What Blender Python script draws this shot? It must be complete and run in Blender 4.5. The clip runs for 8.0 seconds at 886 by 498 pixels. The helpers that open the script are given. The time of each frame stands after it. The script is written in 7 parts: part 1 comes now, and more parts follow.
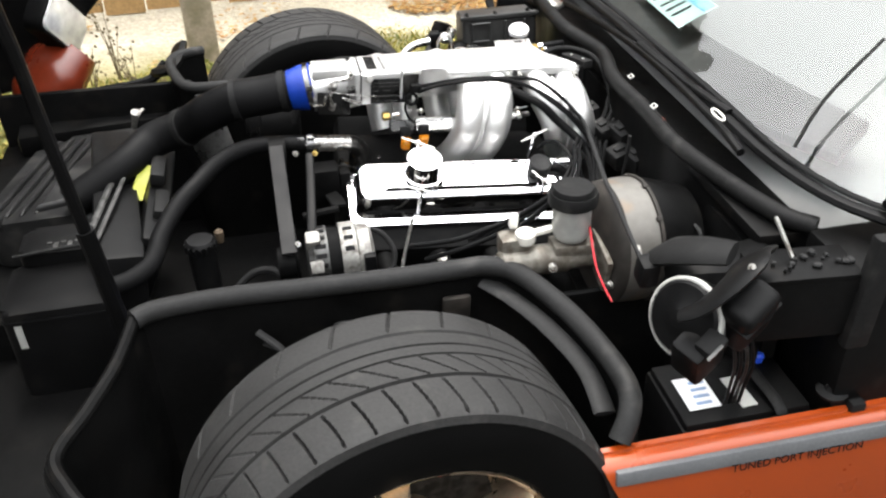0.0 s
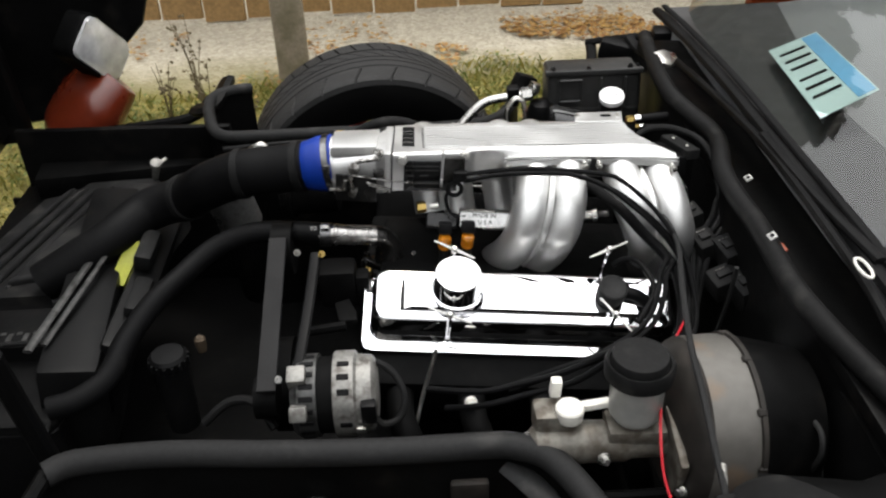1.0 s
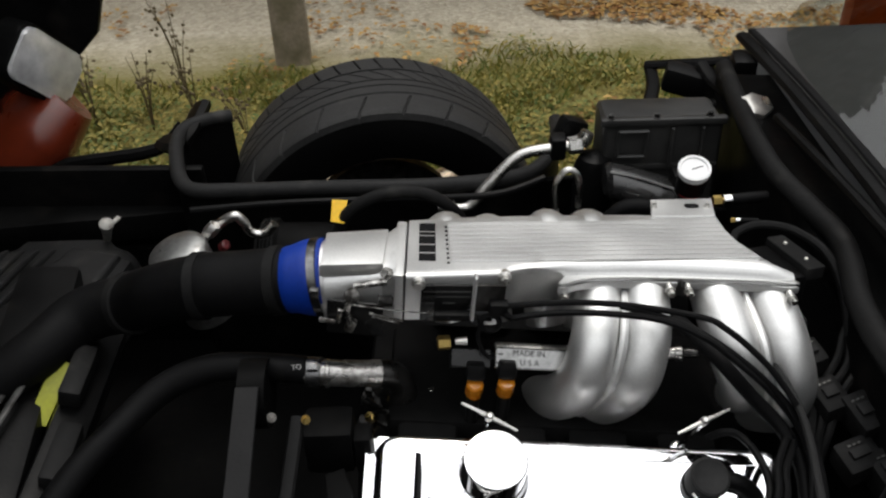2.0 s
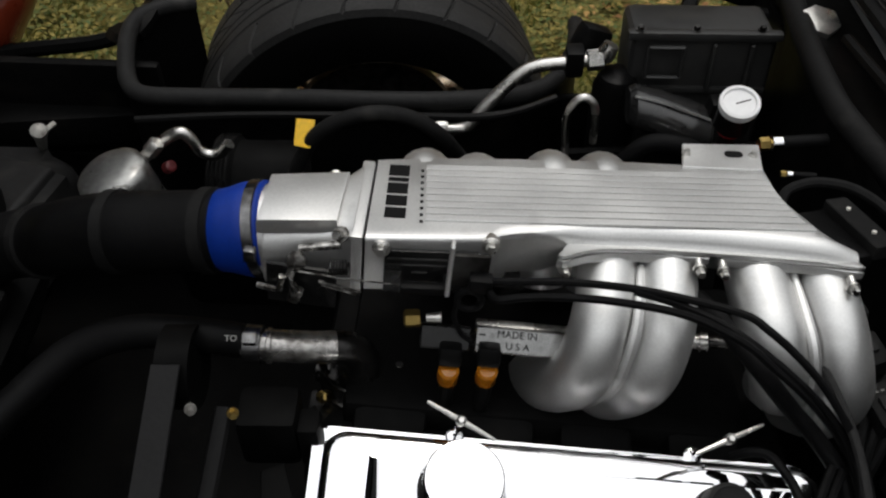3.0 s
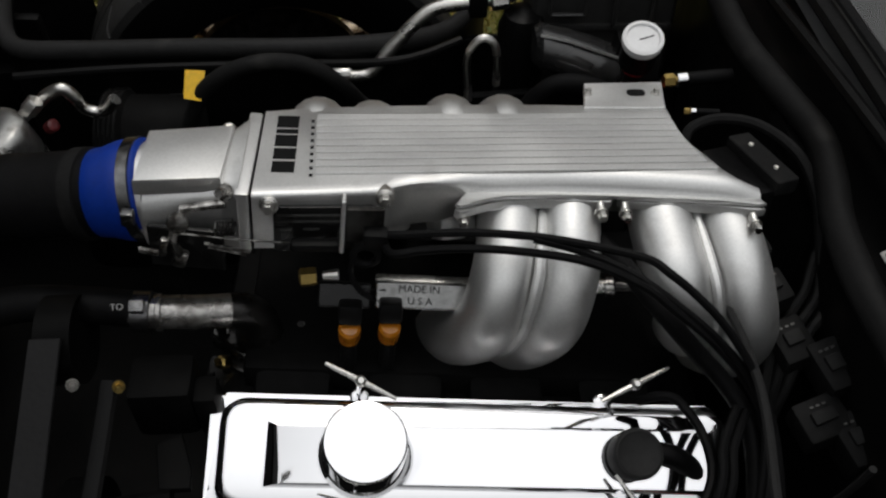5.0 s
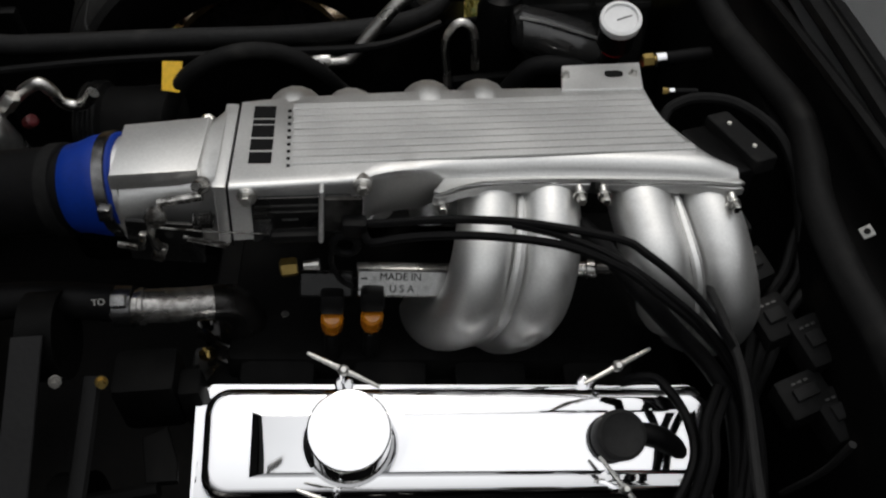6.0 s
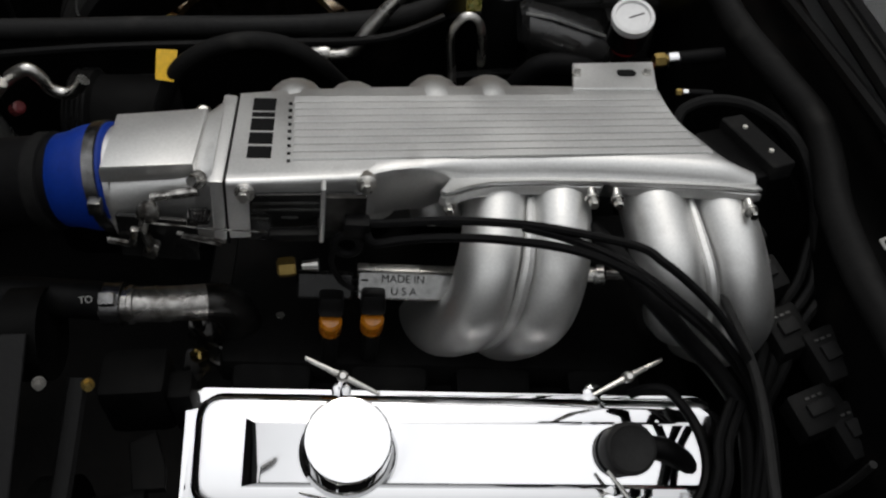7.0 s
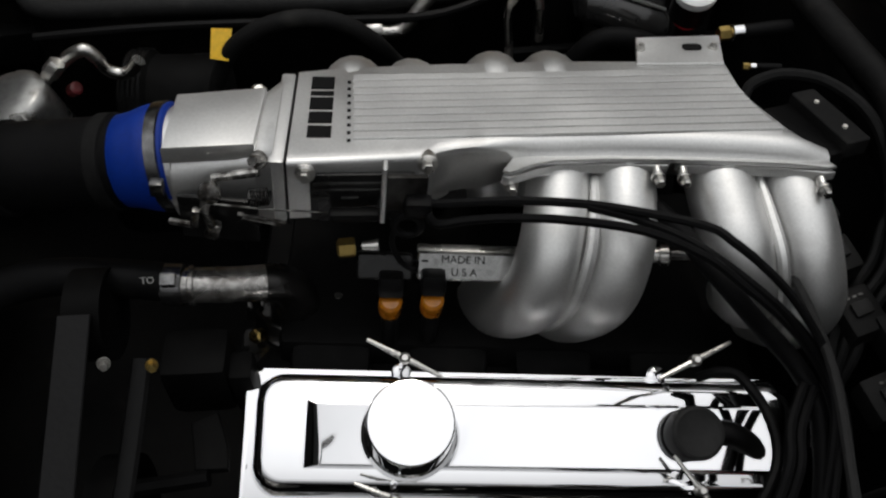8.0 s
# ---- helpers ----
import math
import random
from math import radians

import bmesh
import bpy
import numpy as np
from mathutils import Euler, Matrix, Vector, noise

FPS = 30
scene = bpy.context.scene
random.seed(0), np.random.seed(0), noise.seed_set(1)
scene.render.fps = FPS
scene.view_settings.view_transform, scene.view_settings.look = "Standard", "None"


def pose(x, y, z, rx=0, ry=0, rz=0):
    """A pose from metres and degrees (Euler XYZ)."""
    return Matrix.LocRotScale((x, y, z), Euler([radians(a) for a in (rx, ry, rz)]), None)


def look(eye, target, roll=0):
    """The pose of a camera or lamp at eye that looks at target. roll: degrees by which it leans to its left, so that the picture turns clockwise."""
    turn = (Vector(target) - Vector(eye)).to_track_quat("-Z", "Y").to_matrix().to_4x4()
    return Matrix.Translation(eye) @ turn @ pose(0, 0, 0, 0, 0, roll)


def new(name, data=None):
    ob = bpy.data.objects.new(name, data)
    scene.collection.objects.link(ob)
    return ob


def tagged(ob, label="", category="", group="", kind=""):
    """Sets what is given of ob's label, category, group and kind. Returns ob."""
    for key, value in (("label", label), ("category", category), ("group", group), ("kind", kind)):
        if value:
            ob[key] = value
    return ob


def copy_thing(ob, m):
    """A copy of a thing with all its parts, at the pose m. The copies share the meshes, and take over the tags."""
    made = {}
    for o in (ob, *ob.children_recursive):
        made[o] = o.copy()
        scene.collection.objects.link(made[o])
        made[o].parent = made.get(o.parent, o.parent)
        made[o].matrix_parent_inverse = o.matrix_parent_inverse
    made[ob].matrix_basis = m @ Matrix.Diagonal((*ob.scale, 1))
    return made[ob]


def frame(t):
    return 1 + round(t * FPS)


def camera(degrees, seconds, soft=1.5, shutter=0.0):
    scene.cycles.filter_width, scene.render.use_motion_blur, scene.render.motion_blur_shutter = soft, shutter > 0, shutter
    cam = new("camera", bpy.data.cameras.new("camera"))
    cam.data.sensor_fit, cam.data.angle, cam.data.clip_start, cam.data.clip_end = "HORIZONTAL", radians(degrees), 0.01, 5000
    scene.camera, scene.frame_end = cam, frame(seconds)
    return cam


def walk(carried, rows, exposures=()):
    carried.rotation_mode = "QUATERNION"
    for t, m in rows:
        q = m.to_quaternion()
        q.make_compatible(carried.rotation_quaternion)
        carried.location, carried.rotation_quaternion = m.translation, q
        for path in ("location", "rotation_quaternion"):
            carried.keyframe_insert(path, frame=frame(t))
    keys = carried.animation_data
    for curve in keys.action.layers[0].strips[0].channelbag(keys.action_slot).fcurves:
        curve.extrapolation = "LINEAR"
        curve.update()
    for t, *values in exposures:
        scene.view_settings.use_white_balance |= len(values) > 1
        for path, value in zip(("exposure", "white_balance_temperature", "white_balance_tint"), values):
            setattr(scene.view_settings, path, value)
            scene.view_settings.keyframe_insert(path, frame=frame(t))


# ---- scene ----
# ---------------------------------------------------------------- camera and its walk
cam = camera(52.9, 8.0, soft=2.3)
PATH = [
    (0, (-0.251, -1.71, 1.496), (0.064, -0.081, 0.38), -1.8),
    (0.5, (-0.115, -1.482, 1.463), (0.077, 0.203, 0.403), -1.3),
    (1, (-0.035, -1.285, 1.448), (0.0, 0.377, 0.336), -2.4),
    (1.5, (-0.048, -1.039, 1.434), (0.078, 0.595, 0.288), -2.6),
    (1.7, (-0.047, -0.939, 1.443), (-0.002, 0.686, 0.279), -3.1),
    (2.8, (-0.035, -0.641, 1.366), (-0.029, 0.805, -0.016), 0.0),
    (3, (-0.001, -0.605, 1.353), (-0.027, 0.81, -0.061), -0.3),
    (3.5, (0.016, -0.566, 1.343), (0.066, 0.804, -0.113), 0.8),
    (4, (0.02, -0.566, 1.344), (0.106, 0.79, -0.123), 1.8),
    (4.5, (0.024, -0.569, 1.342), (0.106, 0.773, -0.138), 1.4),
    (4.7, (0.034, -0.573, 1.337), (0.138, 0.762, -0.148), 1.8),
    (5.8, (0.042, -0.584, 1.328), (0.156, 0.714, -0.189), 0.8),
    (6, (0.051, -0.576, 1.335), (0.172, 0.717, -0.186), 0.4),
    (6.5, (0.089, -0.577, 1.343), (0.364, 0.733, -0.143), 1.2),
    (7, (0.037, -0.55, 1.313), (0.188, 0.735, -0.212), 2.6),
    (7.5, (0.012, -0.535, 1.304), (0.101, 0.734, -0.24), 1.6),
    (8, (0.02, -0.539, 1.305), (0.078, 0.713, -0.253), -0.6),
]
EXPOSURES = [(0, 1.61), (0.5, 1.13), (1.0, 0.44), (1.5, -0.06), (1.7, -0.16), (2.8, -0.62), (3.5, -0.92), (4.5, -1.05), (8.0, -1.07)]
walk(cam, [(t, look(eye, target, roll)) for t, eye, target, roll in PATH], EXPOSURES)

# ---------------------------------------------------------------- sky and sun: a bright, mostly clouded day
SUN_ELEVATION, SUN_TURN = radians(70), radians(15)
world = bpy.data.worlds.new("sky")
scene.world = world
world.use_nodes = True
wn, wl = world.node_tree.nodes, world.node_tree.links
sky = wn.new("ShaderNodeTexSky")
sky.sky_type = "NISHITA"
sky.sun_disc = False
sky.sun_elevation, sky.sun_rotation = SUN_ELEVATION, SUN_TURN
sky.dust_density = 4.0
pale = wn.new("ShaderNodeMixRGB")
pale.inputs[0].default_value = 0.85
pale.inputs[2].default_value = (17.5, 17.6, 17.7, 1)
wl.new(sky.outputs[0], pale.inputs[1])
# clouded sky: brightest overhead, dim low down between trees
sky_at, sky_up = wn.new("ShaderNodeTexCoord"), wn.new("ShaderNodeSeparateXYZ")
rise = wn.new("ShaderNodeMapRange")
rise.inputs["From Min"].default_value, rise.inputs["From Max"].default_value = 0.12, 1.0
rise.inputs["To Min"].default_value, rise.inputs["To Max"].default_value = 0.12, 1.27
steep = wn.new("ShaderNodeMath")
steep.operation = "POWER"
steep.inputs[1].default_value = 1.55
cloud = wn.new("ShaderNodeVectorMath")
cloud.operation = "SCALE"
wl.new(sky_at.outputs["Generated"], sky_up.inputs[0])
wl.new(sky_up.outputs["Z"], rise.inputs["Value"])
wl.new(pale.outputs[0], cloud.inputs[0])
wl.new(rise.outputs[0], steep.inputs[0])
wl.new(steep.outputs[0], cloud.inputs["Scale"])
wl.new(cloud.outputs[0], wn["Background"].inputs[0])
wn["Background"].inputs[1].default_value = 0.12
sun = new("sun", bpy.data.lights.new("sun", "SUN"))
sun.data.energy, sun.data.angle, sun.data.color = 0.9, radians(14), (1.0, 0.95, 0.88)
sun_way = Vector((math.sin(SUN_TURN) * math.cos(SUN_ELEVATION), math.cos(SUN_TURN) * math.cos(SUN_ELEVATION), math.sin(SUN_ELEVATION)))
sun.matrix_world = look(sun_way * 20, (0, 0, 0))

# ---------------------------------------------------------------- materials
def material(name, color, rough=0.5, metal=0.0, vary=0.25, fine=140.0, coarse=9.0, bump=0.15, spread=0.12, dirt=None, dirt_at=0.62, coat=0.0, spec=0.5, bump_scale=None):
    """A surface with grain, slow unevenness and optional stains."""
    m = bpy.data.materials.new(name)
    m.use_nodes = True
    n, l = m.node_tree.nodes, m.node_tree.links
    b = n["Principled BSDF"]
    b.inputs["Metallic"].default_value = metal
    b.inputs["Specular IOR Level"].default_value = spec
    b.inputs["Coat Weight"].default_value = coat
    b.inputs["Coat Roughness"].default_value = 0.06
    at = n.new("ShaderNodeTexCoord")
    big, small = n.new("ShaderNodeTexNoise"), n.new("ShaderNodeTexNoise")
    big.inputs["Scale"].default_value, small.inputs["Scale"].default_value = coarse, fine
    big.inputs["Detail"].default_value = small.inputs["Detail"].default_value = 4
    l.new(at.outputs["Object"], big.inputs["Vector"])
    l.new(at.outputs["Object"], small.inputs["Vector"])
    mix = n.new("ShaderNodeMath")
    mix.operation = "ADD"
    l.new(big.outputs["Fac"], mix.inputs[0])
    l.new(small.outputs["Fac"], mix.inputs[1])
    ramp = n.new("ShaderNodeMapRange")
    ramp.inputs["From Min"].default_value, ramp.inputs["From Max"].default_value = 0.7, 1.3
    ramp.inputs["To Min"].default_value, ramp.inputs["To Max"].default_value = 1 - vary, 1 + vary
    l.new(mix.outputs[0], ramp.inputs["Value"])
    tone = n.new("ShaderNodeVectorMath")
    tone.operation = "SCALE"
    tone.inputs[0].default_value = color
    l.new(ramp.outputs[0], tone.inputs["Scale"])
    out = tone.outputs[0]
    if dirt:
        spots = n.new("ShaderNodeTexNoise")
        spots.inputs["Scale"].default_value, spots.inputs["Detail"].default_value = coarse * 2.3, 6
        l.new(at.outputs["Object"], spots.inputs["Vector"])
        edge = n.new("ShaderNodeMapRange")
        edge.inputs["From Min"].default_value, edge.inputs["From Max"].default_value = dirt_at - 0.1, dirt_at + 0.08
        l.new(spots.outputs["Fac"], edge.inputs["Value"])
        over = n.new("ShaderNodeMixRGB")
        over.inputs[2].default_value = (*dirt, 1)
        l.new(edge.outputs[0], over.inputs[0])
        l.new(out, over.inputs[1])
        out = over.outputs[0]
    l.new(out, b.inputs["Base Color"])
    rr = n.new("ShaderNodeMapRange")
    rr.inputs["From Min"].default_value, rr.inputs["From Max"].default_value = 0.35, 0.65
    rr.inputs["To Min"].default_value, rr.inputs["To Max"].default_value = max(0.02, rough - spread), min(1, rough + spread)
    l.new(big.outputs["Fac"], rr.inputs["Value"])
    l.new(rr.outputs[0], b.inputs["Roughness"])
    if bump:
        bp = n.new("ShaderNodeBump")
        bp.inputs["Strength"].default_value, bp.inputs["Distance"].default_value = bump, bump_scale or 0.001
        l.new(small.outputs["Fac"], bp.inputs["Height"])
        l.new(bp.outputs[0], b.inputs["Normal"])
    return m


ALU = material("cast_aluminium", (0.66, 0.66, 0.65), 0.43, 0.93, 0.08, 420, 10, 0.13, 0.07, dirt=(0.50, 0.495, 0.485), dirt_at=0.72)
ALU_DARK = material("dull_aluminium", (0.040, 0.039, 0.037), 0.5, 0.5, 0.25, 200, 20, 0.3, 0.1, dirt=(0.012, 0.011, 0.010), dirt_at=0.52, spec=0.2)
CHROME = material("chrome", (0.93, 0.93, 0.94), 0.045, 1.0, 0.02, 60, 6, 0.0, 0.02)
LINK = material("worn_link_steel", (0.40, 0.39, 0.37), 0.24, 0.95, 0.45, 160, 40, 0.4, 0.12, dirt=(0.05, 0.045, 0.04), dirt_at=0.52)
GREASY = material("greasy_linkage_steel", (0.085, 0.083, 0.08), 0.22, 0.9, 0.3, 160, 22, 0.4, 0.1, dirt=(0.015, 0.014, 0.013), dirt_at=0.55)
RAIL_METAL = material("polished_rail_aluminium", (0.30, 0.30, 0.295), 0.22, 0.95, 0.2, 140, 14, 0.15, 0.08, dirt=(0.10, 0.10, 0.095), dirt_at=0.62)
NECK = material("tarnished_aluminium", (0.36, 0.35, 0.335), 0.24, 0.9, 0.3, 160, 26, 0.5, 0.12, dirt=(0.12, 0.11, 0.10), dirt_at=0.58)
STEEL = material("bright_steel", (0.62, 0.61, 0.58), 0.3, 1.0, 0.2, 180, 20, 0.2, 0.1)
BRASS = material("brass", (0.42, 0.30, 0.10), 0.35, 1.0, 0.2, 180, 20, 0.2, 0.1)
RUBBER = material("black_rubber", (0.0038, 0.0038, 0.0040), 0.55, 0, 0.3, 160, 9, 0.3, 0.1, dirt=(0.010, 0.0098, 0.009), dirt_at=0.72, spec=0.08)
RUBBER_GREY = material("worn_rubber", (0.0085, 0.0085, 0.0085), 0.6, 0, 0.3, 160, 9, 0.3, 0.1, dirt=(0.024, 0.0235, 0.022), dirt_at=0.68, spec=0.10)
SEAL_RUBBER = material("weathered_seal_rubber", (0.0155, 0.0155, 0.0155), 0.6, 0, 0.25, 160, 7, 0.4, 0.1, dirt=(0.038, 0.037, 0.035), dirt_at=0.70, spec=0.12)
ALT_CASE = material("greyed_cast_case", (0.22, 0.215, 0.20), 0.5, 0.5, 0.25, 180, 30, 0.3, 0.1, dirt=(0.09, 0.08, 0.07), dirt_at=0.60)
CANISTER = material("dull_silver_can", (0.34, 0.34, 0.33), 0.34, 0.9, 0.2, 120, 16, 0.2, 0.08, dirt=(0.14, 0.13, 0.12), dirt_at=0.66)
# sidewall rubber, set much darker than the tread
SIDEWALL = material("black_sidewall", (0.0022, 0.0022, 0.0022), 0.5, 0, 0.2, 190, 8, 0.2, 0.08, spec=0.04)
GLOSS_BLACK = material("glossy_black_moulding", (0.005, 0.005, 0.005), 0.28, 0, 0.3, 80, 14, 0.3, 0.1, dirt=(0.012, 0.011, 0.010), dirt_at=0.66, spec=0.35)
LID = material("weathered_lid_plastic", (0.009, 0.009, 0.0092), 0.48, 0, 0.3, 90, 7, 0.3, 0.1, dirt=(0.028, 0.027, 0.025), dirt_at=0.64, spec=0.25)
BLOWER = material("glossy_blower_cover", (0.020, 0.020, 0.020), 0.20, 0, 0.3, 80, 16, 0.3, 0.08, dirt=(0.022, 0.021, 0.020), dirt_at=0.60, spec=0.6)
HEATER = material("dusty_black_moulding", (0.022, 0.022, 0.0215), 0.38, 0, 0.3, 80, 12, 0.3, 0.1, dirt=(0.030, 0.029, 0.027), dirt_at=0.62, spec=0.35)
DARK_CAST = material("oily_dark_casting", (0.034, 0.033, 0.032), 0.28, 0.85, 0.25, 110, 24, 0.6, 0.10, dirt=(0.016, 0.015, 0.014), dirt_at=0.60)
BAND = material("dark_clamp_steel", (0.16, 0.16, 0.16), 0.20, 0.95, 0.25, 160, 20, 0.2, 0.08, dirt=(0.05, 0.048, 0.045), dirt_at=0.62)
STRIP_METAL = material("scuffed_edge_metal", (0.07, 0.07, 0.068), 0.45, 0.6, 0.35, 120, 20, 0.2, 0.1, dirt=(0.02, 0.02, 0.018), dirt_at=0.58)
PLASTIC = material("black_plastic", (0.004, 0.004, 0.0041), 0.42, 0, 0.3, 220, 9, 0.3, 0.1, dirt=(0.009, 0.0085, 0.0075), dirt_at=0.70, spec=0.09)
# both bay blacks sit below real albedo; the deep bay's shade is in the colour
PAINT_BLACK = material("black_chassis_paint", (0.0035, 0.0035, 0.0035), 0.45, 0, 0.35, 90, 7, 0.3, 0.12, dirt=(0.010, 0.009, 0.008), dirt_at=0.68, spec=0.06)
SHADE_BLACK = material("oily_bay_shade_black", (0.0033, 0.0033, 0.0033), 0.6, 0.0, 0.4, 70, 11, 0.5, 0.1, dirt=(0.0065, 0.0062, 0.0058), dirt_at=0.68, spec=0.05)
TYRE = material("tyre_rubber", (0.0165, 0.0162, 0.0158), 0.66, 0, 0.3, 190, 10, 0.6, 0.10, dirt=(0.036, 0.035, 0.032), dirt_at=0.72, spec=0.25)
ORANGE = material("orange_paint", (0.25, 0.036, 0.0025), 0.30, 0.1, 0.06, 500, 6, 0.02, 0.04, coat=0.12)
ORANGE_RED = material("red_orange_lens", (0.13, 0.018, 0.006), 0.3, 0, 0.15, 60, 8, 0.05, 0.05, coat=0.4)
GREY_STRIP = material("grey_rub_strip", (0.09, 0.093, 0.097), 0.55, 0, 0.15, 200, 9, 0.15, 0.08, spec=0.3)
BLUE = material("blue_silicone", (0.002, 0.026, 0.23), 0.42, 0, 0.15, 260, 12, 0.15, 0.06, spec=0.3)
AMBER = material("amber_injector", (0.36, 0.125, 0.006), 0.28, 0, 0.2, 160, 20, 0.1, 0.08)
YELLOW = material("yellow_tag", (0.78, 0.46, 0.004), 0.5, 0, 0.15, 160, 20, 0.1, 0.08)
YELLOW_GREEN = material("yellow_green_tag", (0.26, 0.27, 0.012), 0.5, 0, 0.15, 160, 20, 0.1, 0.08)
DULL_RED = material("grimy_red_plastic", (0.10, 0.012, 0.014), 0.4, 0, 0.25, 120, 18, 0.1, 0.08)
RED = material("red_wire", (0.45, 0.015, 0.025), 0.35, 0, 0.1, 160, 20, 0.05, 0.05)
WHITE = material("white_plastic", (0.72, 0.70, 0.64), 0.4, 0, 0.08, 160, 12, 0.1, 0.06)
MILKY = material("milky_reservoir", (0.34, 0.34, 0.32), 0.35, 0, 0.15, 60, 12, 0.1, 0.06)
PAPER = material("white_label", (0.74, 0.74, 0.74), 0.6, 0, 0.06, 160, 12, 0.05, 0.05)
INK = material("black_ink_and_slots", (0.005, 0.005, 0.0052), 0.6, 0, 0.1, 160, 12, 0.0, 0.05, spec=0.1)
BOOST = material("weathered_booster_plate", (0.10, 0.094, 0.085), 0.5, 0.3, 0.15, 60, 7, 0.15, 0.1, dirt=(0.15, 0.105, 0.07), dirt_at=0.68)
BOOST_DARK = material("grimy_booster_shell", (0.020, 0.018, 0.016), 0.6, 0, 0.3, 60, 9, 0.2, 0.1, dirt=(0.035, 0.03, 0.026), dirt_at=0.6, spec=0.15)
SKY_BLUE = material("plate_blue", (0.16, 0.42, 0.66), 0.35, 0, 0.08, 160, 6, 0.0, 0.05)
BLUE_DARK = material("blue_cap", (0.02, 0.08, 0.6), 0.35, 0, 0.1, 160, 6, 0.0, 0.05)
GOLD = material("gold_alloy_rim", (0.58, 0.47, 0.34), 0.28, 0.9, 0.15, 160, 14, 0.1, 0.08)
CALIPER = material("red_caliper", (0.55, 0.02, 0.012), 0.4, 0, 0.15, 160, 14, 0.1, 0.08)
DASH_GREY = material("grey_dash", (0.17, 0.172, 0.172), 0.7, 0, 0.06, 40, 5, 0.0, 0.1)
DASH = material("dark_dash", (0.040, 0.039, 0.039), 0.7, 0, 0.08, 40, 9, 0.0, 0.1)
PLATE_WHITE = material("plate_white", (0.52, 0.66, 0.64), 0.35, 0, 0.08, 60, 6, 0.0, 0.05)
WOOD = material("fence_wood", (0.29, 0.175, 0.066), 0.75, 0, 0.3, 60, 3, 0.4, 0.08, dirt=(0.09, 0.05, 0.02), dirt_at=0.62)
POST = material("weathered_post_wood", (0.25, 0.21, 0.15), 0.8, 0, 0.25, 70, 4, 0.4, 0.08, dirt=(0.14, 0.12, 0.07), dirt_at=0.58)
STALK = material("dry_weed_stalk", (0.10, 0.075, 0.035), 0.8, 0, 0.3, 90, 6, 0.1, 0.05)


def leaf_material(name, a, b):
    m = bpy.data.materials.new(name)
    m.use_nodes = True
    n, l = m.node_tree.nodes, m.node_tree.links
    geo, ramp = n.new("ShaderNodeNewGeometry"), n.new("ShaderNodeValToRGB")
    ramp.color_ramp.elements[0].color, ramp.color_ramp.elements[1].color = (*a, 1), (*b, 1)
    l.new(geo.outputs["Random Per Island"], ramp.inputs[0])
    l.new(ramp.outputs[0], n["Principled BSDF"].inputs["Base Color"])
    n["Principled BSDF"].inputs["Roughness"].default_value = 0.7
    return m


GRASS = leaf_material("verge_grass", (0.07, 0.12, 0.015), (0.30, 0.24, 0.05))
CROWN = leaf_material("tree_leaves", (0.016, 0.018, 0.008), (0.045, 0.038, 0.018))
WEEDS = leaf_material("low_weed_leaves", (0.045, 0.085, 0.012), (0.26, 0.19, 0.035))
LEAVES = leaf_material("fallen_leaves", (0.20, 0.085, 0.022), (0.42, 0.26, 0.075))


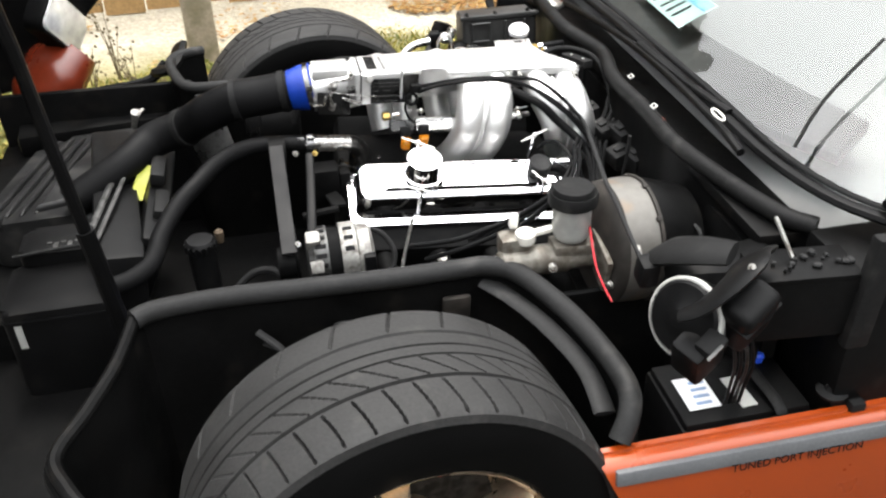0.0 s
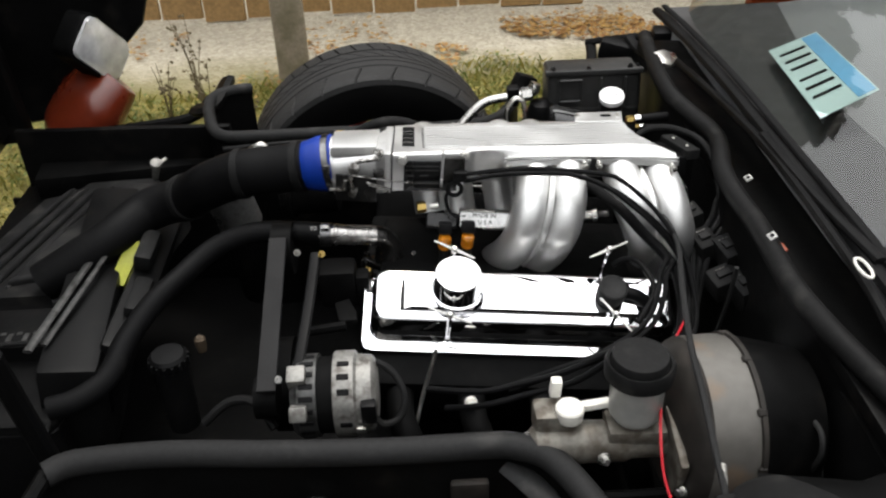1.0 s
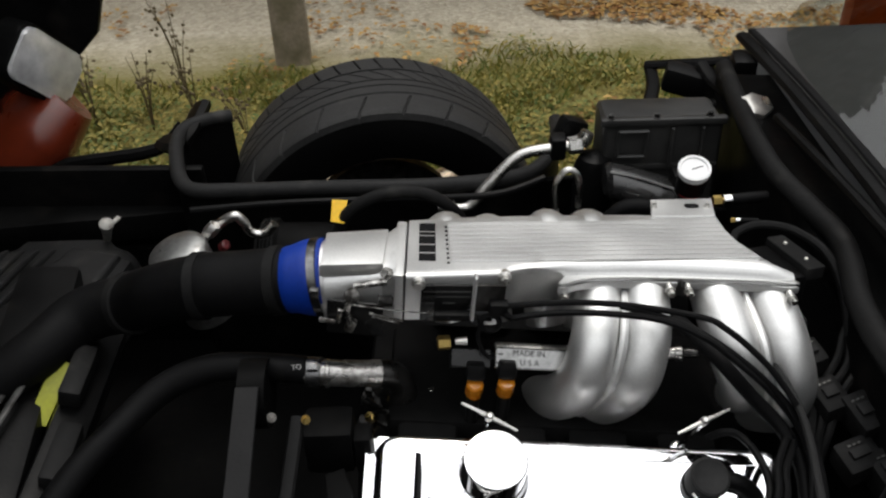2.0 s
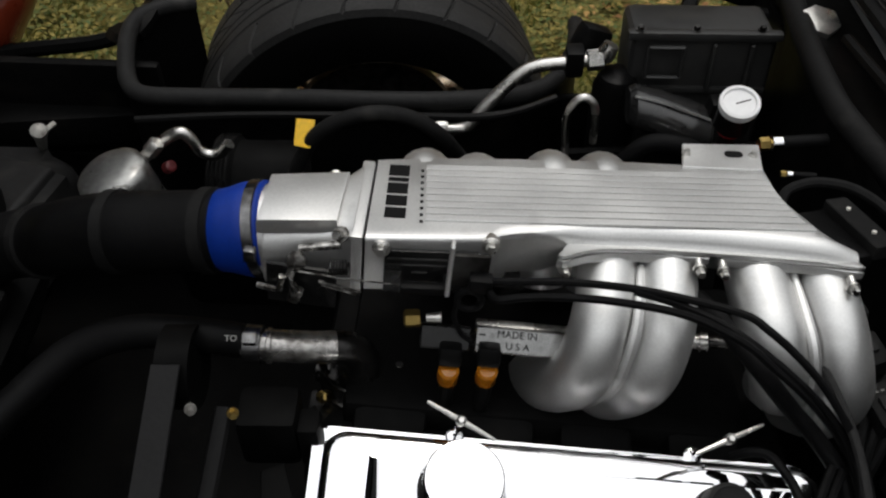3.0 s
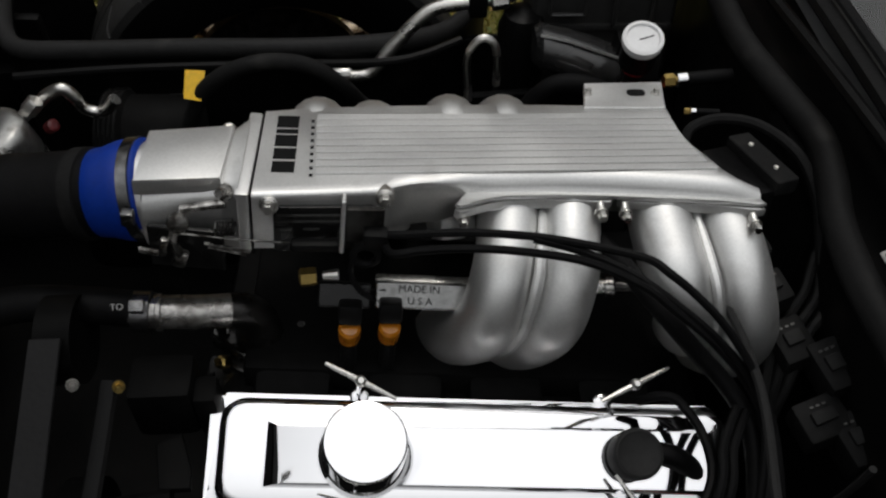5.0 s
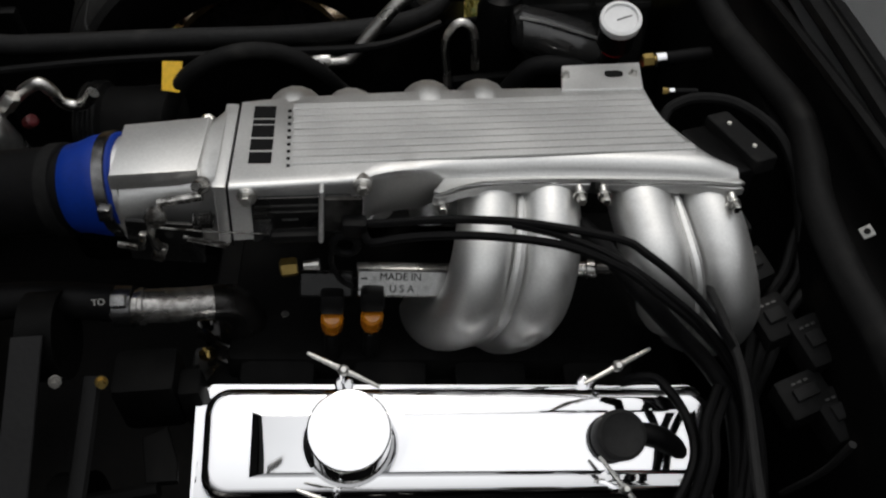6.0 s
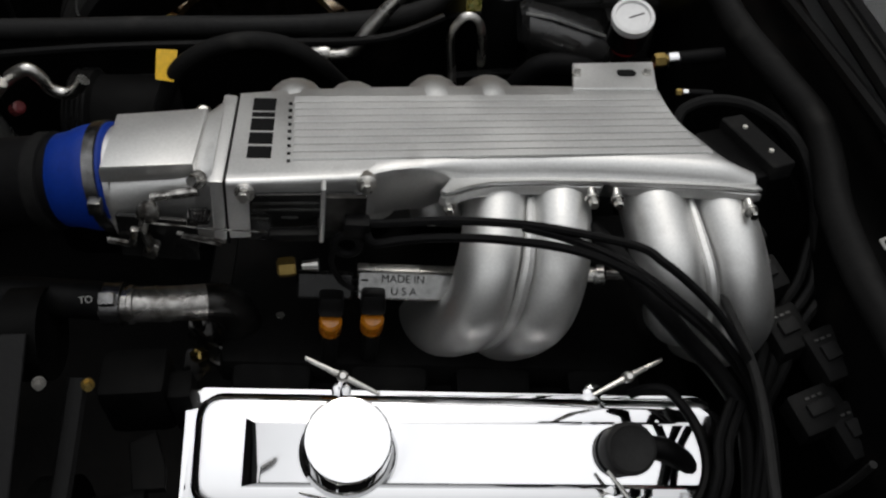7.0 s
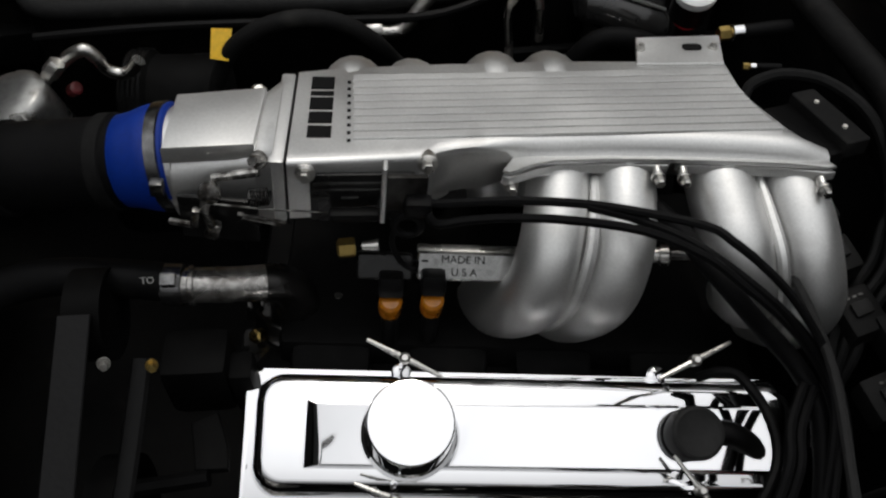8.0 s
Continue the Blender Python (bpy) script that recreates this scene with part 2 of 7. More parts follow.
def ground_material():
    """Pale gravel, mossy earth under the verge, and ground darkened under and beside the car."""
    m = bpy.data.materials.new("gravel_and_earth")
    m.use_nodes = True
    n, l = m.node_tree.nodes, m.node_tree.links
    b = n["Principled BSDF"]
    b.inputs["Roughness"].default_value = 0.9
    at, sep = n.new("ShaderNodeTexCoord"), n.new("ShaderNodeSeparateXYZ")
    l.new(at.outputs["Object"], sep.inputs[0])
    stones, soft = n.new("ShaderNodeTexVoronoi"), n.new("ShaderNodeTexNoise")
    stones.inputs["Scale"].default_value, soft.inputs["Scale"].default_value = 60, 2.2
    soft.inputs["Detail"].default_value = 6
    l.new(at.outputs["Object"], stones.inputs["Vector"])
    l.new(at.outputs["Object"], soft.inputs["Vector"])
    pebbles = n.new("ShaderNodeValToRGB")
    pebbles.color_ramp.elements[0].color, pebbles.color_ramp.elements[1].color = (0.28, 0.25, 0.185, 1), (0.47, 0.425, 0.33, 1)
    l.new(stones.outputs["Color"], pebbles.inputs[0])
    earth = n.new("ShaderNodeValToRGB")
    earth.color_ramp.elements[0].color, earth.color_ramp.elements[1].color = (0.055, 0.075, 0.012, 1), (0.21, 0.15, 0.035, 1)
    l.new(soft.outputs["Fac"], earth.inputs[0])
    wob = n.new("ShaderNodeMath")
    wob.operation = "MULTIPLY_ADD"
    wob.inputs[1].default_value = 0.7
    l.new(soft.outputs["Fac"], wob.inputs[0])
    l.new(sep.outputs["Y"], wob.inputs[2])
    step = n.new("ShaderNodeMapRange")
    step.inputs["From Min"].default_value, step.inputs["From Max"].default_value = 2.45, 2.85
    l.new(wob.outputs[0], step.inputs["Value"])
    mix = n.new("ShaderNodeMixRGB")
    l.new(step.outputs[0], mix.inputs[0])
    l.new(earth.outputs[0], mix.inputs[1])
    l.new(pebbles.outputs[0], mix.inputs[2])
    # unseen ground by the car, coloured dark to cut bounce light into the bay
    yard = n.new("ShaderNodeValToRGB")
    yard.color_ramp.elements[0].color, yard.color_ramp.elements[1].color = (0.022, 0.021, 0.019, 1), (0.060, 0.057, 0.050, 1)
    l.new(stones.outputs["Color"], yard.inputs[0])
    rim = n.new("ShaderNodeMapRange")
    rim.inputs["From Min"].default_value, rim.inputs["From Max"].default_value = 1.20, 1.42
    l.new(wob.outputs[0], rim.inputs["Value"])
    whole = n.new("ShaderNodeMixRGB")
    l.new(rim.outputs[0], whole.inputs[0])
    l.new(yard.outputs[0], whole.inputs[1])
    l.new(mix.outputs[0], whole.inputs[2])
    l.new(whole.outputs[0], b.inputs["Base Color"])
    bp = n.new("ShaderNodeBump")
    bp.inputs["Strength"].default_value, bp.inputs["Distance"].default_value = 0.7, 0.01
    l.new(stones.outputs["Distance"], bp.inputs["Height"])
    l.new(bp.outputs[0], b.inputs["Normal"])
    return m


GROUND = ground_material()


def glass_material(name, tint, gloss=0.0):
    m = bpy.data.materials.new(name)
    m.use_nodes = True
    n, l = m.node_tree.nodes, m.node_tree.links
    n.remove(n["Principled BSDF"])
    clear, shine, mix, fres = n.new("ShaderNodeBsdfTransparent"), n.new("ShaderNodeBsdfGlossy"), n.new("ShaderNodeMixShader"), n.new("ShaderNodeFresnel")
    clear.inputs[0].default_value = (*tint, 1)
    shine.inputs["Roughness"].default_value = 0.02
    fres.inputs["IOR"].default_value = 1.52
    up = n.new("ShaderNodeMath")
    up.operation = "MULTIPLY_ADD"
    up.inputs[1].default_value, up.inputs[2].default_value = 1.55, gloss
    l.new(fres.outputs[0], up.inputs[0])
    l.new(up.outputs[0], mix.inputs[0])
    l.new(clear.outputs[0], mix.inputs[1])
    l.new(shine.outputs[0], mix.inputs[2])
    l.new(mix.outputs[0], n["Material Output"].inputs[0])
    return m


GLASS = glass_material("windscreen_glass", (0.84, 0.88, 0.86), 0.01)
LENS = material("silver_lamp_reflector", (0.72, 0.72, 0.72), 0.2, 0.4, 0.2, 40, 22, 0.2, 0.06)

# ---------------------------------------------------------------- mesh helpers
ENGINE = pose(0.0043, 0.0002, 0.7847, -4.99, 4.8, -2.02)


def thing(name, label, category, m=None, group="", kind=""):
    ob = new(name)
    ob.empty_display_size = 0.02
    ob.matrix_world = m or Matrix()
    return tagged(ob, label, category, group, kind)


def finish(name, bm, mat, angle=35):
    me = bpy.data.meshes.new(name)
    bmesh.ops.recalc_face_normals(bm, faces=bm.faces)
    bm.to_mesh(me)
    bm.free()
    me.polygons.foreach_set("use_smooth", [True] * len(me.polygons))
    me.set_sharp_from_angle(angle=radians(angle))
    me.materials.append(mat)
    return me


SPLIT = {"battery_bay", "seed_head", "stem", "plenum_bolt", "runner_seam", "runner_flange", "clamp", "rib", "groove_end_shade", "maker_mark", "side_marking", "plate_bar", "label_line", "fuse_block", "hood_rib", "hex_fitting", "nut", "fitting", "bracket_screw", "flange_bolt", "faded_mark", "tank", "wiper", "case_lip", "latch", "bar", "cowl_corner", "rail", "white_cap", "front_support", "front_corner_panel", "mounting_ear", "linkage", "cable", "belt_run", "cap_rib", "splash_panel", "pale_mark", "pulley_groove", "ledge_debris", "tank_lid", "case_rib", "case_screw", "lower_intake", "crimp", "master_body", "hood_prop", "wheelhouse_bracket"}


def islands(bm):
    """The separate pieces of a mesh."""
    left, out = set(bm.verts), []
    while left:
        heap, seen = [left.pop()], set()
        while heap:
            v = heap.pop()
            seen.add(v)
            for e in v.link_edges:
                o = e.other_vert(v)
                if o in left:
                    left.discard(o)
                    heap.append(o)
        t = B()
        put = {v: t.verts.new(v.co) for v in bm.verts if v in seen}
        for f in bm.faces:
            if f.verts[0] in seen:
                t.faces.new([put[v] for v in f.verts])
        out.append(t)
    bm.free()
    return out


def part(name, bm, mat, parent, label="", angle=35):
    if name in SPLIT:
        pieces = islands(bm)
        for t in pieces[1:]:
            tagged(one_part(name, t, mat, parent, angle), label)
        bm = pieces[0]
    return tagged(one_part(name, bm, mat, parent, angle), label)


def one_part(name, bm, mat, parent, angle):
    ob = new(name, finish(name, bm, mat, angle))
    ob.parent = parent
    return ob


def solo(name, bm, mat, label, category, m=None, group="", kind="", angle=35):
    ob = new(name, finish(name, bm, mat, angle))
    ob.matrix_world = m or Matrix()
    return tagged(ob, label, category, group, kind)


def B():
    return bmesh.new()


def curve_points(pts, per=6):
    """A smooth line through the points."""
    p = [Vector(q) for q in pts]
    if len(p) < 3:
        return p
    out = []
    for i in range(len(p) - 1):
        a, b, c, d = p[max(i - 1, 0)], p[i], p[i + 1], p[min(i + 2, len(p) - 1)]
        for k in range(per):
            t = k / per
            out.append(0.5 * ((2 * b) + (c - a) * t + (2 * a - 5 * b + 4 * c - d) * t * t + (3 * b - a - 3 * c + d) * t**3))
    return out + [p[-1]]


def sweep(bm, pts, r, n=10, per=6, flat=1.0, smooth=True, cap=True):
    """A round or flattened bar along a line; r is one radius or one for each given point."""
    line = curve_points(pts, per) if smooth else [Vector(q) for q in pts]
    if isinstance(r, (int, float)):
        radii = [r] * len(line)
    else:
        radii = [float(np.interp(i / (len(line) - 1) * (len(r) - 1), range(len(r)), r)) for i in range(len(line))]
    rings, up = [], None
    for i, c in enumerate(line):
        way = (line[min(i + 1, len(line) - 1)] - line[max(i - 1, 0)]).normalized()
        if up is None:
            up = way.orthogonal().normalized() if abs(way.z) > 0.9 else Vector((0, 0, 1))
        side = way.cross(up).normalized()
        up = side.cross(way).normalized()
        rings.append([bm.verts.new(c + radii[i] * (math.cos(2 * math.pi * k / n) * side + flat * math.sin(2 * math.pi * k / n) * up)) for k in range(n)])
    for a, b in zip(rings, rings[1:]):
        for k in range(n):
            bm.faces.new((a[k], a[(k + 1) % n], b[(k + 1) % n], b[k]))
    if cap:
        bm.faces.new(rings[0])
        bm.faces.new(rings[-1])
    return bm


def lathe(bm, profile, m=None, n=28, cap=True):
    """Turns a line of (radius, height) round the z axis, then places it by m."""
    m = m or Matrix()
    rings = []
    for r, h in profile:
        rings.append([bm.verts.new(m @ Vector((r * math.cos(2 * math.pi * k / n), r * math.sin(2 * math.pi * k / n), h))) for k in range(n)])
    for a, b in zip(rings, rings[1:]):
        for k in range(n):
            bm.faces.new((a[k], a[(k + 1) % n], b[(k + 1) % n], b[k]))
    if cap:
        bm.faces.new(rings[0])
        bm.faces.new(rings[-1])
    return bm


def block(bm, center, size, turn=(0, 0, 0), bevel=0.0, seg=2):
    t = B()
    bmesh.ops.create_cube(t, size=1)
    bmesh.ops.scale(t, vec=size, verts=t.verts)
    if bevel:
        bmesh.ops.bevel(t, geom=t.edges[:], offset=min(bevel, 0.48 * min(size)), segments=seg, profile=0.6, affect="EDGES")
    return merge(bm, t, pose(*center, *turn))


def merge(bm, t, m=None):
    m = m or Matrix()
    seen = {v: bm.verts.new(m @ v.co) for v in t.verts}
    for f in t.faces:
        bm.faces.new([seen[v] for v in f.verts])
    t.free()
    return bm


def slab(bm, outline, z0, z1, bevel=0.0, m=None, seg=3, both=False, inset=0.0):
    """A plate of the given outline between two heights, its upper rim rounded."""
    t = B()
    low = [t.verts.new((x, y, z0)) for x, y in outline]
    high = [t.verts.new((x, y, z1)) for x, y in outline]
    n = len(outline)
    for k in range(n):
        t.faces.new((low[k], low[(k + 1) % n], high[(k + 1) % n], high[k]))
    t.faces.new(low)
    t.faces.new(high)
    if bevel:
        edges = [e for e in t.edges if all(v in high for v in e.verts) or (both and all(v in low for v in e.verts))]
        bmesh.ops.bevel(t, geom=edges, offset=bevel, segments=seg, profile=0.5, affect="EDGES")
    if inset:
        t.normal_update()
        top = max(t.faces, key=lambda f: f.calc_center_median().z + f.calc_area())
        bmesh.ops.inset_individual(t, faces=[top], thickness=inset)
    return merge(bm, t, m)


def rounded(w, h, r, n=5):
    """The outline of a rounded rectangle."""
    out = []
    for cx, cy, a in ((w / 2 - r, h / 2 - r, 0), (-w / 2 + r, h / 2 - r, 90), (-w / 2 + r, -h / 2 + r, 180), (w / 2 - r, -h / 2 + r, 270)):
        out += [(cx + r * math.cos(radians(a + 90 * k / n)), cy + r * math.sin(radians(a + 90 * k / n))) for k in range(n + 1)]
    return out


def moved(bm, x, y, z):
    """The mesh, shifted."""
    bmesh.ops.translate(bm, vec=(x, y, z), verts=bm.verts)
    return bm


def aim(p, way):
    """A pose at p whose z axis points along way."""
    return Matrix.Translation(p) @ Vector(way).to_track_quat("Z", "Y").to_matrix().to_4x4()


def bolt(bm, p, way, r=0.006, h=0.006):
    lathe(bm, [(r * 1.5, 0), (r * 1.5, h * 0.3), (r * 1.45, h * 0.34)], aim(p, way), 16)
    lathe(bm, [(r, h * 0.3), (r, h * 1.1), (r * 0.85, h * 1.25)], aim(p, way), 6)
    return bm


def line_of_text(words, size, mat, parent, m, name="lettering", label=""):
    data = bpy.data.curves.new(name, "FONT")
    data.body, data.size, data.extrude = words, size, 0.0004
    data.align_x, data.align_y = "CENTER", "CENTER"
    tmp = bpy.data.objects.new("tmp", data)
    scene.collection.objects.link(tmp)
    me = bpy.data.meshes.new_from_object(tmp.evaluated_get(bpy.context.evaluated_depsgraph_get()))
    bpy.data.objects.remove(tmp)
    me.materials.clear()
    me.materials.append(mat)
    ob = new(name, me)
    ob.parent, ob.matrix_local = parent, m
    return tagged(ob, label)


# ---------------------------------------------------------------- ground, fence, post
bm = B()
gx = [-40, -12, -6, -3, -1.5, 0, 1.5, 3, 6, 12, 40]
gy = [-40, -12, -5, -2, 0, 1.0, 1.6, 2.2, 3.2, 6, 12, 40]
grid = [[bm.verts.new((x, y, 0.012 * noise.noise(Vector((x * 1.7, y * 1.7, 0))) - 0.006 + (0.037 if y < -0.5 else 0))) for x in gx] for y in gy]
for a, b in zip(grid, grid[1:]):
    for k in range(len(gx) - 1):
        bm.faces.new((a[k], a[k + 1], b[k + 1], b[k]))
solo("ground", bm, GROUND, "pale gravel lane, mossy verge, and ground by the car darkened against bounce light", "ground", kind="structure")

rng = random.Random(4)


def grass_patch():
    bm = B()
    for _ in range(24000):
        x, y = rng.uniform(-2.2, 1.9), rng.gauss(1.75, 0.42)
        if y < 1.02 or y > 2.12 + 0.45 * noise.noise(Vector((x * 1.3, 0, 3))):
            continue
        if noise.noise(Vector((x * 2.0, y * 2.0, 7))) < -0.25:
            continue
        h, a, w = rng.uniform(0.012, 0.045) * (1.8 if rng.random() < 0.06 else 1), rng.uniform(0, 6.28), rng.uniform(0.0015, 0.004)
        lean = rng.uniform(0.008, 0.035)
        dx, dy = math.cos(a), math.sin(a)
        p = [(x - dy * w, y + dx * w, 0), (x + dy * w, y - dx * w, 0), (x + dx * lean * 0.4, y + dy * lean * 0.4, h * 0.7), (x + dx * lean, y + dy * lean, h)]
        v = [bm.verts.new(q) for q in p]
        bm.faces.new((v[0], v[1], v[2]))
        bm.faces.new((v[1], v[3], v[2]))
    return bm


solo("verge_grass", grass_patch(), GRASS, "tufts of green and straw-coloured grass on the verge", "grass", kind="stuff")


def low_weeds():
    """Clumps of small broad leaves, densest along the yard's edge."""
    bm = B()
    clumps = [(rng.uniform(-1.5, -0.25), rng.gauss(1.62, 0.22), rng.uniform(0.05, 0.13), rng.uniform(0.05, 0.16)) for _ in range(46)]
    clumps += [(rng.uniform(-0.25, 1.5), rng.gauss(1.66, 0.24), rng.uniform(0.05, 0.12), rng.uniform(0.02, 0.07)) for _ in range(60)]
    for cx, cy, wide, tall in clumps:
        for _ in range(int(1500 * wide)):
            x, y = cx + rng.gauss(0, wide * 0.6), cy + rng.gauss(0, wide * 0.6)
            if y < 1.05:
                continue
            z = tall * rng.uniform(0.05, 1) * max(0.15, 1 - 0.5 * math.hypot(x - cx, y - cy) / wide)
            s, a, up = rng.uniform(0.005, 0.013), rng.uniform(0, 6.28), rng.uniform(-0.006, 0.008)
            u, v = (s * math.cos(a), s * math.sin(a)), (-0.5 * s * math.sin(a), 0.5 * s * math.cos(a))
            bm.faces.new([bm.verts.new(q) for q in ((x - u[0], y - u[1], z), (x - v[0], y - v[1], z + 0.003), (x + u[0], y + u[1], z + up), (x + v[0], y + v[1], z + 0.003))])
    return bm


solo("low_weeds", low_weeds(), WEEDS, "clumps of green and yellowing low weeds on the verge", "weeds", kind="stuff")


def leaf_litter():
    bm = B()
    for _ in range(5200):
        x, y = rng.uniform(0.05, 1.6) if rng.random() < 0.75 else rng.uniform(-1.4, 1.6), rng.gauss(2.15, 0.34) if rng.random() < 0.6 else rng.gauss(2.62, 0.10)
        if noise.noise(Vector((x * 1.6, y * 1.6, 2))) < (0.08 if y < 2.4 else 0.0) or y < 1.1 or y > 2.9:
            continue
        s, a, z = rng.uniform(0.008, 0.022), rng.uniform(0, 6.28), rng.uniform(0.004, 0.02)
        p = [(x + s * math.cos(a), y + s * math.sin(a), z), (x - 0.5 * s * math.sin(a), y + 0.5 * s * math.cos(a), z + 0.006), (x - s * math.cos(a), y - s * math.sin(a), z), (x + 0.5 * s * math.sin(a), y - 0.5 * s * math.cos(a), z + 0.006)]
        bm.faces.new([bm.verts.new(q) for q in p])
    return bm


solo("fallen_leaves", leaf_litter(), LEAVES, "brown and yellow leaves scattered over gravel and grass", "leaves", kind="stuff")


def weed(x, y, h):
    root = thing("weed", "thin dry brown weed with small seed heads beside the verge", "weed", pose(x, y, 0), group="weeds on the verge")
    stem, heads = B(), B()
    for _ in range(5):
        a, l, f = rng.uniform(0, 6.28), rng.uniform(0.02, 0.09), rng.uniform(0.6, 1)
        tip = (l * math.cos(a), l * math.sin(a), h * f)
        sweep(stem, [(0, 0, 0), (tip[0] * 0.3, tip[1] * 0.3, h * f * 0.55), tip], [0.003, 0.002, 0.001], 5, 4)
        for _ in range(5):
            k = rng.uniform(0.6, 1)
            c = Vector((tip[0] * k, tip[1] * k, tip[2] * k)) + Vector((rng.uniform(-0.02, 0.02), rng.uniform(-0.02, 0.02), rng.uniform(-0.01, 0.02)))
            block(heads, c, (0.012, 0.009, 0.006), (rng.uniform(0, 90), rng.uniform(0, 90), 0), 0.002, 1)
    part("stem", stem, STALK, root)
    part("seed_head", heads, STALK, root)


for wx, wy, wh in ((-0.95, 1.75, 0.34), (-0.78, 1.68, 0.30), (-0.88, 1.95, 0.40), (-0.62, 1.62, 0.22), (-1.15, 1.8, 0.28), (-0.42, 1.66, 0.2)):
    weed(wx, wy, wh)

bm = B()
slab(bm, rounded(0.13, 0.13, 0.012, 2), -0.1, 1.25, 0.01, pose(-0.55, 2.27, 0, 0, 0, 6))
solo("fence_post", bm, POST, "square weathered wooden post standing in the verge", "post")

fence = thing("board_fence", "brown wooden board fence standing behind the gravel lane", "fence", pose(0, 2.98, 0))
bm = B()
block(bm, (0, 0.04, 0.9), (6.2, 0.04, 0.09), bevel=0.004, seg=1)
block(bm, (0, 0.04, 0.25), (6.2, 0.04, 0.09), bevel=0.004, seg=1)
part("rail", bm, WOOD, fence)
board_mesh = None
for k in range(30):
    if board_mesh is None:
        bm = B()
        block(bm, (0, 0, 0.6), (0.196, 0.022, 1.2), bevel=0.004, seg=1)
        board_mesh = finish("board", bm, WOOD)
    ob = new("board", board_mesh)
    ob.parent, ob.location = fence, (-3.0 + 0.205 * k, 0.004 * math.sin(k * 2.3), 0.012 * math.sin(k * 1.7) + 0.01)


# ---------------------------------------------------------------- trees beyond the fence, mirrored in the windscreen
def tree(x, y, tall, turn):
    root = thing("tree", "dark leafy tree standing beyond the fence", "tree", pose(x, y, 0, 0, 0, turn), group="trees beyond the fence")
    wood = B()
    sweep(wood, [(0, 0, -0.1), (0.04, 0.02, tall * 0.3), (-0.03, 0.05, tall * 0.6), (0.02, 0, tall * 0.9)], [0.20, 0.15, 0.10, 0.03], 9, 4)
    part("trunk", wood, STALK, root)
    clumps = []
    for k in range(9):
        a, h = k * 2.4, tall * (0.28 + 0.068 * k)
        out = 0.9 - 0.07 * k
        tip = Vector((out * math.cos(a), out * math.sin(a), h + 0.35))
        wood = B()
        sweep(wood, [(0, 0, h - 0.2), tip * 0.5 + Vector((0, 0, h * 0.5)), tip], [0.06, 0.04, 0.015], 6, 3)
        part("limb", wood, STALK, root)
        clumps.append((tip, 0.75 - 0.03 * k))
    clumps.append((Vector((0, 0, tall * 0.93)), 0.5))
    crown = B()
    for mid, size in clumps:
        for _ in range(900):
            d = Vector((rng.gauss(0, 1), rng.gauss(0, 1), rng.gauss(0, 0.8)))
            p = mid + d.normalized() * size * 1.25 * rng.uniform(0.1, 1) ** 0.5
            u = Vector((rng.gauss(0, 1), rng.gauss(0, 1), rng.gauss(0, 1))).normalized() * rng.uniform(0.08, 0.16)
            w = u.orthogonal() * rng.uniform(0.5, 0.8)
            crown.faces.new([crown.verts.new(q) for q in (p - u, p - w, p + u, p + w)])
    part("crown", crown, CROWN, root)
    return root


first_tree = tree(-0.4, 7.0, 5.6, 0)
for k, (tx, ty, tz) in enumerate(((-2.4, 7.3, 0.95), (1.5, 7.2, 1.03), (-4.5, 7.0, 1.04), (3.5, 7.4, 0.97), (-6.6, 7.4, 1.0), (5.6, 7.0, 1.05))):
    copy_thing(first_tree, pose(tx, ty, 0, 0, 0, 70 * k + 40) @ Matrix.Scale(tz, 4))


# ---------------------------------------------------------------- the car: wheels, body, glass
car = thing("sports_car", "orange sports car with its hood raised and engine bay open", "car", pose(0, 0, 0))
AXLE_X, AXLE_Z, TYRE_R, TYRE_W = -0.154, 0.324, 0.325, 0.255


def tyre_mesh():
    """Tread with long grooves, slanted cuts and shoulder slits, then the sidewalls down to the rim."""
    bm = B()
    turns = 1080
    half = TYRE_W / 2
    across = [(-half * 0.90, 0.214), (-half * 0.985, 0.222), (-half * 1.03, 0.250), (-half * 1.03, 0.272), (-half * 1.0, 0.292), (-half * 0.965, 0.303)]
    tread = [(-half * 0.94 + half * 1.88 * k / 96, None) for k in range(97)]
    other = [(-w, r) for w, r in reversed(across)]
    rows = across + tread + other
    rings = []
    for w, r in rows:
        ring = []
        for k in range(turns):
            a = 2 * math.pi * k / turns
            rad = r
            if rad is None:
                u = w / half
                rad = TYRE_R - 0.006 * u * u - 0.012 * max(0.0, abs(u) - 0.78) ** 2 * 16
                deg = a * 180 / math.pi
                if min(abs(u + 0.36), abs(u), abs(u - 0.18)) < 0.013:
                    rad -= 0.009
                elif -0.92 < u < -0.42 and (deg - 12 * u - 5 * u * u) % 7.5 < 0.55:
                    rad -= 0.009
                elif -0.33 < u < -0.02 and (deg - 28 * u) % 7.5 < 0.55:
                    rad -= 0.009
                elif abs(u - 0.42) < 0.012 or u > 0.50 and (deg + 8 * u) % 15 < 0.7:
                    rad -= 0.004
            ring.append(bm.verts.new((rad * math.cos(a), w, rad * math.sin(a))))
        rings.append(ring)
    for a, b in zip(rings, rings[1:]):
        for k in range(turns):
            bm.faces.new((a[k], a[(k + 1) % turns], b[(k + 1) % turns], b[k]))
    me = finish("tyre", bm, TYRE, 28)
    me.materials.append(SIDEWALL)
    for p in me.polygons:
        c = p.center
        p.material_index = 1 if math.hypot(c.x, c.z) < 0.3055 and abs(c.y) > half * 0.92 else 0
    return me


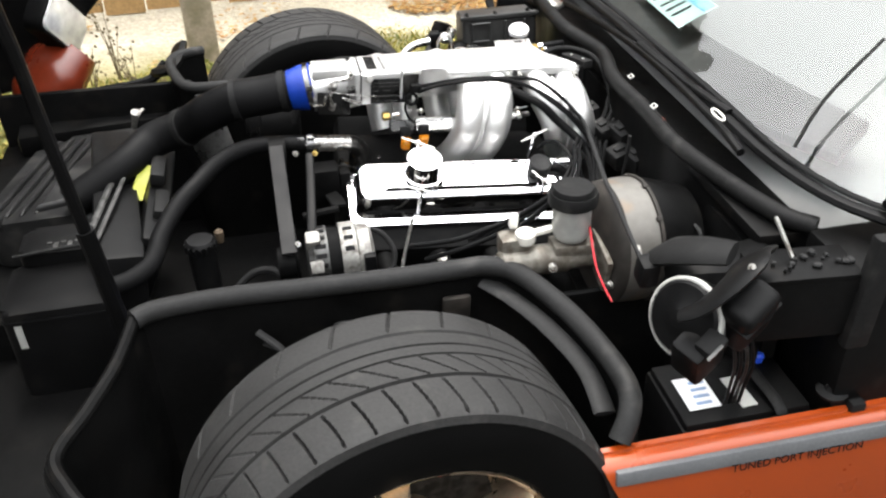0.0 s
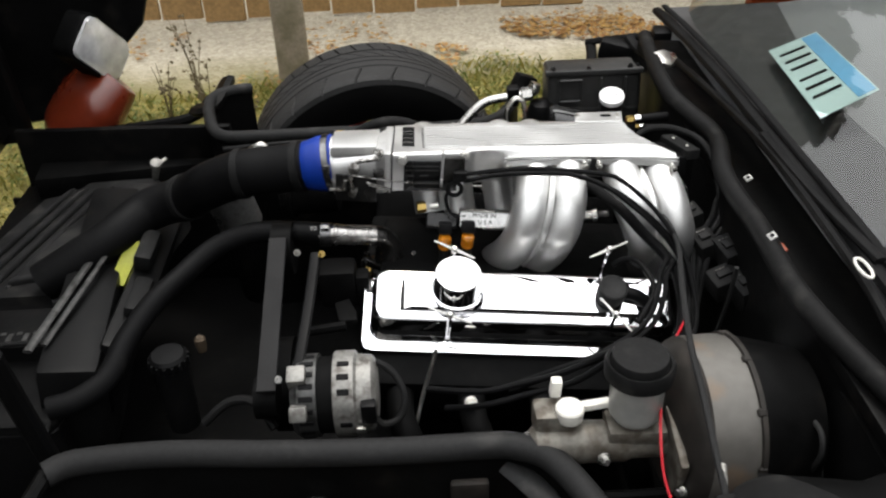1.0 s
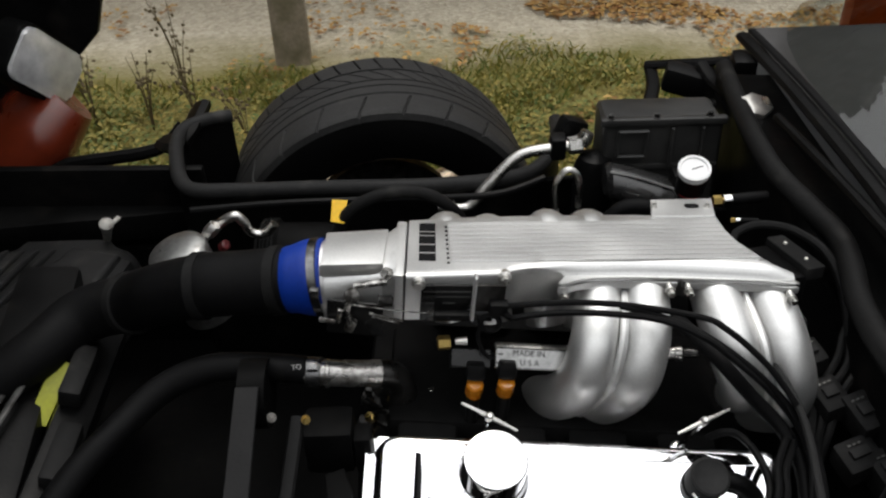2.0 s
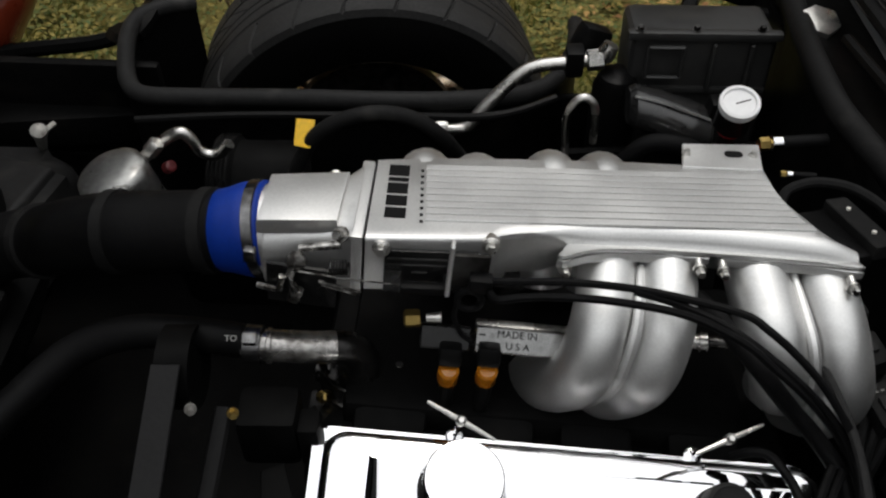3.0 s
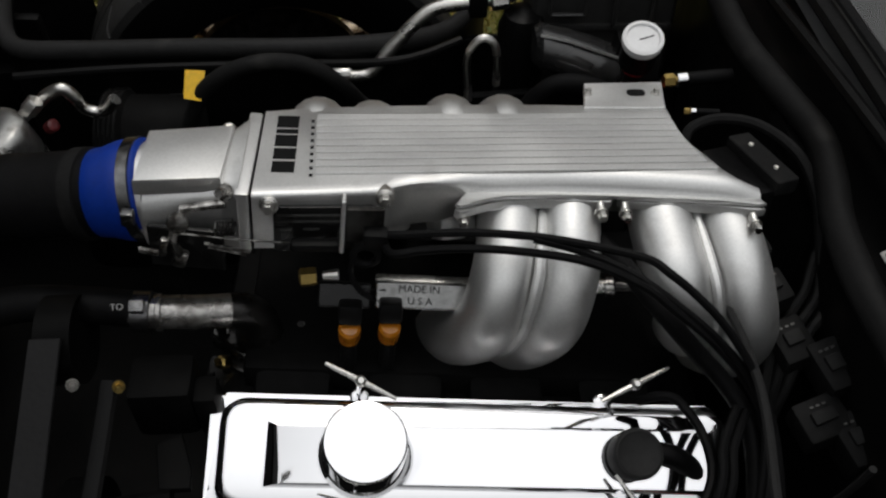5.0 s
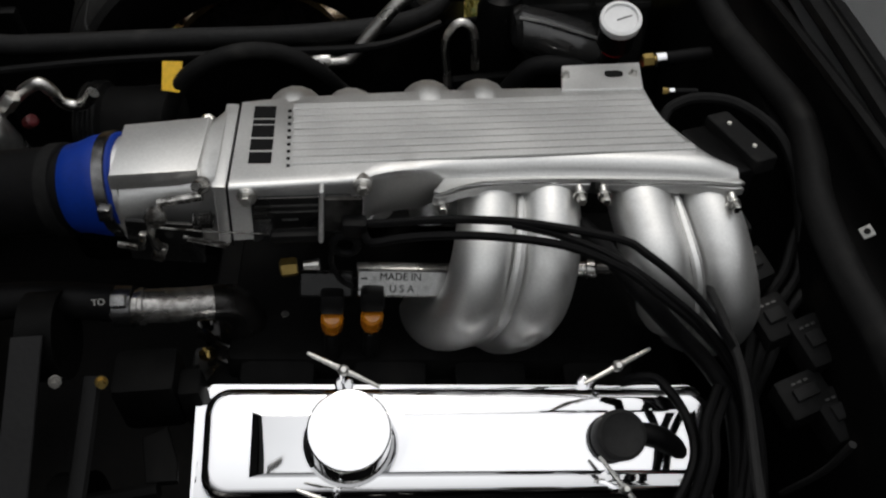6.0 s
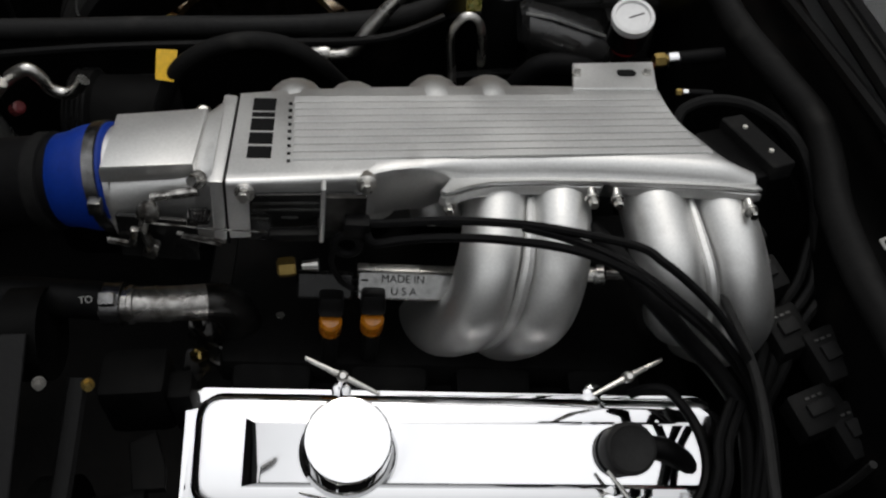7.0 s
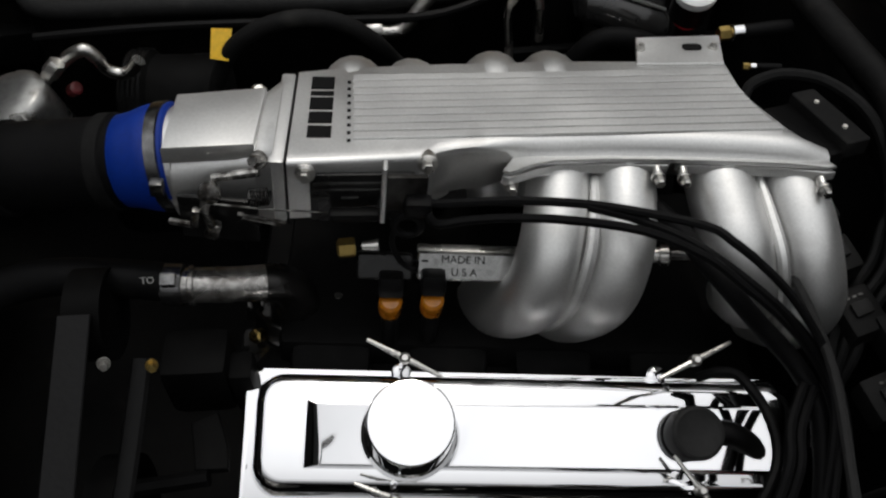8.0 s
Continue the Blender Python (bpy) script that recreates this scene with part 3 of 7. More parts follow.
def rim_mesh():
    bm = B()
    m = pose(0, 0, 0, 90, 0, 0)
    lathe(bm, [(0.216, -0.118), (0.221, -0.112), (0.219, -0.10), (0.205, -0.09), (0.198, -0.04), (0.192, 0.06), (0.196, 0.095), (0.203, 0.108), (0.208, 0.116), (0.213, 0.120), (0.215, 0.116), (0.212, 0.108), (0.205, 0.10)], m, 64, cap=False)
    return finish("rim", bm, GOLD)


def spoke_mesh():
    bm = B()
    sweep(bm, [(0.045, -0.075, 0), (0.12, -0.085, 0), (0.205, -0.092, 0)], [0.040, 0.032, 0.046], 12, 5, flat=0.5)
    return finish("spoke", bm, GOLD)


tyre_data, rim_data, spoke_data = tyre_mesh(), rim_mesh(), spoke_mesh()
for side, turn in ((-1, 0), (1, 180)):
    wheel = new("wheel")
    wheel.empty_display_size = 0.02
    wheel.parent = car
    wheel.matrix_local = pose(-0.157, -0.797, 0.372, -1, 0, 7.5) if side < 0 else pose(AXLE_X, 0.755, AXLE_Z, 0, 0, 187)
    for name, data in (("tyre", tyre_data), ("rim", rim_data)):
        ob = new(name, data)
        ob.parent = wheel
        tagged(ob, "worn black tyre with slanted tread cuts" if name == "tyre" else "gold and silver alloy rim")
    for k in range(5):
        ob = new("spoke", spoke_data)
        ob.parent, ob.rotation_euler = wheel, (0, radians(72 * k + 46), 0)
    bm = B()
    lathe(bm, [(0.05, -0.11), (0.05, -0.06), (0.06, -0.05), (0.06, 0.02)], pose(0, 0, 0, 90, 0, 180), 24)
    part("hub", bm, GOLD, wheel)
    bm = B()
    lathe(bm, [(0.155, -0.012), (0.155, 0.012)], pose(0, 0.01, 0, 90, 0, 0), 40)
    part("brake_disc", bm, ALU_DARK, wheel, "dull steel brake disc")
    bm = B()
    block(bm, (0.045, -0.02, 0.150), (0.060, 0.06, 0.045), (0, 16, 0), 0.012)
    part("caliper", bm, CALIPER, wheel, "red brake caliper")

# wheelhouse rims: rubber-edged rails that run round each wheel
RAIL = [(-0.57, -0.851, 0.57), (-0.597, -0.815, 0.58), (-0.621, -0.756, 0.585), (-0.587, -0.678, 0.59), (-0.552, -0.588, 0.597), (-0.532, -0.487, 0.603), (-0.496, -0.469, 0.604), (-0.384, -0.469, 0.61), (-0.244, -0.486, 0.617), (-0.101, -0.494, 0.618), (0.016, -0.49, 0.614), (0.064, -0.496, 0.616), (0.112, -0.518, 0.606), (0.164, -0.606, 0.588), (0.19, -0.698, 0.581), (0.204, -0.783, 0.569), (0.193, -0.826, 0.552), (0.172, -0.847, 0.521)]
FAR_RAIL = [(-.44, .735, .592), (-.48, .708, .60), (-.515, .676, .60), (-.519, .621, .60), (-.505, .555, .60), (-.485, .494, .60), (-.454, .461, .60), (-.377, .455, .60), (-.234, .454, .60), (-.023, .450, .60), (.12, .49, .592), (.18, .592, .589), (.198, .718, .567)]


def skirt(bm, line, drop, thick, bulge=0.0):
    """A sheet of steel hanging from a line."""
    pts = curve_points(line, 3)
    mid = sum(pts, Vector()) / len(pts)
    outer = []
    for i, p in enumerate(pts):
        way = (pts[min(i + 1, len(pts) - 1)] - pts[max(i - 1, 0)]).normalized()
        side = Vector((way.y, -way.x, 0)).normalized() * thick / 2
        outer.append([bm.verts.new(p + side), bm.verts.new(p - side), bm.verts.new(Vector((p.x, p.y, drop)) - side), bm.verts.new(Vector((p.x, p.y, drop)) + side)])
    for a, b in zip(outer, outer[1:]):
        for k in range(4):
            bm.faces.new((a[k], a[(k + 1) % 4], b[(k + 1) % 4], b[k]))
    return bm


bm = B()
sweep(bm, RAIL[5:], 0.0175, 12, 6)
part("wheelhouse_seal", bm, SEAL_RUBBER, car, "thick worn black rubber seal round the wheelhouse")
bm = B()
sweep(bm, RAIL[:6], 0.011, 10, 6)
sweep(bm, [(x - 0.012, y, z - 0.018) for x, y, z in RAIL[:6]], 0.007, 8, 6)
part("wheelhouse_flange", bm, PAINT_BLACK, car, "scuffed black painted flange")
bm = B()
skirt(bm, RAIL, 0.16, 0.012)
part("inner_fender", bm, PAINT_BLACK, car)
bm = B()
sweep(bm, [(.045, -.50, .572), (.085, -.545, .560), (.125, -.62, .550), (.158, -.72, .535), (.160, -.80, .515)], 0.018, 8, 6, flat=0.4)
part("fender_flange", moved(bm, 0.008, 0.004, 0.014), SEAL_RUBBER, car)
bm = B()
sweep(bm, FAR_RAIL, 0.0135, 12, 6)
part("wheelhouse_seal", bm, SEAL_RUBBER, car, "thick worn black rubber seal round the wheelhouse")
bm = B()
skirt(bm, FAR_RAIL, 0.14, 0.012)
part("inner_fender", bm, PAINT_BLACK, car)

# shock tower, arm and spring cap seen above the near tyre
bm = B()
lathe(bm, [(0.046, -0.09), (0.048, 0.0), (0.044, 0.006), (0.044, 0.014), (0.036, 0.017), (0.036, 0.026), (0.026, 0.029)], pose(-0.219, -0.520, 0.497), 24)
part("shock_mount", moved(bm, 0.023, 0.008, 0.01), PLASTIC, car)
bm = B()
lathe(bm, [(0.016, 0), (0.021, 0.003), (0.019, 0.008), (0.008, 0.011)], pose(-0.219, -0.520, 0.526), 20)
part("shock_cap", moved(bm, 0.023, 0.008, 0.01), STRIP_METAL, car)
bm = B()
sweep(bm, [(-0.362, -0.512, 0.545), (-0.335, -0.530, 0.528), (-0.308, -0.545, 0.502), (-0.27, -0.55, 0.475)], 0.0075, 8, 5, flat=0.5)
part("control_arm", moved(bm, 0.023, 0.008, 0.01), SEAL_RUBBER, car)
bm = B()
sweep(bm, [(-0.355, -0.512, 0.520), (-0.325, -0.525, 0.505), (-0.300, -0.54, 0.485)], 0.006, 8, 5, flat=0.5)
part("control_arm", moved(bm, 0.023, 0.008, 0.01), RUBBER_GREY, car)
bm = B()
block(bm, (-0.02, -0.512, 0.535), (0.05, 0.012, 0.05), (8, 0, 0), 0.012)
part("wheelhouse_bracket", moved(bm, 0.023, 0.008, 0.01), BOOST_DARK, car)

# outer side panel with its rub strip
side_panel = B()
outline = [(-0.905, 0.10), (-0.918, 0.30), (-0.912, 0.43), (-0.904, 0.478), (-0.895, 0.489), (-0.884, 0.493), (-0.876, 0.491), (-0.874, 0.495), (-0.866, 0.496), (-0.862, 0.490), (-0.862, 0.10)]
ends = []
for x in (0.129, 0.20, 0.5, 1.3, 1.9):
    ends.append([side_panel.verts.new((x + (0.45 * (0.49 - z) if x < 0.15 else 0.2 * (0.49 - z) if x < 0.3 else 0), y, z)) for y, z in outline])
for a, b in zip(ends, ends[1:]):
    for k in range(len(outline)):
        side_panel.faces.new((a[k], a[(k + 1) % len(outline)], b[(k + 1) % len(outline)], b[k]))
side_panel.faces.new(ends[0])
side_panel.faces.new(ends[-1])
part("side_panel", moved(side_panel, 0.004, 0.0155, 0.0200), ORANGE, car, "glossy orange side panel")
bm = B()
block(bm, (1.03, -0.905, 0.4715), (1.764, 0.014, 0.026), (-10, 0, 0), 0.005)
part("rub_strip", moved(bm, 0.004, 0.0155, 0.02), GREY_STRIP, car, "grey moulded rub strip")
line_of_text("TUNED PORT INJECTION", 0.019, INK, car, pose(0.44, -0.8990, 0.4755, 82, 0, 0), "lettering", "small black lettering")


def body_shell(sections, n_top=7):
    """Skin lofted between cross-sections (x, half width, sill height, belt height, crown height)."""
    bm = B()
    rings = []
    for x, w, lo, belt, top in sections:
        ring = [(-w, lo), (-w - 0.012, (lo + belt) / 2), (-w, belt)]
        for k in range(1, n_top):
            u = k / n_top
            ring.append((-w * math.cos(math.pi * u) * (0.92 if 0 < k < n_top else 1), belt + (top - belt) * math.sin(math.pi * u) ** 0.6))
        ring += [(w, belt), (w + 0.012, (lo + belt) / 2), (w, lo)]
        rings.append([bm.verts.new((x, y, z)) for y, z in ring])
    for p, q in zip(rings, rings[1:]):
        for k in range(len(p) - 1):
            bm.faces.new((p[k], p[k + 1], q[k + 1], q[k]))
        bm.faces.new((p[-1], p[0], q[0], q[-1]))
    bm.faces.new(rings[0])
    bm.faces.new(rings[-1])
    return bm


part("rear_body", body_shell([(1.62, 0.83, 0.22, 0.80, 1.14), (1.95, 0.84, 0.22, 0.81, 1.13), (2.35, 0.84, 0.24, 0.82, 1.04), (2.75, 0.83, 0.26, 0.82, 0.92), (3.05, 0.80, 0.32, 0.78, 0.82), (3.12, 0.76, 0.36, 0.70, 0.74)]), ORANGE, car, "orange rear body and tail")
for y in (-0.862, 0.862):
    bm = B()
    block(bm, (1.28, y, 0.62), (0.98, 0.05, 0.36), (0, 0, 0), 0.02)
    part("door", bm, ORANGE, car, "orange door")
    bm = B()
    block(bm, (1.45, y * 1.03, 0.72), (0.11, 0.012, 0.022), (0, 0, 0), 0.005)
    part("door_handle", bm, PLASTIC, car)
    bm = B()
    lathe(bm, [(0.19, -0.10), (0.30, -0.10), (0.325, -0.08), (0.325, 0.08), (0.30, 0.10), (0.19, 0.10)], pose(2.24, y * 0.92, 0.325, 90, 0, 0), 48)
    part("rear_tyre", bm, SIDEWALL, car)
    bm = B()
    lathe(bm, [(0.03, -0.09), (0.19, -0.10), (0.19, 0.10), (0.03, 0.09)], pose(2.24, y * 0.92, 0.325, 90, 0, 0), 36)
    part("rear_rim", bm, GOLD, car)
# far side panel
bm = B()
block(bm, (1.38, 0.880, 0.34), (1.3, 0.04, 0.30), bevel=0.015)
part("side_panel", bm, ORANGE, car)

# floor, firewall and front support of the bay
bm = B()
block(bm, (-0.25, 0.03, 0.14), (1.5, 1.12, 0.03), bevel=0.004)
part("under_tray", bm, SHADE_BLACK, car)
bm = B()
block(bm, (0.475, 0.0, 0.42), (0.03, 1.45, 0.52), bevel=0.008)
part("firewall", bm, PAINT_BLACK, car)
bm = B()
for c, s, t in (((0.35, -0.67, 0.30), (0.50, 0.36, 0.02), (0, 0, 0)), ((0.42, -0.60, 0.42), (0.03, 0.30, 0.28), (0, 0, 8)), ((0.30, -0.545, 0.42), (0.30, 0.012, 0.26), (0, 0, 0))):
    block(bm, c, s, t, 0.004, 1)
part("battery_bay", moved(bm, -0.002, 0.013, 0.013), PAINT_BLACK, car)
bm = B()
block(bm, (0.62, -0.79, 0.60), (0.20, 0.15, 0.28), (0, 0, 0), 0.012)
block(bm, (0.455, -0.806, 0.742), (0.150, 0.078, 0.012), (0, 0, -6), 0.003)
block(bm, (0.450, -0.838, 0.690), (0.150, 0.014, 0.10), (0, 0, -6), 0.004)
part("cowl_corner", moved(bm, -0.009, 0.014, 0.01), PAINT_BLACK, car)
bm = B()
block(bm, (0.540, -0.855, 0.715), (0.040, 0.022, 0.19), (0, 3, 0), 0.006)
part("corner_post", moved(bm, -0.009, 0.014, 0.01), RUBBER_GREY, car, "worn grey upright at the cowl corner")
bm = B()
lathe(bm, [(0.022, 0), (0.024, 0.006), (0.012, 0.010), (0.010, 0.018)], pose(0.529, -0.850, 0.520), 16)
block(bm, (0.560, -0.872, 0.505), (0.026, 0.018, 0.026), (0, 0, 0), 0.006)
part("hold_down_nut", moved(bm, -0.009, 0.014, 0.01), RUBBER_GREY, car)
# loose debris scattered along the ledge
rng_ledge = random.Random(8)
bm = B()
for k in range(16):
    s = rng_ledge.uniform(0.004, 0.010)
    block(bm, (0.395 + 0.0085 * k, -0.800 - 0.006 * (k / 16) + rng_ledge.uniform(-0.022, 0.016), 0.751), (s, s * rng_ledge.uniform(0.7, 1.6), rng_ledge.uniform(0.005, 0.012)), (0, 0, rng_ledge.uniform(0, 90)), 0.002, 1)
part("ledge_debris", moved(bm, -0.009, 0.014, 0.01), SEAL_RUBBER, car, "small dusty bit of debris on the tray")
bm = B()
sweep(bm, [(0.436, -0.752, 0.795), (0.445, -0.799, 0.752)], [0.0036, 0.0030], 8, smooth=False)
part("stud", moved(bm, -0.009, 0.014, 0.01), ALT_CASE, car)
bm = B()
sweep(bm, [(0.30, -0.70, 0.69), (0.36, -0.72, 0.70), (0.42, -0.72, 0.69), (0.47, -0.70, 0.68)], 0.05, 10, 5, flat=0.5)
part("cowl_drain", moved(bm, -0.009, 0.014, 0.01), PAINT_BLACK, car)

SEAL = [(.475, .613, .72), (.447, .402, .735), (.438, .285, .742), (.441, .225, .742), (.458, .140, .742), (.470, .080, .742), (.462, .020, .742), (.446, -.045, .742), (.441, -.12, .742), (.445, -.20, .742), (.443, -.28, .742), (.441, -.36, .742), (.450, -.44, .742), (.468, -.53, .742), (.485, -.60, .742), (.505, -.655, .742), (.535, -.69, .742)]
bm = B()
sweep(bm, SEAL, 0.0155, 12, 5)
part("cowl_seal", bm, RUBBER_GREY, car, "long black rubber cowl seal")
bm = B()
skirt(bm, [(x + 0.010, y, z - 0.01) for x, y, z in SEAL], 0.30, 0.016)
part("cowl_wall", bm, PAINT_BLACK, car)
bm = B()
block(bm, (0.50, -0.05, 0.715), (0.10, 1.25, 0.02), (0, 3, 0), 0.004)
part("cowl_trough", bm, PAINT_BLACK, car)
# louvred strip and trim at the foot of the glass
TRIM = [(.50, .62, .775), (.505, .40, .79), (.508, .15, .80), (.512, -.10, .80), (.515, -.35, .80), (.52, -.56, .795), (.555, -.70, .79), (.63, -.80, .785)]
bm = B()
sweep(bm, TRIM, 0.012, 8, 6, flat=0.7)
part("glass_trim", bm, PLASTIC, car)
bm = B()
sweep(bm, [(x + 0.015, y, z + 0.010) for x, y, z in TRIM], 0.0075, 8, 6, flat=0.5)
part("glass_trim", bm, RUBBER, car)
bm = B()
sweep(bm, [(.475, .35, .765), (.485, .10, .79), (.495, -.12, .80), (.492, -.40, .80), (.488, -.52, .79)], 0.0075, 8, 6)
sweep(bm, [(.50, -.05, .805), (.505, -.25, .808), (.52, -.41, .81)], 0.009, 8, 6, flat=0.6)
part("wiper", bm, PLASTIC, car, "black wiper arm at rest")
bm = B()
sweep(bm, [(.53, -.60, .835), (.60, -.55, .885), (.72, -.50, .955)], 0.0035, 6, 5)
part("wiper", bm, PLASTIC, car, "thin black wiper arm over the glass")

rows = []
bm = B()
for i in range(9):
    u = i / 8
    row = []
    for j in range(17):
        y = -0.78 + 1.50 * j / 16
        e = max(0.0, abs(y + 0.03) - 0.45)
        x = 0.527 + 0.75 * u + 1.2 * e * e
        row.append(bm.verts.new((x, y * (1 - 0.12 * u), 0.806 + 0.33 * u + 0.03 * math.sin(math.pi * u) - 0.2 * e * e)))
    rows.append(row)
for a, b in zip(rows, rows[1:]):
    for k in range(16):
        bm.faces.new((a[k], a[k + 1], b[k + 1], b[k]))
glass = part("windscreen", bm, GLASS, car, "raked windscreen reflecting a pale sky")
glass.visible_shadow = False
bm = B()
block(bm, (0.97, -0.03, 0.735), (0.86, 1.50, 0.06), (0, -5, 0), 0.02)
part("dashboard", bm, DASH_GREY, car, "grey dashboard top behind the glass")
# dark sheet under the glass, stands in for the dark part of its reflection
bm = B()
quad = [(0.54, 0.66), (0.80, 0.66), (0.720, 0.30), (0.672, 0.0), (0.672, -0.15), (0.690, -0.40), (0.72, -0.56), (0.60, -0.66), (0.54, -0.50)]
slab(bm, quad, 0.768, 0.790, 0.004, pose(0, 0, 0.0, -3, 0, 0), 1)
part("dash_dark_reflection", bm, DASH, car, "dark sheet on the dashboard standing in for a dark reflection in the glass")
bm = B()
block(bm, (1.47, 0, 1.135), (0.42, 1.30, 0.035), (0, 2, 0), 0.015, 3)
part("roof", bm, ORANGE, car)
for y in (-0.69, 0.69):
    bm = B()
    sweep(bm, [(0.60, y * 1.10, 0.80), (0.95, y * 1.04, 0.99), (1.28, y * 0.96, 1.135)], 0.020, 8, 5)
    part("pillar", bm, PLASTIC, car, "black windscreen pillar")
bm = B()
block(bm, (1.45, 0, 0.65), (0.2, 1.5, 0.4), (0, 0, 0), 0.05, 2)
part("bulkhead", bm, DASH, car)

# plate lying on the dashboard behind the glass; its characters are plain bars
plate = thing("number_plate", "white and blue plate lying on the dashboard behind the glass", "plate", Matrix())
PA, PB, PC, PD = (Vector(p) for p in ((.630, .296, .800), (.574, -.072, .838), (.690, -.010, .852), (.733, .335, .818)))


def plate_at(u, v, up=0.0):
    n = (PB - PA).cross(PD - PA).normalized()
    return PA.lerp(PB, u).lerp(PD.lerp(PC, u), v) + n * (up if n.z > 0 else -up)


def plate_patch(bm, u0, u1, v0, v1, up, thick=0.001):
    lo = [bm.verts.new(plate_at(u, v, up)) for u, v in ((u0, v0), (u1, v0), (u1, v1), (u0, v1))]
    hi = [bm.verts.new(plate_at(u, v, up + thick)) for u, v in ((u0, v0), (u1, v0), (u1, v1), (u0, v1))]
    for k in range(4):
        bm.faces.new((lo[k], lo[(k + 1) % 4], hi[(k + 1) % 4], hi[k]))
    bm.faces.new(lo)
    bm.faces.new(hi)
    return bm


part("plate_sheet", plate_patch(B(), 0, 1, 0, 1, 0), PLATE_WHITE, plate)
part("plate_band", plate_patch(B(), 0.02, 0.98, 0.66, 0.97, 0.0012), SKY_BLUE, plate, "blue band along the plate's top")
bm = B()
for k, w in enumerate((0.07, 0.07, 0.07, 0.06, 0.075, 0.07)):
    u = 0.13 + 0.118 * k + (0.05 if k > 2 else 0)
    plate_patch(bm, u, u + w * 0.42, 0.10, 0.60, 0.0012)
part("plate_bar", bm, INK, plate)

# raised hood standing in front of the bay
hood = new("hood")
hood.empty_display_size = 0.02
hood.parent = car
tagged(hood, "raised clamshell hood, black underside")
bm = B()
block(bm, (-1.13, 0.0, 1.14), (0.05, 1.62, 1.35), (0, -4, 0), 0.02)
part("hood_skin", bm, PAINT_BLACK, hood)
for y in (-0.82, 0.86):
    bm = B()
    slab(bm, [(-1.25, 0.45), (-0.86, 0.50), (-0.77, 0.66), (-0.70, 0.72), (-0.665, 0.82), (-0.68, 1.05), (-0.80, 1.35), (-1.10, 1.75), (-1.30, 1.75)] if y > 0 else [(-1.25, 0.45), (-1.0, 0.50), (-0.98, 1.0), (-1.10, 1.75), (-1.30, 1.75)], -0.012, 0.012, 0.005, pose(0, y, 0, 90, 0, 0), 1)
    part("hood_flank", bm, PAINT_BLACK, hood)
bm = B()
for y in (-0.72, 0.72):
    block(bm, (-1.075, y, 1.14), (0.10, 0.05, 1.30), (0, -4, 0), 0.015)
for z in (0.55, 1.0, 1.4):
    block(bm, (-1.085 - (z - 1) * 0.07, 0, z), (0.07, 1.4, 0.06), (0, -4, 0), 0.015)
part("hood_rib", bm, PAINT_BLACK, hood)

bm = B()
sweep(bm, [(-0.622, -0.395, 0.50), (-0.634, -0.42, 0.74)], 0.0150, 10, smooth=False)
sweep(bm, [(-0.634, -0.42, 0.74), (-0.650, -0.45, 1.06), (-0.68, -0.50, 1.45)], 0.0105, 10, smooth=False)
part("hood_prop", moved(bm, 0.052, 0, 0.004), PLASTIC, car, "black gas strut holding the hood")

# lamp on the front corner
lamp_u = (Vector((-.737, .875, .614)) - Vector((-.782, .771, .738))).normalized()
lamp_v = (Vector((-.782, .771, .738)) - Vector((-.827, .683, .701))).normalized()
lamp_n = lamp_u.cross(lamp_v).normalized()
lamp_v = lamp_n.cross(lamp_u).normalized()
lamp_m = Matrix(((lamp_u.x, lamp_v.x, lamp_n.x, -.788), (lamp_u.y, lamp_v.y, lamp_n.y, .778), (lamp_u.z, lamp_v.z, lamp_n.z, .692), (0, 0, 0, 1)))
corner_lamp = new("corner_lamp")
corner_lamp.empty_display_size = 0.02
corner_lamp.parent = car
bm = B()
slab(bm, rounded(0.165, 0.105, 0.022), -0.02, 0.012, 0.008, lamp_m, 2)
part("reflector", bm, LENS, corner_lamp, "silver rectangular lamp")
bm = B()
slab(bm, rounded(0.18, 0.12, 0.028), -0.05, 0.004, 0.008, lamp_m, 2)
part("bezel", bm, PAINT_BLACK, corner_lamp)
bm = B()
sweep(bm, [(-.788, .83, .600), (-.84, .80, .555), (-.90, .78, .49), (-.95, .77, .41)], [0.085, 0.115, 0.11, 0.04], 18, 8, flat=0.7)
part("marker_lens", bm, ORANGE_RED, corner_lamp, "red-orange wraparound corner")

# far front corner panels
bm = B()
block(bm, (-0.72, 0.62, 0.46), (0.42, 0.16, 0.06), (0, 0, 6), 0.015)
sweep(bm, [(-.90, .70, .50), (-.74, .72, .51), (-.60, .74, .52), (-.55, .78, .55)], 0.014, 8, 5)
sweep(bm, [(-.56, .70, .56), (-.52, .66, .58), (-.50, .76, .60)], 0.03, 8, 5, flat=0.5)
block(bm, (-0.72, 0.60, 0.42), (0.50, 0.02, 0.30), (0, 0, -3), 0.006)
part("front_corner_panel", bm, PAINT_BLACK, car)
bm = B()
block(bm, (-0.613, 0.665, 0.488), (0.022, 0.010, 0.012), (0, 0, 10), 0.003)
part("panel_clip", bm, ALT_CASE, car)
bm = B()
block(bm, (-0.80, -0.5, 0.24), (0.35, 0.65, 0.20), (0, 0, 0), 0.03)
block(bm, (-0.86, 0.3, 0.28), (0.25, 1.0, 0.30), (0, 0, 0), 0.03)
part("front_support", bm, SHADE_BLACK, car)
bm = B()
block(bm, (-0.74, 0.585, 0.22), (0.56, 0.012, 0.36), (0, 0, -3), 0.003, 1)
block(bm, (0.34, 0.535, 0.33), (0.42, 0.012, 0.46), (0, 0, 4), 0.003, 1)
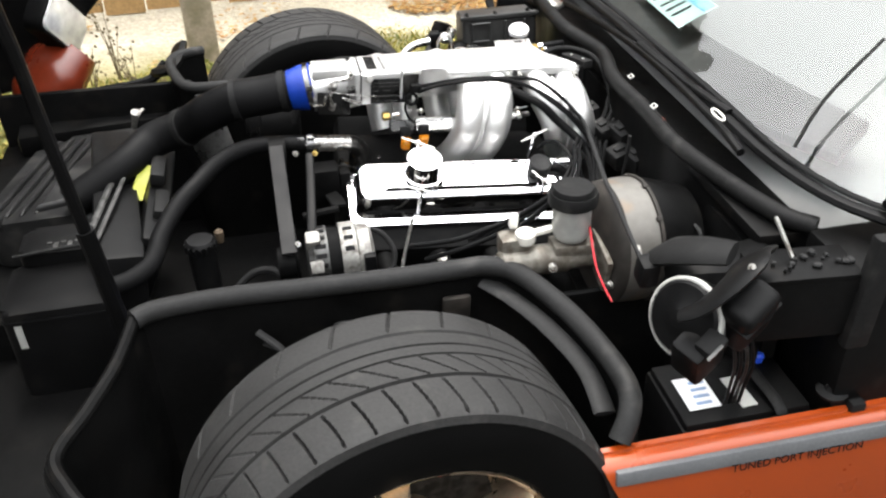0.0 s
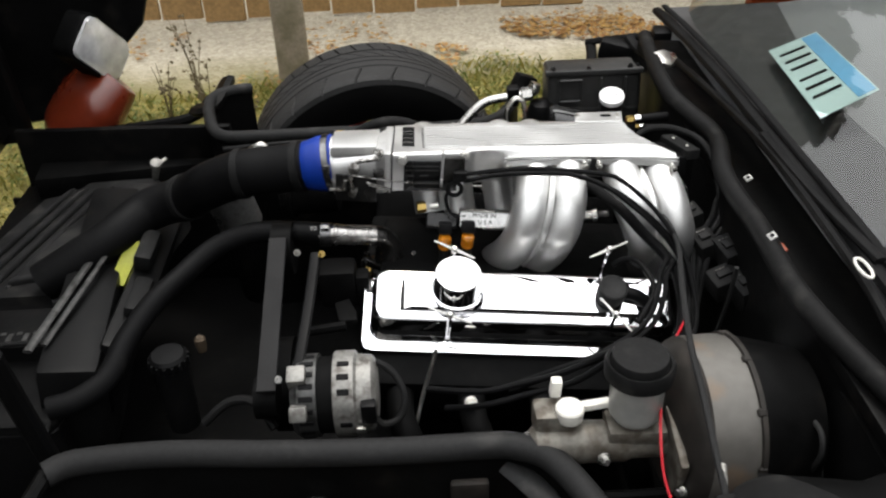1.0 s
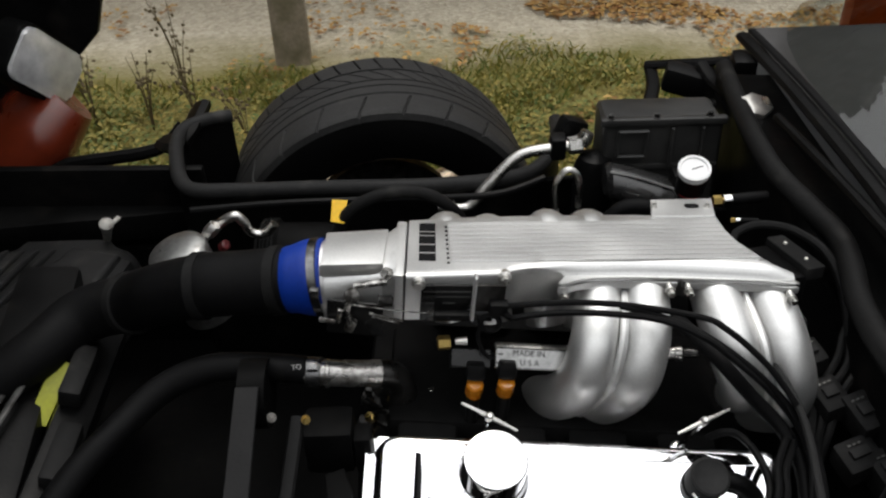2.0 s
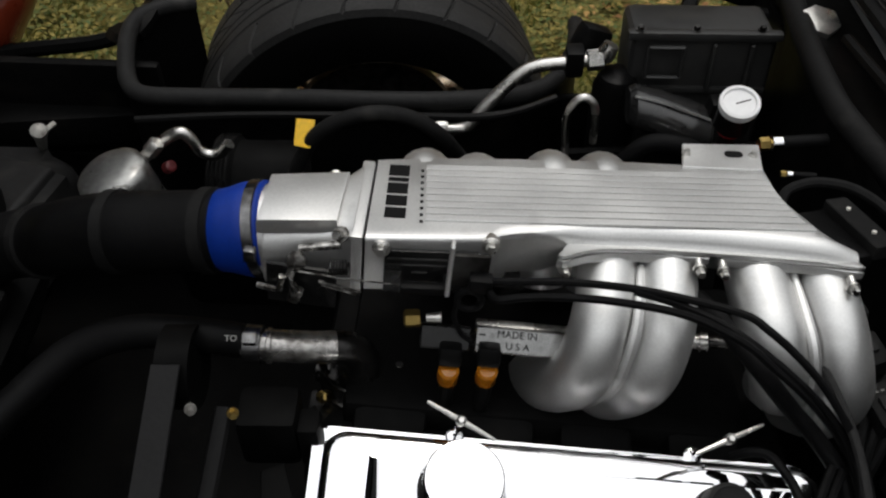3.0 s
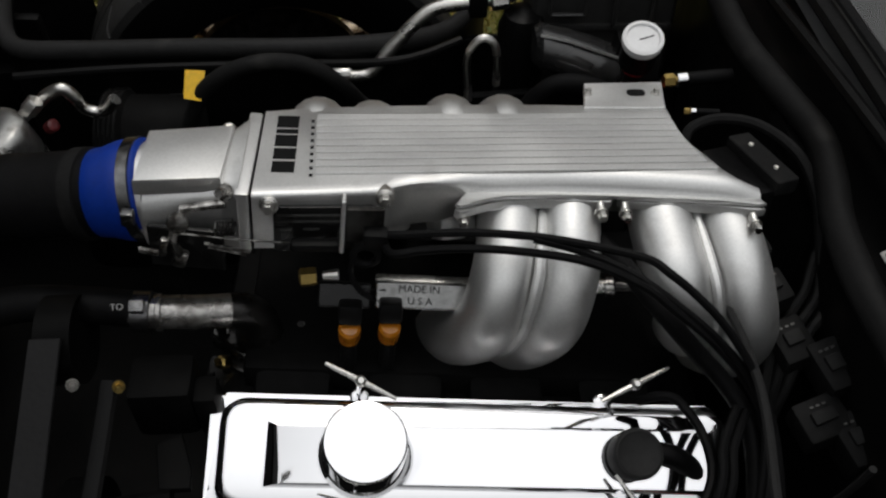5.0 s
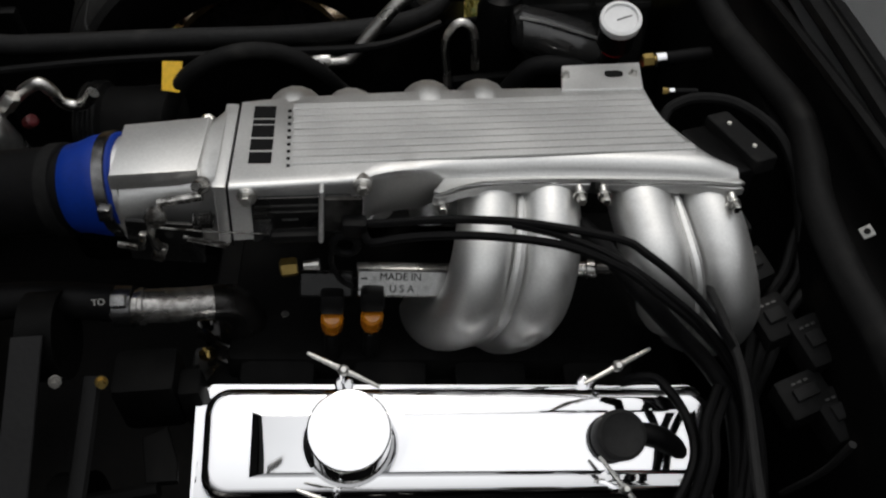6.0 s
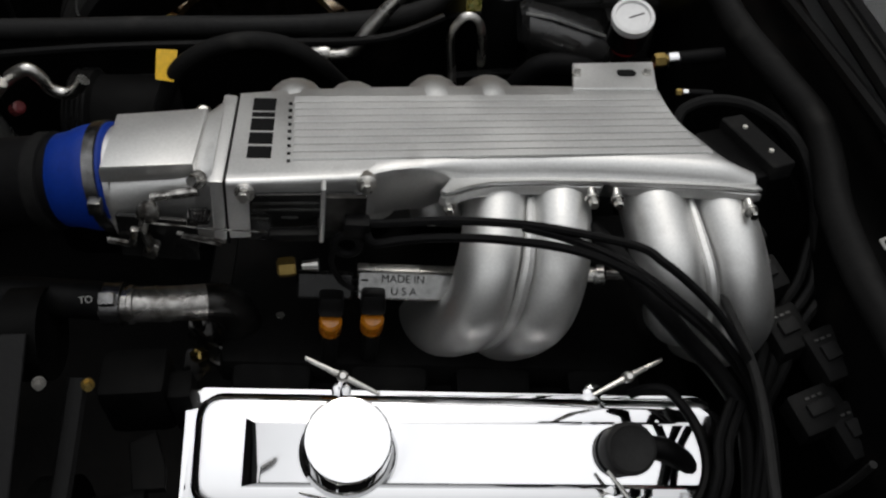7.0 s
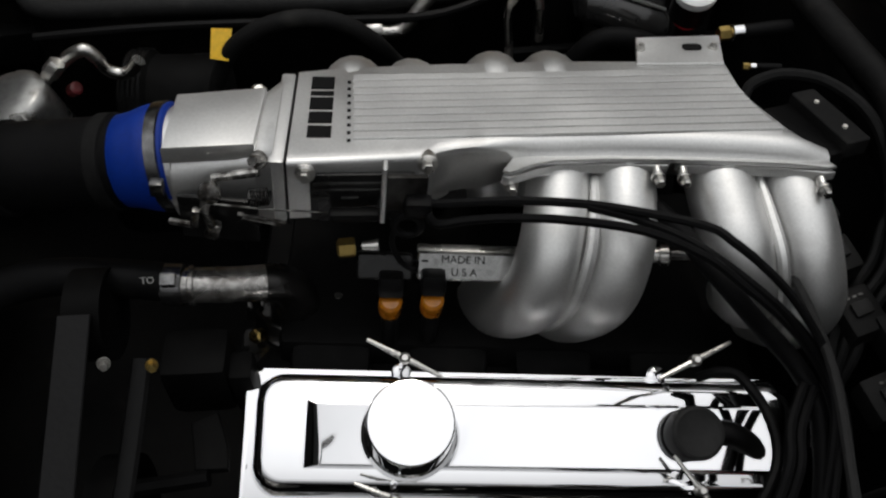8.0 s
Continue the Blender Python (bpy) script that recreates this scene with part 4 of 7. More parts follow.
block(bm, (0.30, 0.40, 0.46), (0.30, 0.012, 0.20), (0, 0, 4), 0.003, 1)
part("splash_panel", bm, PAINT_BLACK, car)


# ---------------------------------------------------------------- the engine: block, intake, runners
engine = thing("engine_block", "black V8 engine block and cylinder heads, bay shade put into the colour", "engine", ENGINE)
# block, heads and lower intake carry the bay's shade in their black
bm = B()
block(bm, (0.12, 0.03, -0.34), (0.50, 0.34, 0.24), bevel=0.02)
part("crankcase", bm, SHADE_BLACK, engine)
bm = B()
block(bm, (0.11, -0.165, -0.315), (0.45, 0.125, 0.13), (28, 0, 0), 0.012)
part("cylinder_head", bm, SHADE_BLACK, engine)
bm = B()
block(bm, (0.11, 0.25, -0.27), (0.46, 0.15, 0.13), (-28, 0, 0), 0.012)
part("cylinder_head", bm, SHADE_BLACK, engine)
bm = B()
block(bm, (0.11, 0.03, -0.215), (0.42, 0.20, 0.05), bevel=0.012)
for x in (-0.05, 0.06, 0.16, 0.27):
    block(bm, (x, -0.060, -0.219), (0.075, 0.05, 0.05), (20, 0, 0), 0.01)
part("lower_intake", bm, SHADE_BLACK, engine, "lower intake blackened to stand in for deep shade")

# upper intake: plenum with cast ribs
plenum = thing("intake_plenum", "bead-blasted cast aluminium intake plenum with fine top ribs", "intake manifold", ENGINE)


def top_height(x):
    return 0.002 + 0.04 * (x + 0.04)


def loft(bm, rings, closed=True):
    """Skin between rings of points, closed at both ends."""
    loops = [[bm.verts.new(p) for p in ring] for ring in rings]
    for a, b in zip(loops, loops[1:]):
        n = len(a)
        for k in range(n if closed else n - 1):
            bm.faces.new((a[k], a[(k + 1) % n], b[(k + 1) % n], b[k]))
    bm.faces.new(loops[0])
    bm.faces.new(loops[-1])
    return bm


def plenum_section(x, shape, edge, back, drop=0.0):
    """One cross-section: shape 0 is the square front box, 0.5 the plain wall beside it, 1 the rolled shoulder that flares into the runner rim."""
    box = [(0.010, -0.068), (0.002, -0.064), (0.0, -0.045), (0.0, -0.022), (0.0, -0.010), (0.0, -0.005), (0.0006, -0.0024), (0.002, -0.0008), (0.005, 0.0), (0.012, 0.0)]
    roll = [(0.040, -0.068), (0.030, -0.045), (0.010, -0.024), (0.0008, -0.0195), (0.0, -0.0165), (0.0030, -0.0148), (0.0052, -0.0095), (0.0085, -0.0045), (0.0125, -0.0013), (0.0185, 0.0)]
    under = [(0.022, -0.068), (0.0185, -0.058), (0.0130, -0.043), (0.0080, -0.027), (0.0042, -0.0155), (0.0014, -0.0090), (0.0, -0.0055), (0.0010, -0.0020), (0.004, 0.0), (0.014, 0.0)]
    z0 = top_height(x) - drop
    one, two, mix = (box, under, shape * 2) if shape <= 0.5 else (under, roll, shape * 2 - 1)
    line = [(edge + (1 - mix) * a[0] + mix * b[0], (1 - mix) * a[1] + mix * b[1]) for a, b in zip(one, two)]
    end = max(back, line[-1][0] + 0.0012)
    line += [(end - 0.0008, 0.0), (end + 0.0022, -0.0010), (end + 0.0036, -0.0045), (end + 0.0036, -0.068)]
    return [(x, min(y, end + 0.0036), z0 + z) for y, z in line]


bm = B()
loft(bm, [plenum_section(*row) for row in (
    (-0.0850, 0, -0.0370, 0.086), (-0.040, 0, -0.0335, 0.094), (0.010, 0, -0.0290, 0.0985), (0.0300, 0, -0.0270, 0.1005), (0.0330, 0.35, -0.0245, 0.1005),
    (0.038, 0.5, -0.0205, 0.1010), (0.050, 0.5, -0.0165, 0.1020), (0.066, 0.5, -0.0135, 0.1030), (0.080, 0.52, -0.0125, 0.1040), (0.0900, 0.64, -0.0125, 0.1045), (0.1000, 0.80, -0.0124, 0.1050), (0.110, 0.93, -0.0122, 0.1058), (0.122, 1, -0.0118, 0.1070),
    (0.133, 1, -0.0115, 0.108), (0.180, 1, -0.0080, 0.1095), (0.236, 1, -0.0082, 0.1105), (0.299, 1, -0.0118, 0.1108), (0.3065, 1, -0.0124, 0.1090),
    (0.3095, 1, -0.0126, 0.080), (0.3130, 1, -0.0130, 0.062), (0.3190, 1, -0.0135, 0.0480), (0.3285, 1, -0.0145, 0.0310), (0.3389, 1, -0.0155, 0.0125, 0.0005),
    (0.3500, 1, -0.0170, -0.0010, 0.0025), (0.3610, 1, -0.0182, -0.0085, 0.0070), (0.3720, 1, -0.0199, -0.0130, 0.0110))])
part("plenum_body", bm, ALU, plenum, angle=38)
bm = B()
for k in range(9):
    u = k / 8
    y0, y1 = -0.0035 + 0.0101 * k, 0.0165 + 0.0098 * k
    x1 = 0.3335 - 0.0285 * u**0.6
    slab(bm, [(-0.0330 - 0.0035 * u, y0 - 0.0041), (x1, y1 - 0.0040), (x1 - 0.003, y1 + 0.0040), (-0.0330 - 0.0035 * u, y0 + 0.0041)], 0.0015, 0.0066, 0.0003, Matrix(((1, 0, 0, 0), (0, 1, 0, 0), (0.04, 0, 1, -0.0008), (0, 0, 0, 1))), 1)
part("rib", bm, ALU, plenum, "fine raised ribs along the top")
# black dots at the groove ends stand in for the shade there
bm = B()
for k in range(9):
    block(bm, (-0.0365 - 0.0004 * k, -0.0086 + 0.0101 * k, 0.0024), (0.0030, 0.0030, 0.0012), (0, -2.3, 0))
part("groove_end_shade", bm, INK, plenum)
bm = B()
for x, y, w in ((-0.0625, 0.0705, 0.0175), (-0.0622, 0.0553, 0.0055), (-0.0620, 0.0410, 0.0165), (-0.0617, 0.0215, 0.0150), (-0.0614, 0.0025, 0.0150)):
    block(bm, (x, y, 0.0014), (0.0200, w, 0.0016), (0, -2.3, 0), 0.0003, 1)
part("maker_mark", bm, INK, plenum, "five black block shapes of a maker's mark")
bm = B()
block(bm, (-0.0858, 0.0245, -0.0335), (0.0016, 0.124, 0.069), bevel=0.0004)
part("gasket", bm, INK, plenum)

# runner flanges: thin plates under the rim, an ear at each end
RIM_LINE = [(0.0895, -0.0355), (0.0945, -0.0385), (0.104, -0.0335), (0.120, -0.0205), (0.136, -0.0145), (0.180, -0.0115), (0.2330, -0.0120), (0.2365, -0.0060), (0.2335, 0.018), (0.110, 0.018)]
RIM_LINE_REAR = [(0.2415, -0.0060), (0.2445, -0.0118), (0.299, -0.0150), (0.340, -0.0180), (0.365, -0.0230), (0.3735, -0.0215), (0.3720, -0.0120), (0.350, 0.012), (0.250, 0.018)]
RIM_TILT = Matrix(((1, 0, 0, 0), (0, 1, 0, 0), (0.04, -0.30, 1, 0.0004), (0, 0, 0, 1)))
for line in (RIM_LINE, RIM_LINE_REAR):
    bm = B()
    slab(bm, [(x, y - 0.0022 if y < 0 else y) for x, y in line], -0.0285, -0.0194, 0.0014, RIM_TILT, 2, both=True)
    part("runner_flange", bm, ALU, plenum, angle=50)
bm = B()
slab(bm, RIM_LINE[:6] + [(0.236, -0.0120)] + RIM_LINE_REAR[2:6] + [(0.371, -0.010), (0.345, 0.010), (0.110, 0.012)], -0.0180, -0.0140, 0.0014, RIM_TILT, 2, both=True)
part("plenum_rim", bm, ALU, plenum, angle=50)
bm = B()
for p in ((0.0985, -0.0340, -0.0165), (0.2243, -0.0225, -0.0120), (0.2463, -0.0230, -0.0112), (0.3625, -0.0345, -0.0065)):
    lathe(bm, [(0.0042, -0.010), (0.0042, 0.004)], aim(p, (0, -0.85, -0.20)), 12)
    bolt(bm, p, (0, -0.85, 0.10), 0.0042, 0.009)
for p in ((-0.0700, -0.0372, -0.0090), (0.0290, -0.0290, -0.0012)):
    lathe(bm, [(0.0085, -0.014), (0.0085, 0.002), (0.006, 0.004)], aim(p, (0, -1, 0.25)), 16)
    bolt(bm, p, (0, -1, 0.25), 0.0052, 0.010)
part("plenum_bolt", bm, STEEL, plenum)
bm = B()
block(bm, (-0.024, -0.0345, -0.036), (0.086, 0.004, 0.052), (0, 0, 4.5), 0.0015)
part("side_plate", bm, GLOSS_BLACK, plenum, "dark side plate")
bm = B()
for z in (-0.0185, -0.0255):
    block(bm, (-0.036, -0.0376, z), (0.056, 0.002, 0.0018), (0, 0, 4.5))
for x in (-0.058, -0.034):
    block(bm, (x, -0.0382 + 0.079 * (x + 0.036), -0.0345), (0.014, 0.002, 0.0018), (0, 0, 4.5))
part("side_marking", bm, STRIP_METAL, plenum)
bm = B()
slab(bm, [(0.2226, 0.1050), (0.3050, 0.1080), (0.3113, 0.1548), (0.2295, 0.1481)], 0.0136, 0.0166, 0.0006, Matrix(((1, 0, 0, 0), (0, 1, 0, 0), (0.04, 0, 1, -0.0107), (0, 0, 0, 1))), 1)
part("gauge_bracket", bm, ALU, plenum, "flat aluminium bracket plate")
bm = B()
slab(bm, rounded(0.019, 0.010, 0.0045, 4), 0.0, 0.0008, 0, pose(0.2798, 0.1325, 0.0174, 0, -2.3, 3))
part("bracket_slot", bm, INK, plenum)
bm = B()
for p in ((0.2300, 0.1290, 0.0150), (0.3000, 0.1330, 0.0178)):
    bolt(bm, p, (0, 0, 1), 0.0032, 0.0045)
part("bracket_screw", bm, STEEL, plenum)

# runners: each pair leaves its flange side by side, bulges out and turns under the plenum
for line, radii in (
    ([(0.1480, 0.022, -0.026), (0.1462, -0.002, -0.0385), (0.1437, -0.034, -0.0537), (0.1384, -0.060, -0.0700), (0.1310, -0.072, -0.1037), (0.1210, -0.055, -0.1440), (0.1070, -0.030, -0.178), (0.094, 0.000, -0.205)], (0.0280, 0.0290, 0.0298, 0.0300, 0.0302, 0.0302, 0.029, 0.028)),
    ([(0.2030, 0.022, -0.022), (0.2015, -0.002, -0.0345), (0.2002, -0.034, -0.0495), (0.1960, -0.060, -0.0707), (0.1885, -0.072, -0.1065), (0.1770, -0.055, -0.1480), (0.1640, -0.030, -0.182), (0.152, 0.000, -0.208)], (0.0280, 0.0290, 0.0298, 0.0300, 0.0302, 0.0302, 0.029, 0.028)),
    ([(0.2855, 0.022, -0.018), (0.2870, -0.002, -0.0300), (0.2920, -0.034, -0.0425), (0.2980, -0.060, -0.0570), (0.3140, -0.070, -0.0891), (0.3300, -0.052, -0.1280), (0.3420, -0.026, -0.158), (0.350, 0.004, -0.185)], (0.0290, 0.0300, 0.0305, 0.0310, 0.0300, 0.0285, 0.027, 0.026)),
    ([(0.3440, 0.022, -0.016), (0.3480, -0.002, -0.0275), (0.3550, -0.034, -0.0420), (0.3620, -0.060, -0.0638), (0.3730, -0.074, -0.0990), (0.3790, -0.062, -0.1400), (0.3780, -0.040, -0.172), (0.374, -0.010, -0.200)], (0.0265, 0.0280, 0.0295, 0.0300, 0.0305, 0.0300, 0.029, 0.028)),
):
    bm = B()
    sweep(bm, line, radii, 24, 6)
    part("intake_runner", bm, ALU, plenum, angle=60)
bm = B()
sweep(bm, [(0.1735, -0.012, -0.024), (0.1710, -0.048, -0.0370), (0.1665, -0.078, -0.0560), (0.1590, -0.093, -0.0980), (0.1500, -0.078, -0.1440), (0.1370, -0.054, -0.182)], [0.0035, 0.0052, 0.0055, 0.0055, 0.0052, 0.0045], 8, 6)
sweep(bm, [(0.3165, -0.012, -0.016), (0.3220, -0.048, -0.0290), (0.3290, -0.079, -0.0470), (0.3390, -0.095, -0.0880), (0.3520, -0.083, -0.1330), (0.358, -0.058, -0.168)], [0.0035, 0.0052, 0.0055, 0.0055, 0.0052, 0.0045], 8, 6)
part("runner_seam", bm, ALU, plenum)
for x0, up in ((-0.037, -0.005), (0.017, -0.005), (0.094, 0.002), (0.148, 0.004)):
    bm = B()
    sweep(bm, [(x0, 0.078, -0.024 + up), (x0, 0.108 + up, -0.022 + up), (x0, 0.138 + up, -0.042 + up), (x0, 0.158, -0.075), (x0 + 0.01, 0.150, -0.13), (x0 + 0.02, 0.13, -0.18)], 0.029, 18, 6)
    part("intake_runner", bm, ALU, plenum, angle=60)

# throttle body and adapter in front of the plenum
throttle = thing("throttle_body", "cast aluminium throttle body with linkage and springs", "throttle body", ENGINE)
bm = B()
t = B()
sections = [(-0.097, -0.040, 0.084, -0.072, 0.002), (-0.112, -0.030, 0.072, -0.082, 0.0), (-0.150, -0.034, 0.060, -0.086, 0.001), (-0.179, -0.038, 0.052, -0.088, 0.0)]
loops = []
for k, (x, y0, y1, z0, z1) in enumerate(sections):
    loop = []
    c, w, h = (y0 + y1) / 2, (y1 - y0) / 2, (z1 - z0) / 2
    cz = (z0 + z1) / 2
    for j in range(24):
        a = 2 * math.pi * j / 24
        sq = 0.30 + 0.22 * k
        ca, sa = math.cos(a), math.sin(a)
        loop.append(t.verts.new((x, c + w * math.copysign(abs(ca) ** sq, ca), cz + h * math.copysign(abs(sa) ** sq, sa))))
    loops.append(loop)
for a, b in zip(loops, loops[1:]):
    for k in range(24):
        t.faces.new((a[k], a[(k + 1) % 24], b[(k + 1) % 24], b[k]))
t.faces.new(loops[0])
t.faces.new(loops[-1])
merge(bm, t)
part("housing", bm, ALU, throttle, angle=40)
bm = B()
slab(bm, [(-0.184, -0.032), (-0.112, -0.022), (-0.110, 0.056), (-0.184, 0.040)], -0.010, 0.006, 0.003, None, 2)
block(bm, (-0.0935, 0.0245, -0.0335), (0.0130, 0.122, 0.067), bevel=0.003)
part("top_rib", bm, ALU, throttle)
bm = B()
lathe(bm, [(0.045, 0), (0.045, 0.014), (0.043, 0.016)], aim((-0.176, 0.009, -0.039), (-1, 0.02, -0.12)), 32)
part("throat", bm, ALU, throttle)
# added black plate, darkens the side behind the linkage
bm = B()
block(bm, (-0.142, -0.043, -0.058), (0.066, 0.005, 0.046), (0, 0, -4), 0.002)
part("side_shade_plate", bm, GLOSS_BLACK, throttle, "black plate added to darken the throttle body's side")
bm = B()
bolt(bm, (-0.1064, -0.034, 0.000), (-0.3, -0.8, 0.5), 0.0050, 0.011)
sweep(bm, [(-0.1435, -0.045, -0.0122), (-0.1060, -0.042, -0.0058)], [0.0036, 0.0042], 10, smooth=False)
lathe(bm, [(0.009, 0), (0.010, 0.003), (0.009, 0.007), (0.004, 0.009)], aim((-0.1448, -0.050, -0.0213), (0, -1, 0.3)), 14)
sweep(bm, [(-0.1448, -0.055, -0.018), (-0.1500, -0.056, -0.036), (-0.1460, -0.056, -0.054)], 0.0044, 8, 4)
block(bm, (-0.1600, -0.052, -0.0500), (0.007, 0.007, 0.020), (0, 12, 0), 0.002)
block(bm, (-0.1462, -0.055, -0.0600), (0.012, 0.010, 0.016), (0, 20, 0), 0.003)
sweep(bm, [(-0.183, -0.045, -0.0614), (-0.1645, -0.050, -0.0601)], 0.0030, 8, smooth=False)
part("linkage", bm, LINK, throttle, "worn bright throttle lever and link rods")
bm = B()
sweep(bm, [(-0.1449, -0.054, -0.032), (-0.0900, -0.050, -0.0400), (-0.0521, -0.047, -0.0433)], 0.0008, 6, 4)
sweep(bm, [(-0.1250, -0.052, -0.0437), (-0.0865, -0.050, -0.0546)], 0.0017, 6, smooth=False)
sweep(bm, [(-0.1220, -0.052, -0.0480), (-0.0900, -0.050, -0.0580)], 0.0012, 6, smooth=False)
part("cable", bm, LINK, throttle)
bm = B()
sweep(bm, [(-0.1150 + 0.0160 * k / 60, -0.049 + 0.0020 * k / 60 + 0.0068 * math.cos(k * 0.628), -0.0280 + 0.0068 * math.sin(k * 0.628)) for k in range(61)], 0.0011, 6, 1, smooth=False)
part("return_spring", bm, GREASY, throttle)
bm = B()
block(bm, (0.012, -0.049, -0.016), (0.034, 0.005, 0.040), (6, 0, 3), 0.002)
part("cable_bracket", bm, ALU_DARK, throttle)
bm = B()
block(bm, (0.022, -0.056, -0.024), (0.022, 0.014, 0.018), (8, 0, 0), 0.004)
block(bm, (-0.030, -0.046, -0.046), (0.042, 0.010, 0.010), (8, 0, 4), 0.003)
part("cable_end", bm, PLASTIC, throttle)
bm = B()
sweep(bm, [(0.0145 + 0.011 * math.cos(a), -0.054, -0.0480 + 0.011 * math.sin(a)) for a in [2 * math.pi * k / 12 for k in range(13)]], 0.0036, 8, 2)
sweep(bm, [(0.004, -0.055, -0.052), (0.002, -0.056, -0.068), (0.010, -0.058, -0.088), (0.022, -0.060, -0.096)], 0.0026, 8, 4)
part("cable_loop", bm, RUBBER, throttle)
bm = B()
block(bm, (-0.0063, -0.0500, -0.0160), (0.0042, 0.012, 0.060), (0, 1, 0), 0.001, 1)
part("bracket_edge", bm, ALU, throttle)

# blue coupler and the black duct to the air box
air = thing("air_duct", "black rubber intake duct with blue silicone coupler and clamps", "air duct", ENGINE)
c0, way = Vector((-0.1790, 0.010, -0.0370)), Vector((-1, 0.02, -0.20)).normalized()
bm = B()
lathe(bm, [(0.044, 0.0), (0.0462, 0.002), (0.0466, 0.018), (0.0456, 0.026), (0.0415, 0.040), (0.0405, 0.049), (0.039, 0.051)], aim(c0, way), 40)
part("coupler", bm, BLUE, air, "blue silicone coupler")
bm = B()
lathe(bm, [(0.0463, 0.0045), (0.0480, 0.0055), (0.0480, 0.0150), (0.0463, 0.0160)], aim(c0, way), 40)
block(bm, c0 + Vector((-0.010, -0.052, 0.010)), (0.011, 0.010, 0.014), bevel=0.002)
part("clamp", bm, BAND, air, "worm-drive steel clamp")
bm = B()
J0, J1, J2 = c0 + way * 0.048, Vector((-0.336, 0.022, -0.070)), Vector((-0.450, 0.088, -0.150))
sweep(bm, [J0, J0.lerp(J1, 0.5), J1, (-0.395, 0.050, -0.105), J2, (-0.520, 0.092, -0.180), (-0.575, 0.03, -0.210), (-0.68, -0.02, -0.27)], [0.040, 0.040, 0.040, 0.040, 0.039, 0.038, 0.036, 0.034], 24, 6)
part("duct", bm, RUBBER, air)
bm = B()
for p, w in ((J0 + (J1 - J0) * 0.12, J1 - J0), (J1, J1 - J0), (J2, Vector((-1, 0.55, -0.55)))):
    lathe(bm, [(0.0405, -0.007), (0.0425, -0.006), (0.0425, 0.006), (0.0405, 0.007)], aim(p, w), 36)
part("clamp", bm, RUBBER_GREY, air)

# fuel rail, injectors, water neck
rail = thing("fuel_rail", "polished aluminium fuel rail with stamped lettering", "fuel rail", ENGINE)
rail_m = pose(0.040, -0.0445, -0.1065, 50, 0, 0)
bm = B()
slab(bm, rounded(0.098, 0.026, 0.003, 2), -0.012, 0.006, 0.002, rail_m @ pose(0.034, 0, 0), 1)
part("rail_bar", bm, RAIL_METAL, rail)
# rail's top edge in a brighter metal, which puts its highlight into the colour
bm = B()
block(bm, (0.074, -0.0345, -0.0955), (0.098, 0.009, 0.005), bevel=0.002)
part("rail_top", bm, STEEL, rail, "upper edge in brighter steel for its highlight")
bm = B()
slab(bm, rounded(0.050, 0.024, 0.003, 2), -0.012, 0.004, 0.002, rail_m @ pose(-0.043, -0.002, 0), 1)
part("rail_end", bm, GLOSS_BLACK, rail, "dark end of the rail")
line_of_text("MADE IN", 0.0098, INK, rail, rail_m @ pose(0.026, 0.0062, 0.0064))
line_of_text("U S A", 0.0098, INK, rail, rail_m @ pose(0.027, -0.0050, 0.0064))
bm = B()
for y, xs in ((0.0045, (-0.016, -0.008)), (-0.006, (-0.016, -0.009))):
    for x in xs:
        block(bm, rail_m @ Vector((x, y, 0.0064)), (0.006, 0.001, 0.006), (50, 0, 0))
part("faded_mark", bm, INK, rail)
bm = B()
sweep(bm, [(-0.0230, -0.045, -0.0845), (-0.0090, -0.045, -0.0825)], [0.0040, 0.0055], 12, smooth=False)
part("fitting", bm, STEEL, rail)
bm = B()
lathe(bm, [(0.008, 0), (0.009, 0.003), (0.009, 0.014), (0.006, 0.016)], aim((-0.0290, -0.045, -0.0855), (-1, -0.1, -0.1)), 6)
part("brass_fitting", bm, BRASS, rail)
injector = thing("fuel_injector", "amber and black fuel injector under the rail", "injector", ENGINE, group="fuel injectors")
bm = B()
lathe(bm, [(0.0095, -0.012), (0.0105, -0.010), (0.0105, 0.010), (0.008, 0.013)], aim((0, -0.067, -0.137), (0, -0.35, 1)), 12)
part("injector_body", bm, AMBER, injector, "amber plastic body")
bm = B()
block(bm, (0, -0.060, -0.115), (0.022, 0.022, 0.020), (-20, 0, 0), 0.004)
sweep(bm, [(0, -0.066, -0.150), (0, -0.062, -0.19)], 0.008, 10, smooth=False)
part("connector", bm, PLASTIC, injector)
injector.location = ENGINE @ Vector((0.003, 0, 0))
copy_thing(injector, ENGINE @ Matrix.Translation((0.040, 0, 0.004)))

neck = thing("water_neck", "tarnished aluminium thermostat water neck", "pipe", ENGINE)
bm = B()
sweep(bm, [(-0.200, -0.045, -0.1455), (-0.1755, -0.045, -0.1420), (-0.1368, -0.041, -0.1440), (-0.1120, -0.035, -0.1475)], [0.0160, 0.0165, 0.0165, 0.0172], 20, 6)
part("pipe", bm, NECK, neck)
bm = B()
sweep(bm, [(-0.1160, -0.036, -0.1468), (-0.1000, -0.030, -0.1540), (-0.090, -0.024, -0.172), (-0.087, -0.020, -0.204)], [0.0168, 0.0190, 0.0215, 0.0260], 20, 6)
part("elbow", bm, DARK_CAST, neck, "oily dark elbow")
bm = B()
sweep(bm, [(-0.126, -0.026, -0.1985), (-0.104, -0.046, -0.1985), (-0.078, -0.048, -0.1985), (-0.052, -0.030, -0.1985), (-0.042, -0.010, -0.1985)], 0.0032, 8, 4)
part("flange_edge", bm, DARK_CAST, neck)
bm = B()
